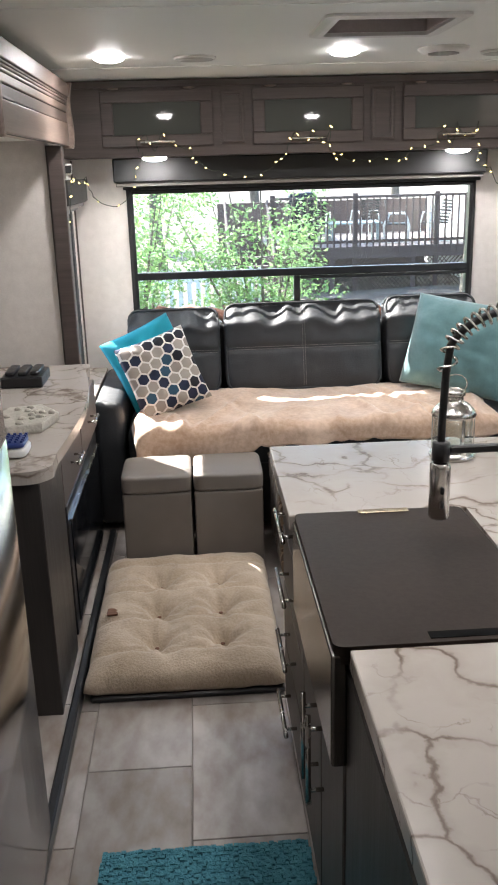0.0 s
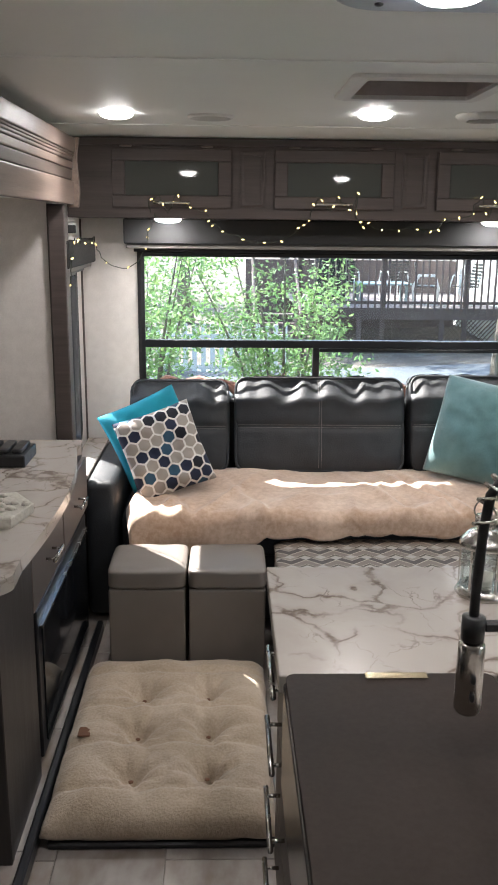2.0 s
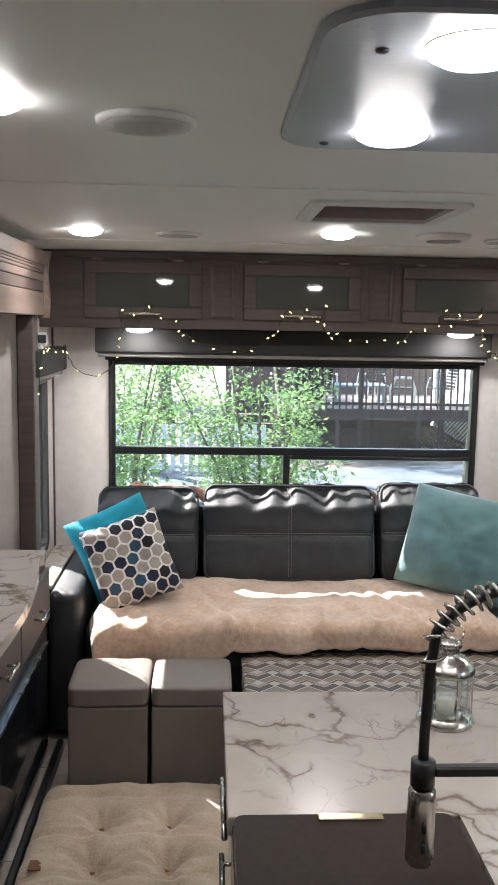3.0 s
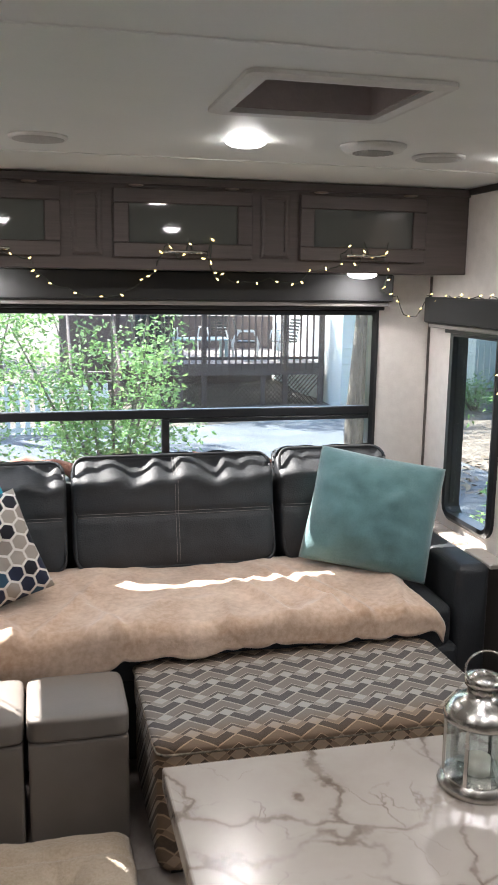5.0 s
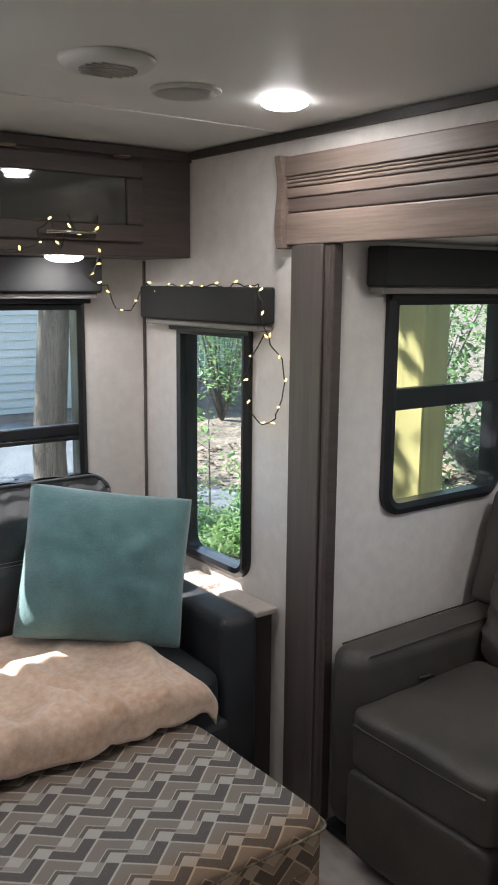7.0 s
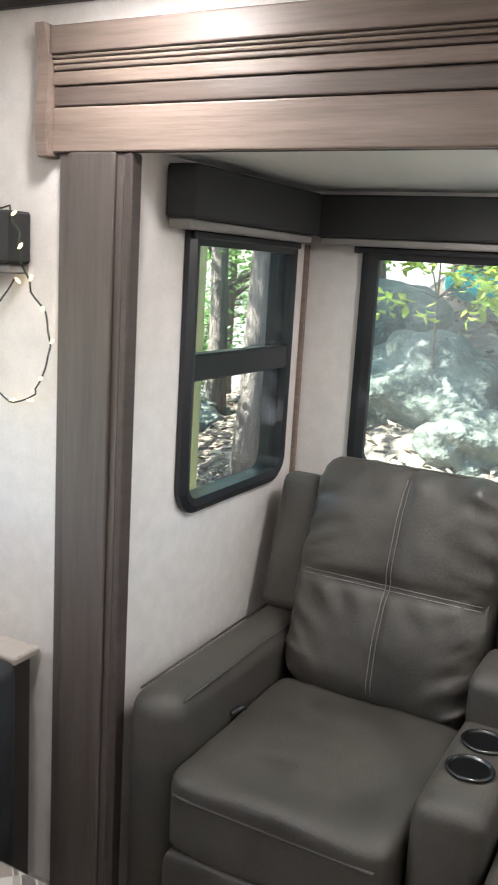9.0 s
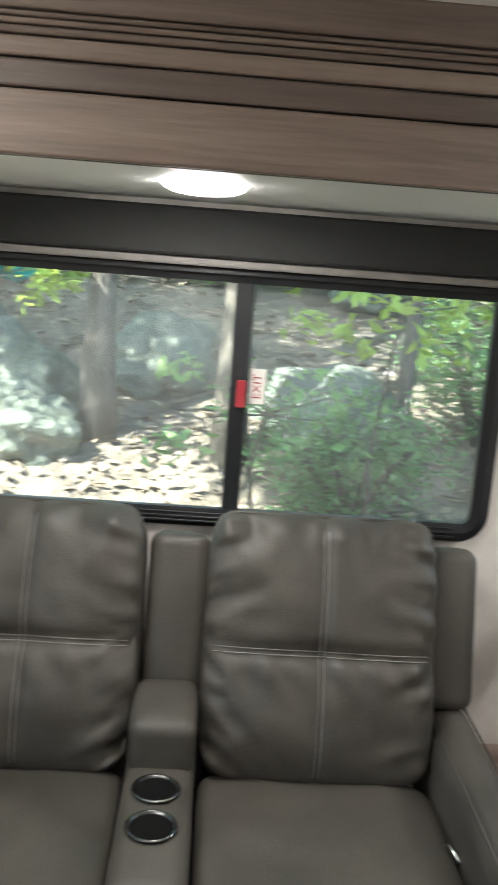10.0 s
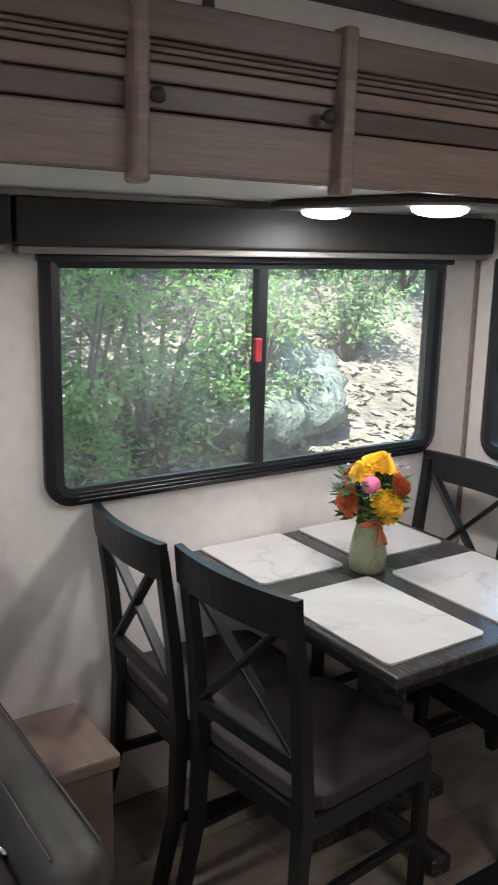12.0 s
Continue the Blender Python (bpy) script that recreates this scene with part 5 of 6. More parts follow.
# ---- recliners ----
rec = thing("theater_seat", label="grey leather double recliner with centre console", category="recliner")
FZ = 0.014
part("base", boxm(1.98, 2.66, 2.52, 3.99, FZ, 0.30, 0.01, 2), LEATHER2, rec)
for y0, y1 in ((2.500, 2.622), (3.862, 4.005)):
    a = B()
    box(a, 1.875, 2.60, y0, y1, 0.05, 0.632, 0.06, 5)
    arm = part("arm", a, LEATHER2, rec, smooth=True)
    st = B()
    for yy in (y0 + 0.012, y1 - 0.012):
        tube(st, [(1.93, yy, 0.615), (2.3, yy, 0.618), (2.58, yy, 0.618)], 0.003, 5)
    part("seam", st, LEATHER2, arm, smooth=True)


def recliner(y0, y1, seed):
    w, yc = y1 - y0, (y0 + y1) / 2
    part("seat_cushion", soft(B(), (0.60, w - 0.008, 0.20), 22, 12, 0.05, 0.009, 6, seed, Matrix.Translation((2.125, yc, 0.405))), LEATHER2, rec, smooth=True)
    seam = B()
    tube(seam, [(1.828, yc + (w / 2 - 0.03) * k / 8, 0.452) for k in range(-8, 9)], 0.005, 6)
    part("seat_seam", seam, LEATHER2, rec, "piped seam along the seat front", True)
    part("footrest", soft(B(), (0.10, w - 0.012, 0.27), 14, 9, 0.0, 0.004, 6, seed, Matrix.Translation((1.872, yc, 0.185))), LEATHER2, rec, "padded footrest panel", True)
    m = Matrix.Translation((2.568, yc, 0.765)) @ Matrix.Rotation(radians(-90), 4, "Z") @ Matrix.Rotation(radians(90 - 20), 4, "X")
    bk = B()
    soft(bk, (w + 0.01, 0.645, 0.27), 44, 6.5, 0.30, 0.008, 6, seed, m)
    inv = m.inverted()
    for v in bk.verts:
        c = inv @ v.co
        if c.z > 0:
            side = max(abs(c.x) / (w / 2) - 0.45, 0)
            slant = c.y - 0.55 * abs(c.x) * (1 if c.y < 0 else -0.4)
            ridge = 1 - 2 * abs(noise.noise(Vector((c.x * 4, slant * 17, seed * 3))))
            c.z += 0.030 * side * max(ridge, 0) ** 2 - 0.008 * side
            c.z += 0.010 * side * math.sin(slant * 70 + 3 * noise.noise(Vector((c.x * 6, c.y * 6, seed))))
            c.z += 0.006 * math.exp(-((c.y + 0.06) / 0.04) ** 2) * math.sin(c.x * 70 + 30 * c.y + seed)
            c.z -= 0.022 * math.exp(-((c.y + 0.015) / 0.022) ** 2) * (1 - 0.6 * abs(c.x) / w)
            c.z -= 0.009 * math.exp(-(c.x / 0.013) ** 2)
            c.z -= 0.030 * math.exp(-((c.y - 0.27) / 0.035) ** 2) * noise.noise(Vector((c.x * 14, seed, 4)))
            c.z -= 0.012 * math.exp(-(((c.y + 0.02) ** 2 + c.x ** 2) ** 0.5 / 0.10) ** 2)
        if c.y > 0.2:
            top = (c.y - 0.2) / 0.12
            c.y += top * (0.016 * (abs(c.x) / (w / 2)) ** 3 - 0.006 + 0.010 * noise.noise(Vector((c.x * 13, seed, 9))))
        v.co = m @ c
    st = B()
    for k in (-0.006, 0.006):
        tube(st, [m @ p for p in on_surface(bk, inv, [(w / 2 * q / 14, -0.015 + k) for q in range(-13, 14)], 0.0018)], 0.0016, 4)
        tube(st, [m @ p for p in on_surface(bk, inv, [(k, 0.32 * q / 14) for q in range(-13, 13)], 0.0018)], 0.0016, 4)
    back = part("backrest", bk, LEATHER2, rec, "plump creased back pillow", True)
    part("stitching", st, THREAD, back, "pale double stitching", True)
    pipe = B()
    lp = [(x, y) for x, y in rounded_loop(w - 0.02, 0.61, 0.06, 0.06, 4)]
    tube(pipe, [m @ Vector((x, y + (0.012 * (abs(x) / (w / 2)) ** 3 if y > 0.2 else 0), 0.066)) for x, y in lp + lp[:1]], 0.006, 6)
    part("piping", pipe, LEATHER2, back, smooth=True)


recliner(3.338, 3.862, 2)
recliner(2.622, 3.178, 6)


def wing(y0, y1, seed):
    m = Matrix.Translation((2.635, (y0 + y1) / 2, 0.795)) @ Matrix.Rotation(radians(16), 4, "Y")
    part("wing", boxm(-0.085, 0.055, -(y1 - y0) / 2, (y1 - y0) / 2, -0.19, 0.21, 0.035, 4, m=m), LEATHER2, rec, "upright side wing", True)


wing(3.86, 3.995, 1)
wing(3.175, 3.325, 2)
wing(2.505, 2.645, 3)
con = part("console", boxm(1.90, 2.56, 3.182, 3.334, 0.05, 0.585, 0.035, 4), LEATHER2, rec, "centre console", True)
part("console_pad", soft(B(), (0.24, 0.152, 0.14), 12, 6, 0.05, 0.003, 6, 1, Matrix.Translation((2.40, 3.258, 0.622))), LEATHER2, con, "padded console armrest", True)
for x in (2.075, 2.20):
    cup = part("cup_holder", lathe(B(), [(0.050, 0.5858), (0.052, 0.591), (0.048, 0.594), (0.043, 0.592), (0.041, 0.588)], 28, (x, 3.26, 0)), DARKMETAL, con, "dark metal cup holder rim", True)
    # No hollow here: a flat black disc paints the shade in the cup well.
    part("cup_well_shade", lathe(B(), [(0.0405, 0.5885), (0.0405, 0.5892), (0.0, 0.5893)], 24, (x, 3.26, 0)), HOLE_SHADE, cup)
part("lever", tube(B(), [(2.13, 2.624, 0.50), (2.17, 2.636, 0.505), (2.21, 2.633, 0.478)], 0.007, 8), CHROME, rec, "chrome recline lever", True)
part("lever", tube(B(), [(2.13, 3.860, 0.50), (2.17, 3.848, 0.505), (2.21, 3.851, 0.478)], 0.007, 8), PLASTIC, rec, "black recline lever", True)

# ---- dinette ----
TZ = 0.788
TX0, TX1, TY0, TY1 = 1.865, 2.783, 1.06, 1.845
tab = thing("dining_table", label="grey-brown wooden dining table against the window wall", category="table")
part("tabletop", boxm(TX0, TX1, TY0, TY1, TZ - 0.03, TZ, 0.006, 2), TABLEW, tab)
part("apron", boxm(TX0 + 0.06, TX1 - 0.02, TY0 + 0.06, TY1 - 0.06, TZ - 0.09, TZ - 0.0305), CHAIRW, tab)
part("pedestal", boxm(2.26, 2.36, 1.415, 1.515, 0.08, TZ - 0.0905, 0.006, 1), TABLEW, tab)
for a, b in (((2.02, 1.465), (2.60, 1.465)), ((2.31, 1.19), (2.31, 1.74))):
    foot = B()
    bar(foot, (a[0], a[1], FZ + 0.035), (b[0], b[1], FZ + 0.035), 0.07, 0.06)
    part("foot", foot, TABLEW, tab)
for x0, x1, y0, y1 in ((1.915, 2.345, 1.505, 1.825), (2.445, 2.778, 1.505, 1.80), (1.915, 2.338, 1.085, 1.43), (2.445, 2.778, 1.10, 1.43)):
    pm = B()
    lp = rounded_loop(x1 - x0, y1 - y0, 0.018, 0.018, 3)
    rings = [[pm.verts.new(((x0 + x1) / 2 + x, (y0 + y1) / 2 + y, z)) for x, y in lp] for z in (TZ + 0.0006, TZ + 0.006)]
    for i in range(len(lp)):
        pm.faces.new((rings[0][i], rings[0][(i + 1) % len(lp)], rings[1][(i + 1) % len(lp)], rings[1][i]))
    pm.faces.new(rings[1])
    pm.faces.new(rings[0][::-1])
    tagged(part("placemat", pm, MATSTONE), "white marble-patterned rectangular placemat", "placemat", "placemats on the table")

vs = thing("vase", (2.395, 1.466, TZ + 0.0005), label="sage-green ceramic jug vase tied with orange ribbon", category="vase")
part("jug", lathe(B(), [(0.046, 0), (0.052, 0.01), (0.054, 0.05), (0.047, 0.10), (0.036, 0.14), (0.034, 0.165), (0.044, 0.20), (0.041, 0.20), (0.03, 0.165)], 28), VASE, vs, smooth=True)
part("ribbon", lathe(B(), [(0.0365, 0.137), (0.0385, 0.14), (0.0370, 0.156), (0.0350, 0.158)], 24), RIBBON, vs, "orange ribbon", True)
bow = B()
for s in (1, -1):
    tube(bow, [(-0.037, 0.0, 0.148), (-0.045, s * 0.02, 0.165), (-0.046, s * 0.032, 0.150), (-0.038, 0.0, 0.146)], 0.004, 6)
    tube(bow, [(-0.038, 0.0, 0.147), (-0.055, s * 0.008, 0.115), (-0.056, s * 0.016, 0.09)], 0.005, 6)
part("bow", bow, RIBBON, vs, "orange bow", True)
part("jug_handle", tube(B(), [(0.01, -0.035, 0.16), (0.01, -0.06, 0.165), (0.01, -0.066, 0.145), (0.01, -0.05, 0.125), (0.01, -0.04, 0.128)], 0.004, 6), RIBBON, vs, smooth=True)


def petals(bm, at, r_, rows, n, lift=0.5, wide=0.35):
    """Rings of small petals round a point, each a bent leaf."""
    r = r_ * 1.2
    for k in range(rows):
        rr, up = r * (1 - 0.8 * k / max(rows, 1)), lift * r * k / max(rows - 1, 1)
        m = max(int(n * (1 - 0.5 * k / rows)), 5)
        for i in range(m):
            a = 2 * math.pi * (i + 0.5 * (k % 2)) / m + random.uniform(-0.1, 0.1)
            c, s = math.cos(a), math.sin(a)
            w = rr * wide
            p = [(0.15, 0, up), (0.6, -w / rr, up + 0.1 * r), (1.0, 0, up + 0.02 * r), (0.6, w / rr, up + 0.1 * r)]
            vs_ = [bm.verts.new((at[0] + rr * (u * c - v * s), at[1] + rr * (u * s + v * c), at[2] + z)) for u, v, z in p]
            bm.faces.new(vs_)
    return bm


def blossom(at, r, material, label, rows=7, n=18):
    """A domed flower that faces up and away from the bouquet's middle."""
    bm = petals(B(), (0, 0, 0), r, rows, n, 0.62)
    way = Vector((at[0], at[1], max(at[2] - 0.06, 0.01) * 0.8))
    bmesh.ops.transform(bm, matrix=Matrix.Translation(at) @ way.to_track_quat("Z", "Y").to_matrix().to_4x4(), verts=bm.verts)
    return part("blossom", bm, material, bouquet, label)


bouquet = thing("flower_bouquet", (2.395, 1.466, TZ + 0.18), label="mixed bouquet of yellow, rust and pink flowers", category="flowers")
front_, side_ = Vector((-0.735, 0.678, 0)), Vector((-0.678, -0.735, 0))
for u, d, z, r, mt, lb in ((0.02, 0.01, 0.135, 0.047, YELLOW, "yellow chrysanthemum"), (-0.025, 0.025, 0.118, 0.040, YELLOW, "yellow chrysanthemum"),
                           (0.055, 0.055, 0.028, 0.045, YELLOW, "yellow chrysanthemum"), (0.035, 0.07, 0.045, 0.036, YELLOW, "yellow chrysanthemum"),
                           (0.07, 0.02, 0.075, 0.045, ORANGE, "rust chrysanthemum"), (-0.06, 0.045, 0.035, 0.045, ORANGE, "rust chrysanthemum"),
                           (-0.05, -0.03, 0.08, 0.045, ORANGE, "rust chrysanthemum"), (0.02, -0.06, 0.09, 0.045, YELLOW, "yellow chrysanthemum")):
    p = side_ * u + front_ * d
    blossom((p.x, p.y, z), r, mt, lb)
rose = B()
for k in range(6):
    petals(rose, (-0.045, 0.042, 0.082 + 0.006 * k), 0.040 - 0.005 * k, 1, 7, 0.0, 0.75)
soft(rose, (0.05, 0.05, 0.05), 4, 2.2, 0, 0.004, 40, 1, Matrix.Translation((-0.045, 0.042, 0.09)))
part("rose", rose, PINK, bouquet, "pink rose")
lv = B()
for k in range(240):
    a, h, r = random.uniform(0, 6.28), random.uniform(-0.02, 0.10), random.uniform(0.03, 0.085)
    p, d = Vector((r * math.cos(a), r * math.sin(a), h)), Vector((math.cos(a), math.sin(a), random.uniform(-0.3, 0.6))).normalized()
    s = d.cross(Vector((0, 0, 1))).normalized() * 0.014
    e = 0.045
    q = [p, p + d * e * 0.5 + s, p + d * e, p + d * e * 0.5 - s]
    lv.faces.new([lv.verts.new(c) for c in q])
part("foliage", lv, STEM, bouquet, "dark green leaves")
st = B()
for k in range(16):
    a = random.uniform(0, 6.28)
    tube(st, [(0, 0, -0.15), (0.02 * math.cos(a), 0.02 * math.sin(a), 0.0), (0.05 * math.cos(a), 0.05 * math.sin(a), 0.09)], 0.002, 4)
part("stems", st, STEM, bouquet)
sp = B()
for k in range(60):
    s = 1 if k % 2 else -1
    p = Vector((random.uniform(-0.03, 0.05), s * random.uniform(0.06, 0.15), random.uniform(0.08, 0.15)))
    q = [p + Vector((random.uniform(-1, 1), random.uniform(-1, 1), random.uniform(-1, 1))) * 0.008 for _ in range(3)]
    sp.faces.new([sp.verts.new(c) for c in q])
for k in range(12):
    s = 1 if k % 2 else -1
    tube(sp, [(0, 0, 0.02), (0.0, s * 0.05, 0.08), (random.uniform(-0.03, 0.04), s * random.uniform(0.10, 0.15), random.uniform(0.10, 0.15))], 0.001, 3)
part("dried_sprigs", sp, LILAC, bouquet, "dusty lilac dried sprigs")


def cross_chair():
    """A black chair with an X back; the sitter faces -y, the back stands at +y."""
    ob = thing("dining_chair", label="black wooden dining chair with an X-shaped back", category="chair", group="chairs round the table")
    part("seat", soft(B(), (0.42, 0.44, 0.055), 12, 9, 0.05, 0.003, 8, 1, Matrix.Translation((0, -0.04, 0.462))), SEATF, ob, "brown fabric seat pad", True)
    part("seat_frame", boxm(-0.20, 0.20, -0.245, 0.185, 0.365, 0.434, 0.006, 1), CHAIRW, ob)
    for s in (-1, 1):
        leg = B()
        bar(leg, (s * 0.185, -0.235, 0.0), (s * 0.185, -0.23, 0.434), 0.038, 0.038)
        part("leg", leg, CHAIRW, ob)
        back = B()
        pts = [(s * 0.19, 0.255, 0.0), (s * 0.19, 0.205, 0.22), (s * 0.19, 0.195, 0.45), (s * 0.19, 0.215, 0.70), (s * 0.19, 0.25, 0.955)]
        tube(back, pts, [0.021, 0.023, 0.026, 0.023, 0.020], 4)
        part("leg", back, CHAIRW, ob, "raked back leg and post")
    rail = B()
    n = 10
    for k in range(n):
        a, b = -1 + 2 * k / n, -1 + 2 * (k + 1) / n
        ya, yb = 0.275 - 0.028 * a * a, 0.275 - 0.028 * b * b
        va = [rail.verts.new((0.213 * q, y + dy + (0.008 if z > 0.9 else 0), z)) for q, y in ((a, ya), (b, yb)) for dy in (-0.011, 0.011) for z in (0.885, 0.98)]
        for f in ((0, 1, 3, 2), (4, 6, 7, 5), (0, 4, 5, 1), (2, 3, 7, 6), (1, 5, 7, 3), (0, 2, 6, 4)):
            rail.faces.new([va[i] for i in f])
    bmesh.ops.remove_doubles(rail, verts=rail.verts, dist=0.0005)
    part("top_rail", rail, CHAIRW, ob)
    low = B()
    bar(low, (-0.175, 0.208, 0.565), (0.175, 0.208, 0.565), 0.022, 0.045)
    part("lower_rail", low, CHAIRW, ob)
    for s in (-1, 1):
        x = B()
        bar(x, (s * 0.17, 0.203 + 0.004 * s, 0.575), (-s * 0.16, 0.248 + 0.004 * s, 0.90), 0.030, 0.014)
        part("cross_slat", x, CHAIRW, ob)
    for s in (-1, 1):
        sb = B()
        bar(sb, (s * 0.186, -0.23, 0.20), (s * 0.19, 0.205, 0.20), 0.02, 0.028)
        part("stretcher", sb, CHAIRW, ob)
    return ob


ch = cross_chair()
ch.matrix_basis = pose(2.17, 1.838, FZ, 0, 0, 6)
copy_thing(ch, pose(2.572, 1.885, FZ, 0, 0, -2))
copy_thing(ch, pose(2.565, 1.11, FZ, 0, 0, 181))
copy_thing(ch, pose(2.14, 1.04, FZ, 0, 0, 178))

step = thing("step_box", (2.63, 2.352, FZ), label="pale wood-look box with a thick lid by the wall", category="step stool")
part("top", boxm(-0.155, 0.155, -0.142, 0.142, 0.345, 0.386, 0.007, 2), BOXW, step, "overhanging wood-look lid")
part("body", boxm(-0.138, 0.150, -0.126, 0.138, 0.0, 0.3445, 0.003, 1), BOXW, step)

fix = thing("pendant_bar", (2.32, 1.565, SZC), label="dark oval ceiling light with two lit domes", category="ceiling light")
plate = B()
loop = rounded_loop(0.72, 0.26, 0.10, 0.10)
rings = [[plate.verts.new((x * s, y * s, z)) for x, y in loop] for s, z in ((0.9, -0.0005), (1.0, -0.012), (1.0, -0.02), (0.94, -0.026))]
for a, b in zip(rings, rings[1:]):
    for i in range(len(loop)):
        plate.faces.new((a[i], a[(i + 1) % len(loop)], b[(i + 1) % len(loop)], b[i]))
plate.faces.new(rings[-1])
plate.faces.new(rings[0][::-1])
part("plate", plate, DARKW, fix, "dark bronze plate")
for x in (2.11, 2.53):
    dome((x, 1.565, SZC - 0.0265), 0.066, "lights over the dining table", "round white light over the dining table, switched on")

# Latches and the exit sticker on the sliding windows.
for y, z in ((3.123, 1.35), (1.62, 1.39)):
    la = thing("window_latch", (SX - 0.025, y, z), label="red window latch with a white exit sticker", category="latch")
    part("latch", boxm(-0.016, 0, -0.010, 0.014, -0.035, 0.035, 0.003, 1), RED, la)
    part("sticker", boxm(0.048, 0.0485, -0.062, -0.018, -0.032, 0.06), STICK, la, "white exit sticker")
    cu = bpy.data.curves.new("exit_text", "FONT")
    cu.body, cu.size, cu.align_x, cu.align_y, cu.extrude = "EXIT", 0.032, "CENTER", "CENTER", 0.0004
    tx = new("exit_text", cu)
    tx.data.materials.append(RED)
    tx.parent = la
    tx.matrix_basis = Matrix.Translation((0.0472, -0.04, 0.014)) @ RIGHT @ Matrix.Rotation(radians(90), 4, "Z")


# ---- fairy lights ----
def fairy(name, pts, label, every=0.055, seed=1):
    """A wire that sags between its points, with small bulbs set off it."""
    rnd = random.Random(seed)
    pts = [Vector(p) for p in pts]
    wire, where = [], []
    for a, b in zip(pts, pts[1:]):
        n = max(int((b - a).length / 0.02), 2)
        for k in range(n):
            s = k / n
            p = a.lerp(b, s)
            p.z -= 0.10 * (b - a).length * (1 - (2 * s - 1) ** 2)
            wire.append(p + Vector([rnd.uniform(-0.004, 0.004) for _ in range(3)]))
    wire.append(pts[-1])
    ob = thing(name, label=label, category="string lights", group="fairy lights")
    part("wire", tube(B(), wire, 0.0022, 5), WIRE, ob, "thin dark green wire", True)
    run, last = 0.0, wire[0]
    for p in wire:
        run += (p - last).length
        last = p
        if run > every:
            run = rnd.uniform(-0.02, 0.01)
            d = Vector((rnd.uniform(-1, 1), rnd.uniform(-0.9, 0.0) if name else 0, rnd.uniform(-0.7, 1))).normalized()
            part("bulb", tube(B(), [p, p + d * 0.008, p + d * 0.013, p + d * 0.016], [0.0022, 0.0038, 0.0032, 0.001], 6), FAIRY, ob, "", True)
    return ob


HY = 4.785
def twist(x, z, n, seed):
    """The wire wound loosely round a handle."""
    rnd = random.Random(seed)
    return [(x + (k / (n - 1) - 0.5) * 0.20 + rnd.uniform(-0.01, 0.01), HY + 0.012 - 0.03 * (k % 2), z + 0.05 * math.sin(k * 2.4) + rnd.uniform(-0.012, 0.012)) for k in range(n)]


VY = 5.012
fairy("fairy_lights", [(-0.16, HY, 1.80), *twist(-0.063, 1.85, 6, 1), (0.10, HY, 1.81), (0.135, VY, 1.75), (0.24, VY, 1.70), (0.365, VY, 1.665), (0.50, VY, 1.70), (0.57, VY, 1.755), (0.585, HY, 1.815), *twist(0.70, 1.855, 7, 2), (0.79, HY, 1.80), (0.88, VY, 1.76), (1.0, VY, 1.735),
                       (1.10, VY, 1.75), (1.197, VY, 1.735), (1.21, HY + 0.01, 1.785), (1.34, HY, 1.81), *twist(1.445, 1.85, 7, 3), (1.57, HY + 0.04, 1.79), (1.615, VY, 1.71), (1.70, 5.03, 1.68), (1.745, 5.05, 1.60), (1.80, 5.04, 1.59), (1.835, 5.03, 1.65), (1.85, 5.0, 1.69)],
      "warm white fairy lights looped over the cabinet handles", 0.075, 3)
fairy("fairy_lights", [(1.83, 5.0, 1.684), (1.87, 4.85, 1.688), (1.85, 4.72, 1.686), (1.88, 4.6, 1.69), (1.85, 4.45, 1.688), (1.86, 4.34, 1.69), (1.832, 4.285, 1.63), (1.835, 4.275, 1.555), (1.90, 4.27, 1.46), (1.90, 4.25, 1.38), (1.90, 4.30, 1.27), (1.90, 4.38, 1.24), (1.895, 4.44, 1.30), (1.89, 4.46, 1.38), (1.90, 4.43, 1.46), (1.90, 4.36, 1.53)],
      "warm white fairy lights draped over the side valance", 0.06, 5)
fairy("fairy_lights", [(-0.14, HY, 1.80), (-0.19, 4.95, 1.72), (-0.21, 5.08, 1.655), (-0.25, 5.10, 1.57), (-0.33, 5.08, 1.53), (-0.42, 5.04, 1.58), (-0.45, 4.95, 1.684), (-0.47, 4.7, 1.686), (-0.46, 4.45, 1.684), (-0.455, 4.34, 1.60), (-0.50, 4.45, 1.40), (-0.51, 4.48, 1.20), (-0.51, 4.44, 1.0), (-0.51, 4.5, 0.8)],
      "warm white fairy lights hanging down the narrow window", 0.11, 8)

# ---- outdoors ----
def ground_z(x, y):
    """Flat behind the trailer, rising into a wooded bank on the dining side."""
    rise = max(x - 3.2, 0.0)
    bank = 0.36 * rise * min(max((10.0 - y) / 5.0, 0.06), 1.0)
    return -0.85 + min(bank, 6.0) + 0.10 * noise.noise(Vector((x * 0.5, y * 0.5, 0))) + 0.035 * noise.noise(Vector((x * 2, y * 2, 4)))


g = B()
xs = [-400, -120, -40, -20] + [-12 + 0.6 * k for k in range(57)] + [26, 34, 60, 140, 400]
ys = [-400, -120, -50, -26] + [-16 + 0.6 * k for k in range(75)] + [34, 48, 90, 160, 400]
gv = [[g.verts.new((x, y, ground_z(x, y))) for y in ys] for x in xs]
for i in range(len(xs) - 1):
    for j in range(len(ys) - 1):
        g.faces.new((gv[i][j], gv[i + 1][j], gv[i + 1][j + 1], gv[i][j + 1]))
tagged(part("ground", g, LITTER, None, "", True), "brown leaf-littered woodland ground", "ground", kind="structure")

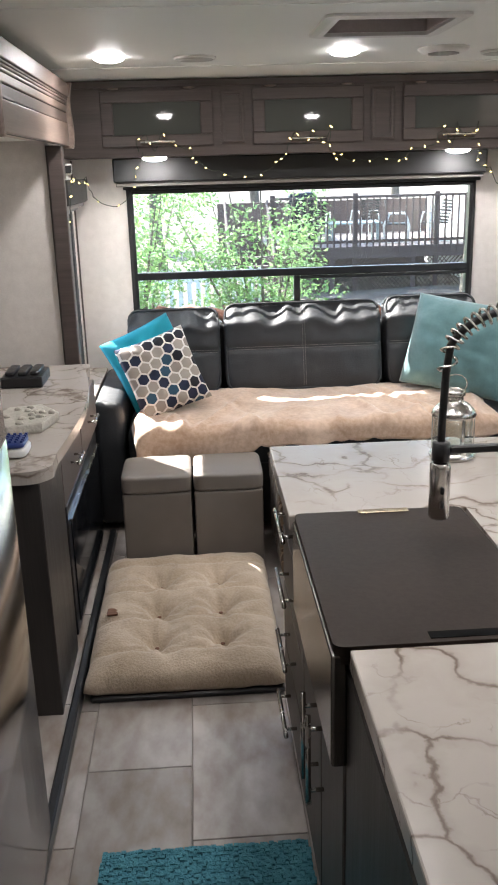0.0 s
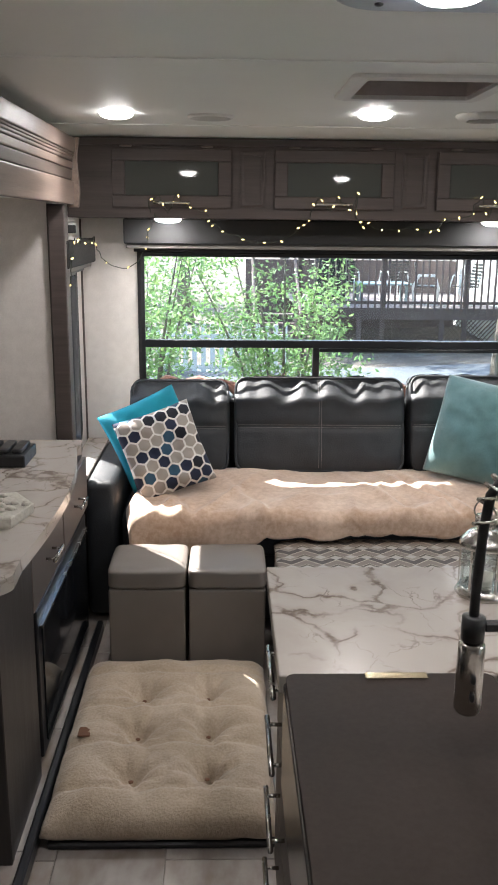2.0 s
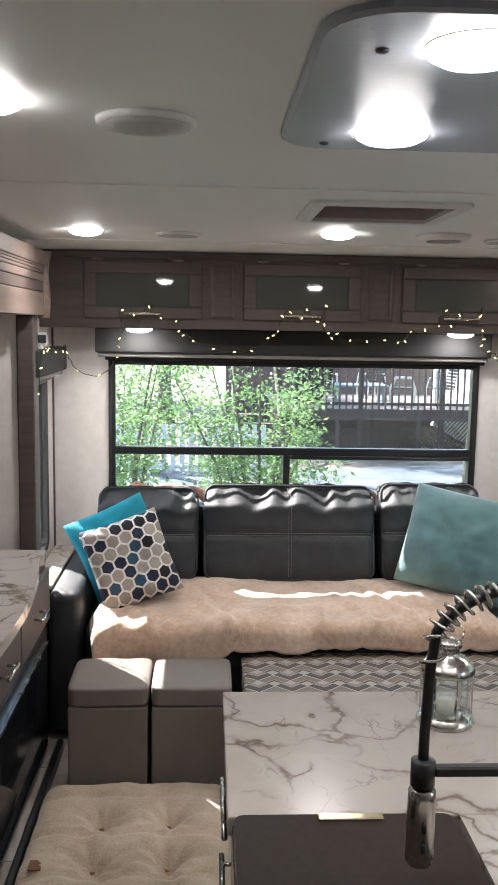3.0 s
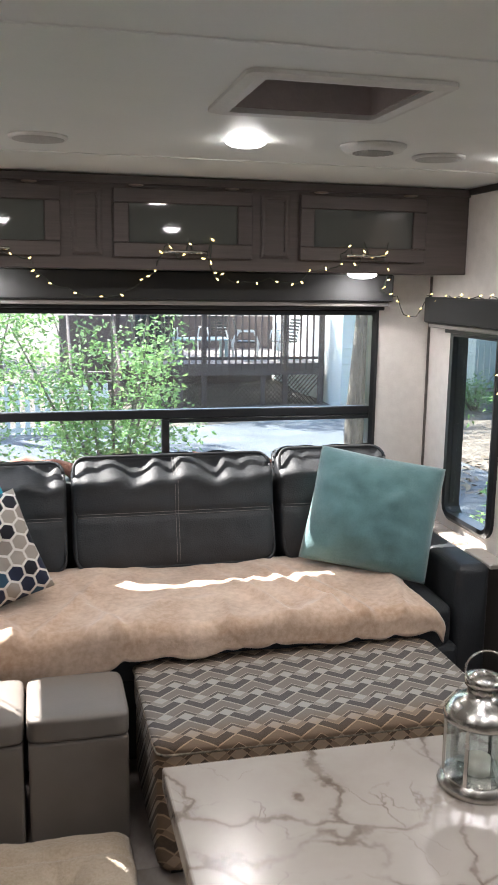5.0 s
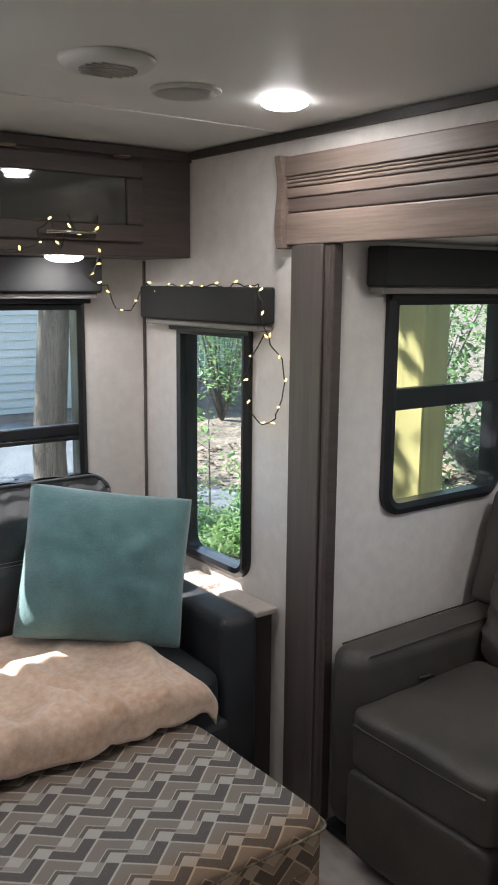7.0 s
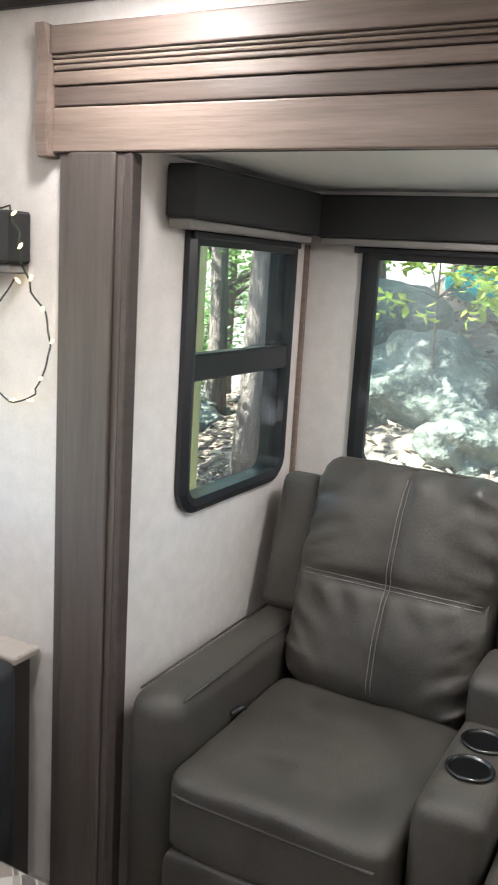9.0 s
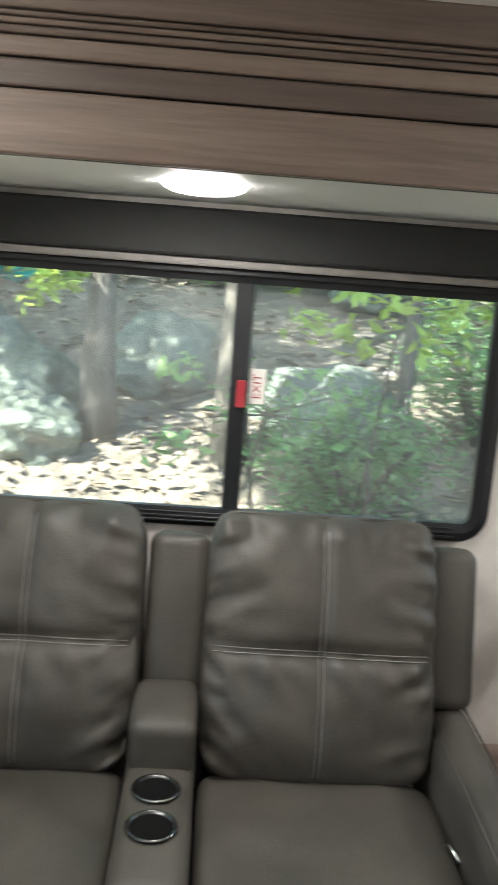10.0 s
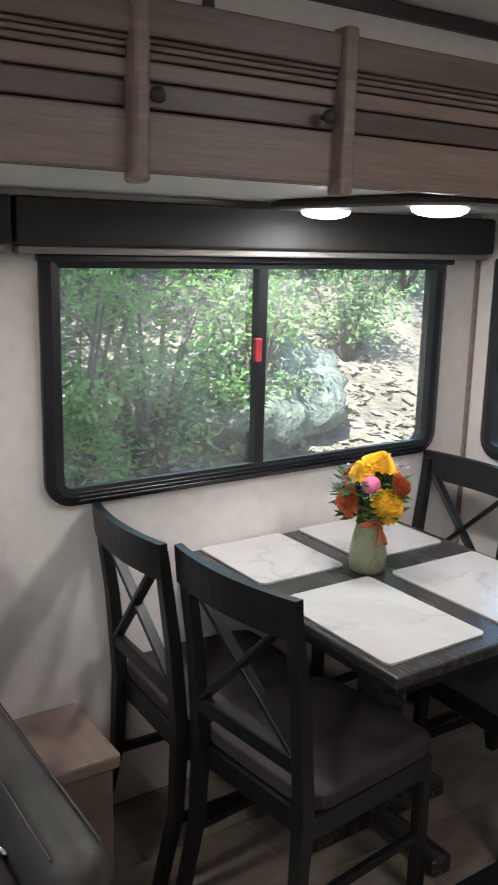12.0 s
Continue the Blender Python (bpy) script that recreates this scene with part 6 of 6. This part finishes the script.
rd = B()
rv = [[rd.verts.new((x, y, ground_z(x, y) + 0.06)) for y in (8.4, 10.4, 12.5, 14.5, 16.5)] for x in range(-30, 7, 1)]
for a, b in zip(rv, rv[1:]):
    for j in range(4):
        rd.faces.new((a[j], b[j], b[j + 1], a[j + 1]))
tagged(part("road", rd, GRAVEL, None, "", True), "pale grey gravel lane behind the trailer", "road", kind="structure")


def leaf_cloud(rnd, centres, count, size, squash=0.75):
    """Many bent leaves round clump centres (x, y, z, radius)."""
    weight = [c[3] ** 2 for c in centres]
    total = sum(weight)
    verts, faces = [], []
    for c, w in zip(centres, weight):
        for _ in range(max(int(count * w / total), 3)):
            d = Vector((rnd.gauss(0, 1), rnd.gauss(0, 1), rnd.gauss(0, 1))).normalized() * (rnd.random() ** 0.45) * c[3]
            p = Vector((c[0] + d.x, c[1] + d.y, c[2] + d.z * squash))
            a = Vector((rnd.gauss(0, 1), rnd.gauss(0, 1), rnd.gauss(0, 0.5) - 0.35)).normalized()
            b = a.cross(Vector((rnd.gauss(0, 0.6), rnd.gauss(0, 0.6), 1))).normalized()
            s = size * rnd.uniform(0.6, 1.3)
            n = a.cross(b) * s * 0.12
            k = len(verts)
            verts += [p, p + a * s * 0.45 + b * s * 0.26 + n, p + a * s, p + a * s * 0.45 - b * s * 0.26 + n]
            faces += [(k, k + 1, k + 2), (k, k + 2, k + 3)]
    me = bpy.data.meshes.new("crown")
    me.from_pydata([tuple(v) for v in verts], [], faces)
    return me


def tree(at, height, r, seed, leaves=5000, size=0.12, crown=(0.45, 1.0), spread=1.8, material=None, label="slim woodland tree with a sparse green crown", lean_by=0.0, name="tree", reach=(0.0, 0.0), arms=14):
    rnd = random.Random(seed)
    z0 = ground_z(at[0], at[1]) - 0.15
    ob = thing(name, (at[0], at[1], z0), label=label, category="tree" if name == "tree" else "bush", group="trees round the trailer" if name == "tree" else "bushes")
    bm = B()
    top = Vector((lean_by * height, rnd.uniform(-0.03, 0.03) * height, height))
    n = 10
    line = [Vector((0, 0, 0)).lerp(top, k / n) + Vector((rnd.uniform(-1, 1), rnd.uniform(-1, 1), 0)) * r * 0.35 * (k > 0) for k in range(n + 1)]
    tube(bm, line, [r * (1.35 if k == 0 else 1.0) * (1 - 0.85 * k / n) for k in range(n + 1)], 10)
    part("trunk", bm, BARK, ob, smooth=True)
    limbs, centres = B(), []
    for k in range(arms):
        s = rnd.uniform(*crown)
        p = Vector((0, 0, 0)).lerp(top, s)
        a = rnd.uniform(0, 6.28)
        out = Vector((math.cos(a), math.sin(a), rnd.uniform(0.05, 0.6))) * spread * rnd.uniform(0.5, 1.0) * (1.15 - s * 0.55) + Vector((*reach, 0.0))
        mid = p + out * 0.5 + Vector((0, 0, 0.08 * out.length))
        tube(limbs, [p, mid, p + out], [r * 0.32 * (1.1 - s * 0.7), r * 0.2 * (1.1 - s * 0.7), r * 0.05], 5)
        for q in (0.45, 0.75, 1.0):
            c = p + out * q + Vector([rnd.uniform(-0.2, 0.2) for _ in range(3)])
            centres.append((c.x, c.y, c.z, spread * rnd.uniform(0.18, 0.36)))
    part("limbs", limbs, BARK, ob, smooth=True)
    me = leaf_cloud(rnd, centres, leaves, size)
    me.materials.append(material or LEAF)
    cr = new("crown", me)
    cr.parent = ob
    return ob


def bush(at, w, h, seed, leaves, size, material, label):
    rnd = random.Random(seed)
    z0 = ground_z(at[0], at[1]) - 0.05
    ob = thing("bush", (at[0], at[1], z0), label=label, category="bush", group="bushes")
    stems, centres = B(), []
    for k in range(12):
        a, s = rnd.uniform(0, 6.28), rnd.uniform(0.3, 1.0)
        tip = Vector((math.cos(a) * w * 0.5 * s, math.sin(a) * w * 0.4 * s, h * rnd.uniform(0.55, 1.0)))
        tube(stems, [(0, 0, 0), tip * 0.5 + Vector((0, 0, 0.1 * h)), tip], [0.02, 0.014, 0.004], 5)
        for q in (0.4, 0.6, 0.8, 1.0):
            c = tip * q + Vector([rnd.uniform(-0.15, 0.15) for _ in range(3)])
            centres.append((c.x, c.y, c.z, w * rnd.uniform(0.09, 0.2)))
    part("stems", stems, BARK, ob, smooth=True)
    me = leaf_cloud(rnd, centres, leaves, size)
    me.materials.append(material)
    new("crown", me).parent = ob
    return ob


# Behind the rear window.
bush((-0.55, 8.3), 2.4, 2.9, 21, 9000, 0.058, LEAF, "tall sunlit green shrub behind the rear window")
bush((0.75, 8.9), 2.0, 2.7, 22, 7000, 0.058, LEAF, "tall sunlit green shrub behind the rear window")
bush((-2.2, 9.2), 2.4, 2.8, 23, 7000, 0.06, LEAF, "tall sunlit green shrub behind the rear window")
# The unseen crown is stretched to keep sun off the post and slide-out wall.
tree((2.10, 6.5), 9.0, 0.105, 31, 30000, 0.14, (0.42, 1.0), 2.6, None, "straight grey-barked tree close to the rear window, unseen crown widened for shade", reach=(-1.2, 0.4), arms=32)
# Two trees added out of view, only to dapple the bank and boulders.
tree((3.9, 9.3), 10.0, 0.11, 39, 7500, 0.13, (0.45, 0.95), 2.4, LEAF, reach=(0.0, -0.5), arms=22)
tree((5.7, 8.1), 10.0, 0.11, 40, 8000, 0.13, (0.42, 0.9), 2.4, LEAF2, arms=22)
# Two trees placed so that their unseen crowns shade the lane and deck.
tree((-2.7, 18.0), 11.0, 0.17, 37, 9000, 0.16, (0.50, 1.0), 3.0, LEAF2)
tree((-0.9, 24.6), 12.0, 0.2, 38, 10000, 0.17, (0.45, 1.0), 3.3, LEAF2)
tree((-6.0, 16.0), 10.0, 0.18, 32, 6000, 0.16, (0.3, 1.0), 2.6)
tree((-4.5, 32.0), 10.0, 0.2, 33, 6000, 0.18, (0.3, 1.0), 3.0, LEAF2)
tree((2.5, 36.0), 12.0, 0.22, 34, 7000, 0.2, (0.25, 1.0), 3.4, LEAF2)
tree((9.0, 40.0), 12.0, 0.22, 35, 7000, 0.2, (0.2, 1.0), 3.6, LEAF)
tree((-10.0, 26.0), 12.0, 0.22, 36, 7000, 0.2, (0.2, 1.0), 3.6, LEAF)

# The deck.
DY0, DY1, DX0, DX1, DZ = 19.0, 23.2, 1.7, 6.1, 0.08
deck = thing("deck", label="brown wooden deck with railing and lattice skirt", category="deck")
gz = -1.0
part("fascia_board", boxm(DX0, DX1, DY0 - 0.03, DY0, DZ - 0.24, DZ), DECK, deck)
for k in range(int((DX1 - DX0) / 0.16)):
    x = DX0 + k * 0.16
    part("deck_board", boxm(x + 0.005, x + 0.155, DY0, DY1, DZ - 0.03, DZ), DECKF, deck)
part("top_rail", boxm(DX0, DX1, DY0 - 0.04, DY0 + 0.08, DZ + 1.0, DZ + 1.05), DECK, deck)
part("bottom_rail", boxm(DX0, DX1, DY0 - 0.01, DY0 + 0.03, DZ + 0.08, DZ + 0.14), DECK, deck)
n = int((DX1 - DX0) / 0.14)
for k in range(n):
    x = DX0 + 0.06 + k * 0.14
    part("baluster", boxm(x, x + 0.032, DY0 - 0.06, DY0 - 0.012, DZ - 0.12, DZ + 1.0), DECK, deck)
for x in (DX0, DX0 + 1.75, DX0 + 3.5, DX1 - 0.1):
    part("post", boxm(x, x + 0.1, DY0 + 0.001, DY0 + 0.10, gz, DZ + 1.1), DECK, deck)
lat = B()
for k in range(80):
    for s in (1, -1):
        x = DX0 + k * 0.09 - (0 if s > 0 else 0.0)
        a, b = Vector((x - s * 0.38, DY0 + 0.01 + 0.012 * s, gz)), Vector((x + s * 0.38, DY0 + 0.01 + 0.012 * s, DZ - 0.24))
        if min(a.x, b.x) > DX0 - 0.05 and max(a.x, b.x) < DX1 + 0.05:
            m = Matrix.Translation((a + b) / 2) @ (b - a).to_track_quat("Z", "Y").to_matrix().to_4x4()
            box(lat, -0.02, 0.02, -0.005, 0.005, -(b - a).length / 2, (b - a).length / 2, m=m)
tagged(part("lattice", lat, DECK, deck, "diagonal brown lattice skirt"), kind="stuff")
for x in (DX0 + 0.02, DX0 + 1.25, DX0 + 3.0, DX1 - 0.15):
    part("lattice_frame", boxm(x, x + 0.1, DY0 - 0.035, DY0 - 0.02, gz, DZ - 0.24), DECK, deck)
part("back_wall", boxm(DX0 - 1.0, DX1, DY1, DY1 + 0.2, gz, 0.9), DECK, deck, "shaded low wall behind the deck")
for k in range(6):
    part("stair_tread", boxm(DX0 - 0.95, DX0 - 0.02, DY0 + 0.1 - k * 0.27, DY0 + 0.36 - k * 0.27, DZ - 0.16 * (k + 1) - 0.04, DZ - 0.16 * (k + 1)), DECK, deck)
for x in (DX0 - 0.95, DX0 - 0.06):
    sr = B()
    bar(sr, (x, DY0 - 1.5, 0.05), (x, DY0 + 0.2, 1.05), 0.05, 0.10)
    part("stair_rail", sr, DECK, deck)
    for k in range(9):
        y = DY0 - 1.45 + k * 0.19
        part("baluster", boxm(x - 0.02, x + 0.02, y, y + 0.04, gz + 0.1, 0.10 + 0.588 * (y - DY0 + 1.5) - 0.05), DECK, deck)


def patio_chair(at, turn):
    ob = thing("patio_chair", at, turn, label="metal-framed patio chair on the deck", category="chair", group="patio chairs")
    for s in (-0.25, 0.25):
        loop_ = [(s, -0.25, 0.0), (s, 0.25, 0.0), (s, 0.28, 0.35), (s, 0.15, 0.62), (s, -0.2, 0.62), (s, -0.28, 0.35), (s, -0.25, 0.0)]
        part("side_frame", tube(B(), loop_, 0.018, 8), WHITEP, ob, smooth=True)
    for k in range(7):
        part("slat", boxm(-0.25, 0.25, 0.17 + k * 0.014, 0.185 + k * 0.014, 0.42 + k * 0.07, 0.47 + k * 0.07), PLASTIC, ob)
    part("seat", boxm(-0.25, 0.25, -0.22, 0.2, 0.38, 0.41, 0.01, 1), PLASTIC, ob)


for x, y, a in ((4.6, 20.0, 80), (5.5, 20.0, -80), (3.0, 21.2, 160), (4.2, 21.6, 200)):
    patio_chair((x, y, DZ), a)
bbq = thing("covered_grill", (2.55, 20.6, DZ), label="black covered grill on the deck", category="grill")
part("cover", soft(B(), (0.7, 0.55, 1.1), 10, 7, 0, 0.02, 4, 3, Matrix.Translation((0, 0, 0.551))), PLASTIC, bbq, smooth=True)
ptab = thing("patio_table", (3.7, 20.4, DZ), label="low grey-blue patio table", category="table")
part("top", boxm(-0.6, 0.6, -0.4, 0.4, 0.40, 0.44, 0.01, 1), FENCE, ptab)
for x in (-0.5, 0.5):
    for y in (-0.3, 0.3):
        part("leg", boxm(x - 0.03, x + 0.03, y - 0.03, y + 0.03, 0, 0.3995), FENCE, ptab)

house = thing("shed", label="pale lap-sided shed beside the deck", category="shed")
part("wall", boxm(6.2, 9.2, 18.2, 24.0, -1.1, 3.2), SIDING, house)
for k in range(26):
    z = -1.0 + k * 0.16
    m = Matrix.Translation((7.7, 18.19, z)) @ Matrix.Rotation(radians(-11), 4, "X")
    part("siding_board", boxm(-1.5, 1.5, -0.03, -0.005, 0.0, 0.158, m=m), SIDING, house)
part("roof", boxm(5.9, 9.5, 17.8, 24.4, 3.2, 3.4), DECK, house, "dark flat roof")

fen = thing("picket_fence", label="white picket fence beyond the shrubs", category="fence")
for k in range(46):
    x = -6.0 + k * 0.16
    part("picket", boxm(x, x + 0.08, 16.0, 16.02, -1.0, 0.05), WHITEP, fen)
for z in (-0.75, -0.2):
    part("rail", boxm(-6.0, 1.3, 16.021, 16.05, z, z + 0.07), WHITEP, fen)
gf = thing("plank_fence", label="grey-green plank fence in the yard", category="fence")
for k in range(30):
    x = 9.6 + k * 0.165
    part("plank", boxm(x, x + 0.15, 20.6, 20.62, -1.0, 0.75), FENCE, gf)
part("rail", boxm(9.6, 14.55, 20.621, 20.66, 0.3, 0.4), FENCE, gf)

# The lumber post outside the slide-out.
pz = ground_z(2.82, 4.54) - 0.1
tagged(part("lumber_post", boxm(2.752, 2.888, 4.45, 4.625, pz, 2.9, 0.006, 1), POSTY), "yellow treated lumber post outside the window", "post")


# Woods on the dining side.
def rock(at, size, seed):
    bm = B()
    bmesh.ops.create_icosphere(bm, subdivisions=4, radius=1.0)
    for v in bm.verts:
        d = v.co.normalized()
        k = 1 + 0.35 * noise.fractal(d * 1.3 + Vector((seed, seed, 0)), 1.0, 2.0, 4) + 0.10 * noise.noise(d * 4 + Vector((0, seed, 0)))
        v.co = Vector((d.x * size[0], d.y * size[1], d.z * size[2])) * k
    ob = part("boulder", bm, ROCK, None, "", True)
    ob.matrix_basis = pose(at[0], at[1], ground_z(at[0], at[1]) + at[2], 0, 0, seed * 40)
    tagged(ob, "lichen-covered grey boulder half sunk in leaves", "boulder", "boulders in the woods")


for x, y, z, sx, sy, sz, sd in ((7.25, 4.92, 0.1, 0.6, 0.66, 0.42, 1.3), (6.5, 4.42, 0.08, 0.34, 0.33, 0.24, 2.1), (7.7, 3.65, 0.1, 0.5, 0.45, 0.36, 3.7), (8.6, 5.9, 0.2, 1.0, 0.8, 0.5, 4.2), (7.0, 2.3, 0.0, 0.6, 0.5, 0.4, 5.5),
                                (9.6, 1.6, 0.0, 0.7, 0.6, 0.3, 6.1), (6.4, -0.8, 0.1, 0.9, 0.7, 0.5, 7.7), (9.5, -3.0, 0.2, 1.1, 0.9, 0.6, 8.3), (7.8, 7.8, 0.1, 0.7, 0.6, 0.4, 9.4), (4.4, 6.6, 0.05, 0.5, 0.4, 0.25, 10.2)):
    rock((x, y, z), (sx, sy, sz), sd)
tarp = part("tarp", soft(B(), (0.5, 0.65, 0.28), 14, 2.6, 0.2, 0.12, 4, 3), TARP, None, "", True)
tarp.matrix_basis = pose(9.6, 5.25, ground_z(9.6, 5.25) + 0.14)
tagged(tarp, "crumpled teal tarp lying on the bank", "tarp")
wood_trees = [(6.75, 4.02, 10, 0.115), (6.55, 3.06, 10, 0.11), (6.3, 1.93, 8, 0.06), (9.5, 2.2, 11, 0.16), (10.5, 5.6, 11, 0.16), (8.0, 7.4, 10, 0.10), (11.5, 3.6, 12, 0.2), (6.2, 6.03, 9, 0.105), (10.8, 9.0, 10, 0.15), (12.5, 7.5, 12, 0.2),
              (8.8, -0.6, 10, 0.15), (11.0, 0.6, 12, 0.2), (9.2, -3.4, 10, 0.13), (11.0, -5.6, 12, 0.2), (13.5, -1.5, 12, 0.2), (14.5, 2.0, 13, 0.22), (14.0, 5.0, 13, 0.22), (11.5, 17.0, 8, 0.12), (12.0, 10.5, 11, 0.18), (13.0, -7.5, 12, 0.2), (16.0, 9.0, 13, 0.22), (7.7, -3.1, 9, 0.075)]
for k, (x, y, h, r) in enumerate(wood_trees):
    open_bank = x < 11 and (1.8 < y < 6.5 or y < -3)
    tree((x, y), h, r, 100 + k, 5200, 0.10, (0.34, 0.7) if open_bank else (0.10, 0.42), 2.3, LEAF if k % 2 else LEAF2)
for k, (x, y, w, h) in enumerate(((5.8, 2.3, 1.7, 0.85), (5.2, 1.2, 1.4, 1.9), (5.6, 0.5, 1.5, 2.2), (6.9, 1.2, 1.6, 1.6), (5.9, -0.5, 1.4, 1.7), (4.3, 8.2, 1.3, 0.32), (5.0, 8.7, 1.2, 0.3), (9.6, 3.2, 1.8, 1.0), (8.5, 0.2, 1.8, 1.8), (5.6, -3.0, 1.2, 0.9), (3.4, 7.2, 0.7, 0.5), (8.8, 8.2, 1.5, 1.8), (8.9, 14.6, 2.6, 3.0), (10.4, 16.6, 2.8, 2.2), (8.6, 17.0, 2.0, 0.9), (5.3, 6.9, 1.6, 2.1), (6.6, 8.0, 2.0, 2.4), (12.4, 17.4, 2.8, 3.0), (7.2, -2.5, 1.5, 1.5), (8.6, -4.6, 2.0, 1.7))):
    bush((x, y), w, h, 200 + k, 2200, 0.066, LEAF if k % 3 else LEAF2, "leafy green undergrowth shrub on the bank")
def branch(at, seed, count, size, material):
    """A low twig fan with hanging leaves, growing from the bank."""
    rnd = random.Random(seed)
    over = [(rnd.uniform(-0.4, 0.4), rnd.uniform(-0.55, 0.55), rnd.uniform(-0.22, 0.2), rnd.uniform(0.08, 0.17)) for _ in range(16)]
    ob = thing("sapling", at, label="leafy yellow-green sapling branch close to the window", category="sapling", group="saplings on the bank")
    br = B()
    foot = ground_z(at[0] + 0.5, at[1]) - at[2] - 0.05
    tube(br, [(0.5, 0.0, foot), (0.45, 0.05, foot * 0.5), (0.25, 0.0, -0.1), (-0.1, -0.1, 0.2)], [0.018, 0.014, 0.010, 0.004], 6)
    for c in over[::2]:
        tube(br, [(0.25, 0.0, -0.1), (c[0] * 0.6, c[1] * 0.6, c[2] * 0.5 + 0.05), (c[0], c[1], c[2])], [0.006, 0.004, 0.002], 4)
    part("twigs", br, BARK, ob, smooth=True)
    me = leaf_cloud(rnd, over, count, size)
    me.materials.append(material)
    new("leaves", me).parent = ob


branch((4.6, 2.30, 1.60), 77, 260, 0.095, LEAF3)
branch((6.3, 4.75, 1.55), 78, 300, 0.10, LEAF3)
branch((5.2, 2.9, 0.95), 79, 160, 0.10, LEAF)

tree((4.85, 9.0), 1.75, 0.014, 311, 260, 0.075, (0.25, 1.0), 0.5, LEAF, "thin young sapling on the sunlit ground")

# Fallen leaves on the bank and yard.
rnd = random.Random(55)
verts, faces = [], []
for _ in range(16000):
    x, y = rnd.uniform(3.1, 11), rnd.uniform(-3, 9)
    if rnd.random() < 0.3:
        x, y = rnd.uniform(2.6, 9), rnd.uniform(5.6, 13)
    z = ground_z(x, y) + rnd.uniform(0.005, 0.05)
    a, s = rnd.uniform(0, 6.28), rnd.uniform(0.03, 0.075)
    u, v = Vector((math.cos(a), math.sin(a), rnd.uniform(-0.5, 0.5))) * s, Vector((-math.sin(a), math.cos(a), rnd.uniform(-0.5, 0.5))) * s * 0.5
    p, k = Vector((x, y, z)), len(verts)
    verts += [p - u, p + v, p + u, p - v]
    faces.append((k, k + 1, k + 2, k + 3))
me = bpy.data.meshes.new("fallen_leaves")
me.from_pydata([tuple(v) for v in verts], [], faces)
me.materials.append(LITTERP)
tagged(new("fallen_leaves", me), "dry brown leaves scattered over the ground", "leaf litter", kind="stuff")

# ---- floor tiles ----
tile_me = {}


def lay(parent, x0, x1, y0, y1, z, tw=0.311, tl=0.615, ox=0.022, oy=2.418, th=0.006, stone=TILE):
    """Tiles in running bond between the given edges, cut where they meet them."""
    gap = 0.0014
    k0, k1 = math.floor((x0 - ox) / tw), math.ceil((x1 - ox) / tw)
    for k in range(k0, k1):
        shift = oy + (0.31 if k % 2 == 0 else 0.0)
        for j in range(math.floor((y0 - shift) / tl), math.ceil((y1 - shift) / tl)):
            a, b = max(ox + k * tw, x0) + gap, min(ox + (k + 1) * tw, x1) - gap
            c, d = max(shift + j * tl, y0) + gap, min(shift + (j + 1) * tl, y1) - gap
            if b - a < 0.02 or d - c < 0.02:
                continue
            key = (round(b - a, 3), round(d - c, 3), th, stone.name)
            if key not in tile_me:
                bm = boxm(-key[0] / 2, key[0] / 2, -key[1] / 2, key[1] / 2, 0, th, 0.0015, 1)
                me_ = bpy.data.meshes.new("tile")
                bm.to_mesh(me_)
                bm.free()
                me_.materials.append(stone)
                tile_me[key] = me_
            ob_ = new("tile", tile_me[key])
            ob_.parent = parent
            ob_.location = ((a + b) / 2, (c + d) / 2, z)


lay(floor, -0.346, XR - 0.03, YB, YR, -0.0055)
lay(floor2, XR + 0.06, SX, SY0, SY1, 0.0142, th=0.004, stone=TILE2)
lay(floor3, LX, -0.376, 0.2, LY1 - 0.11, 0.0282, th=0.004)
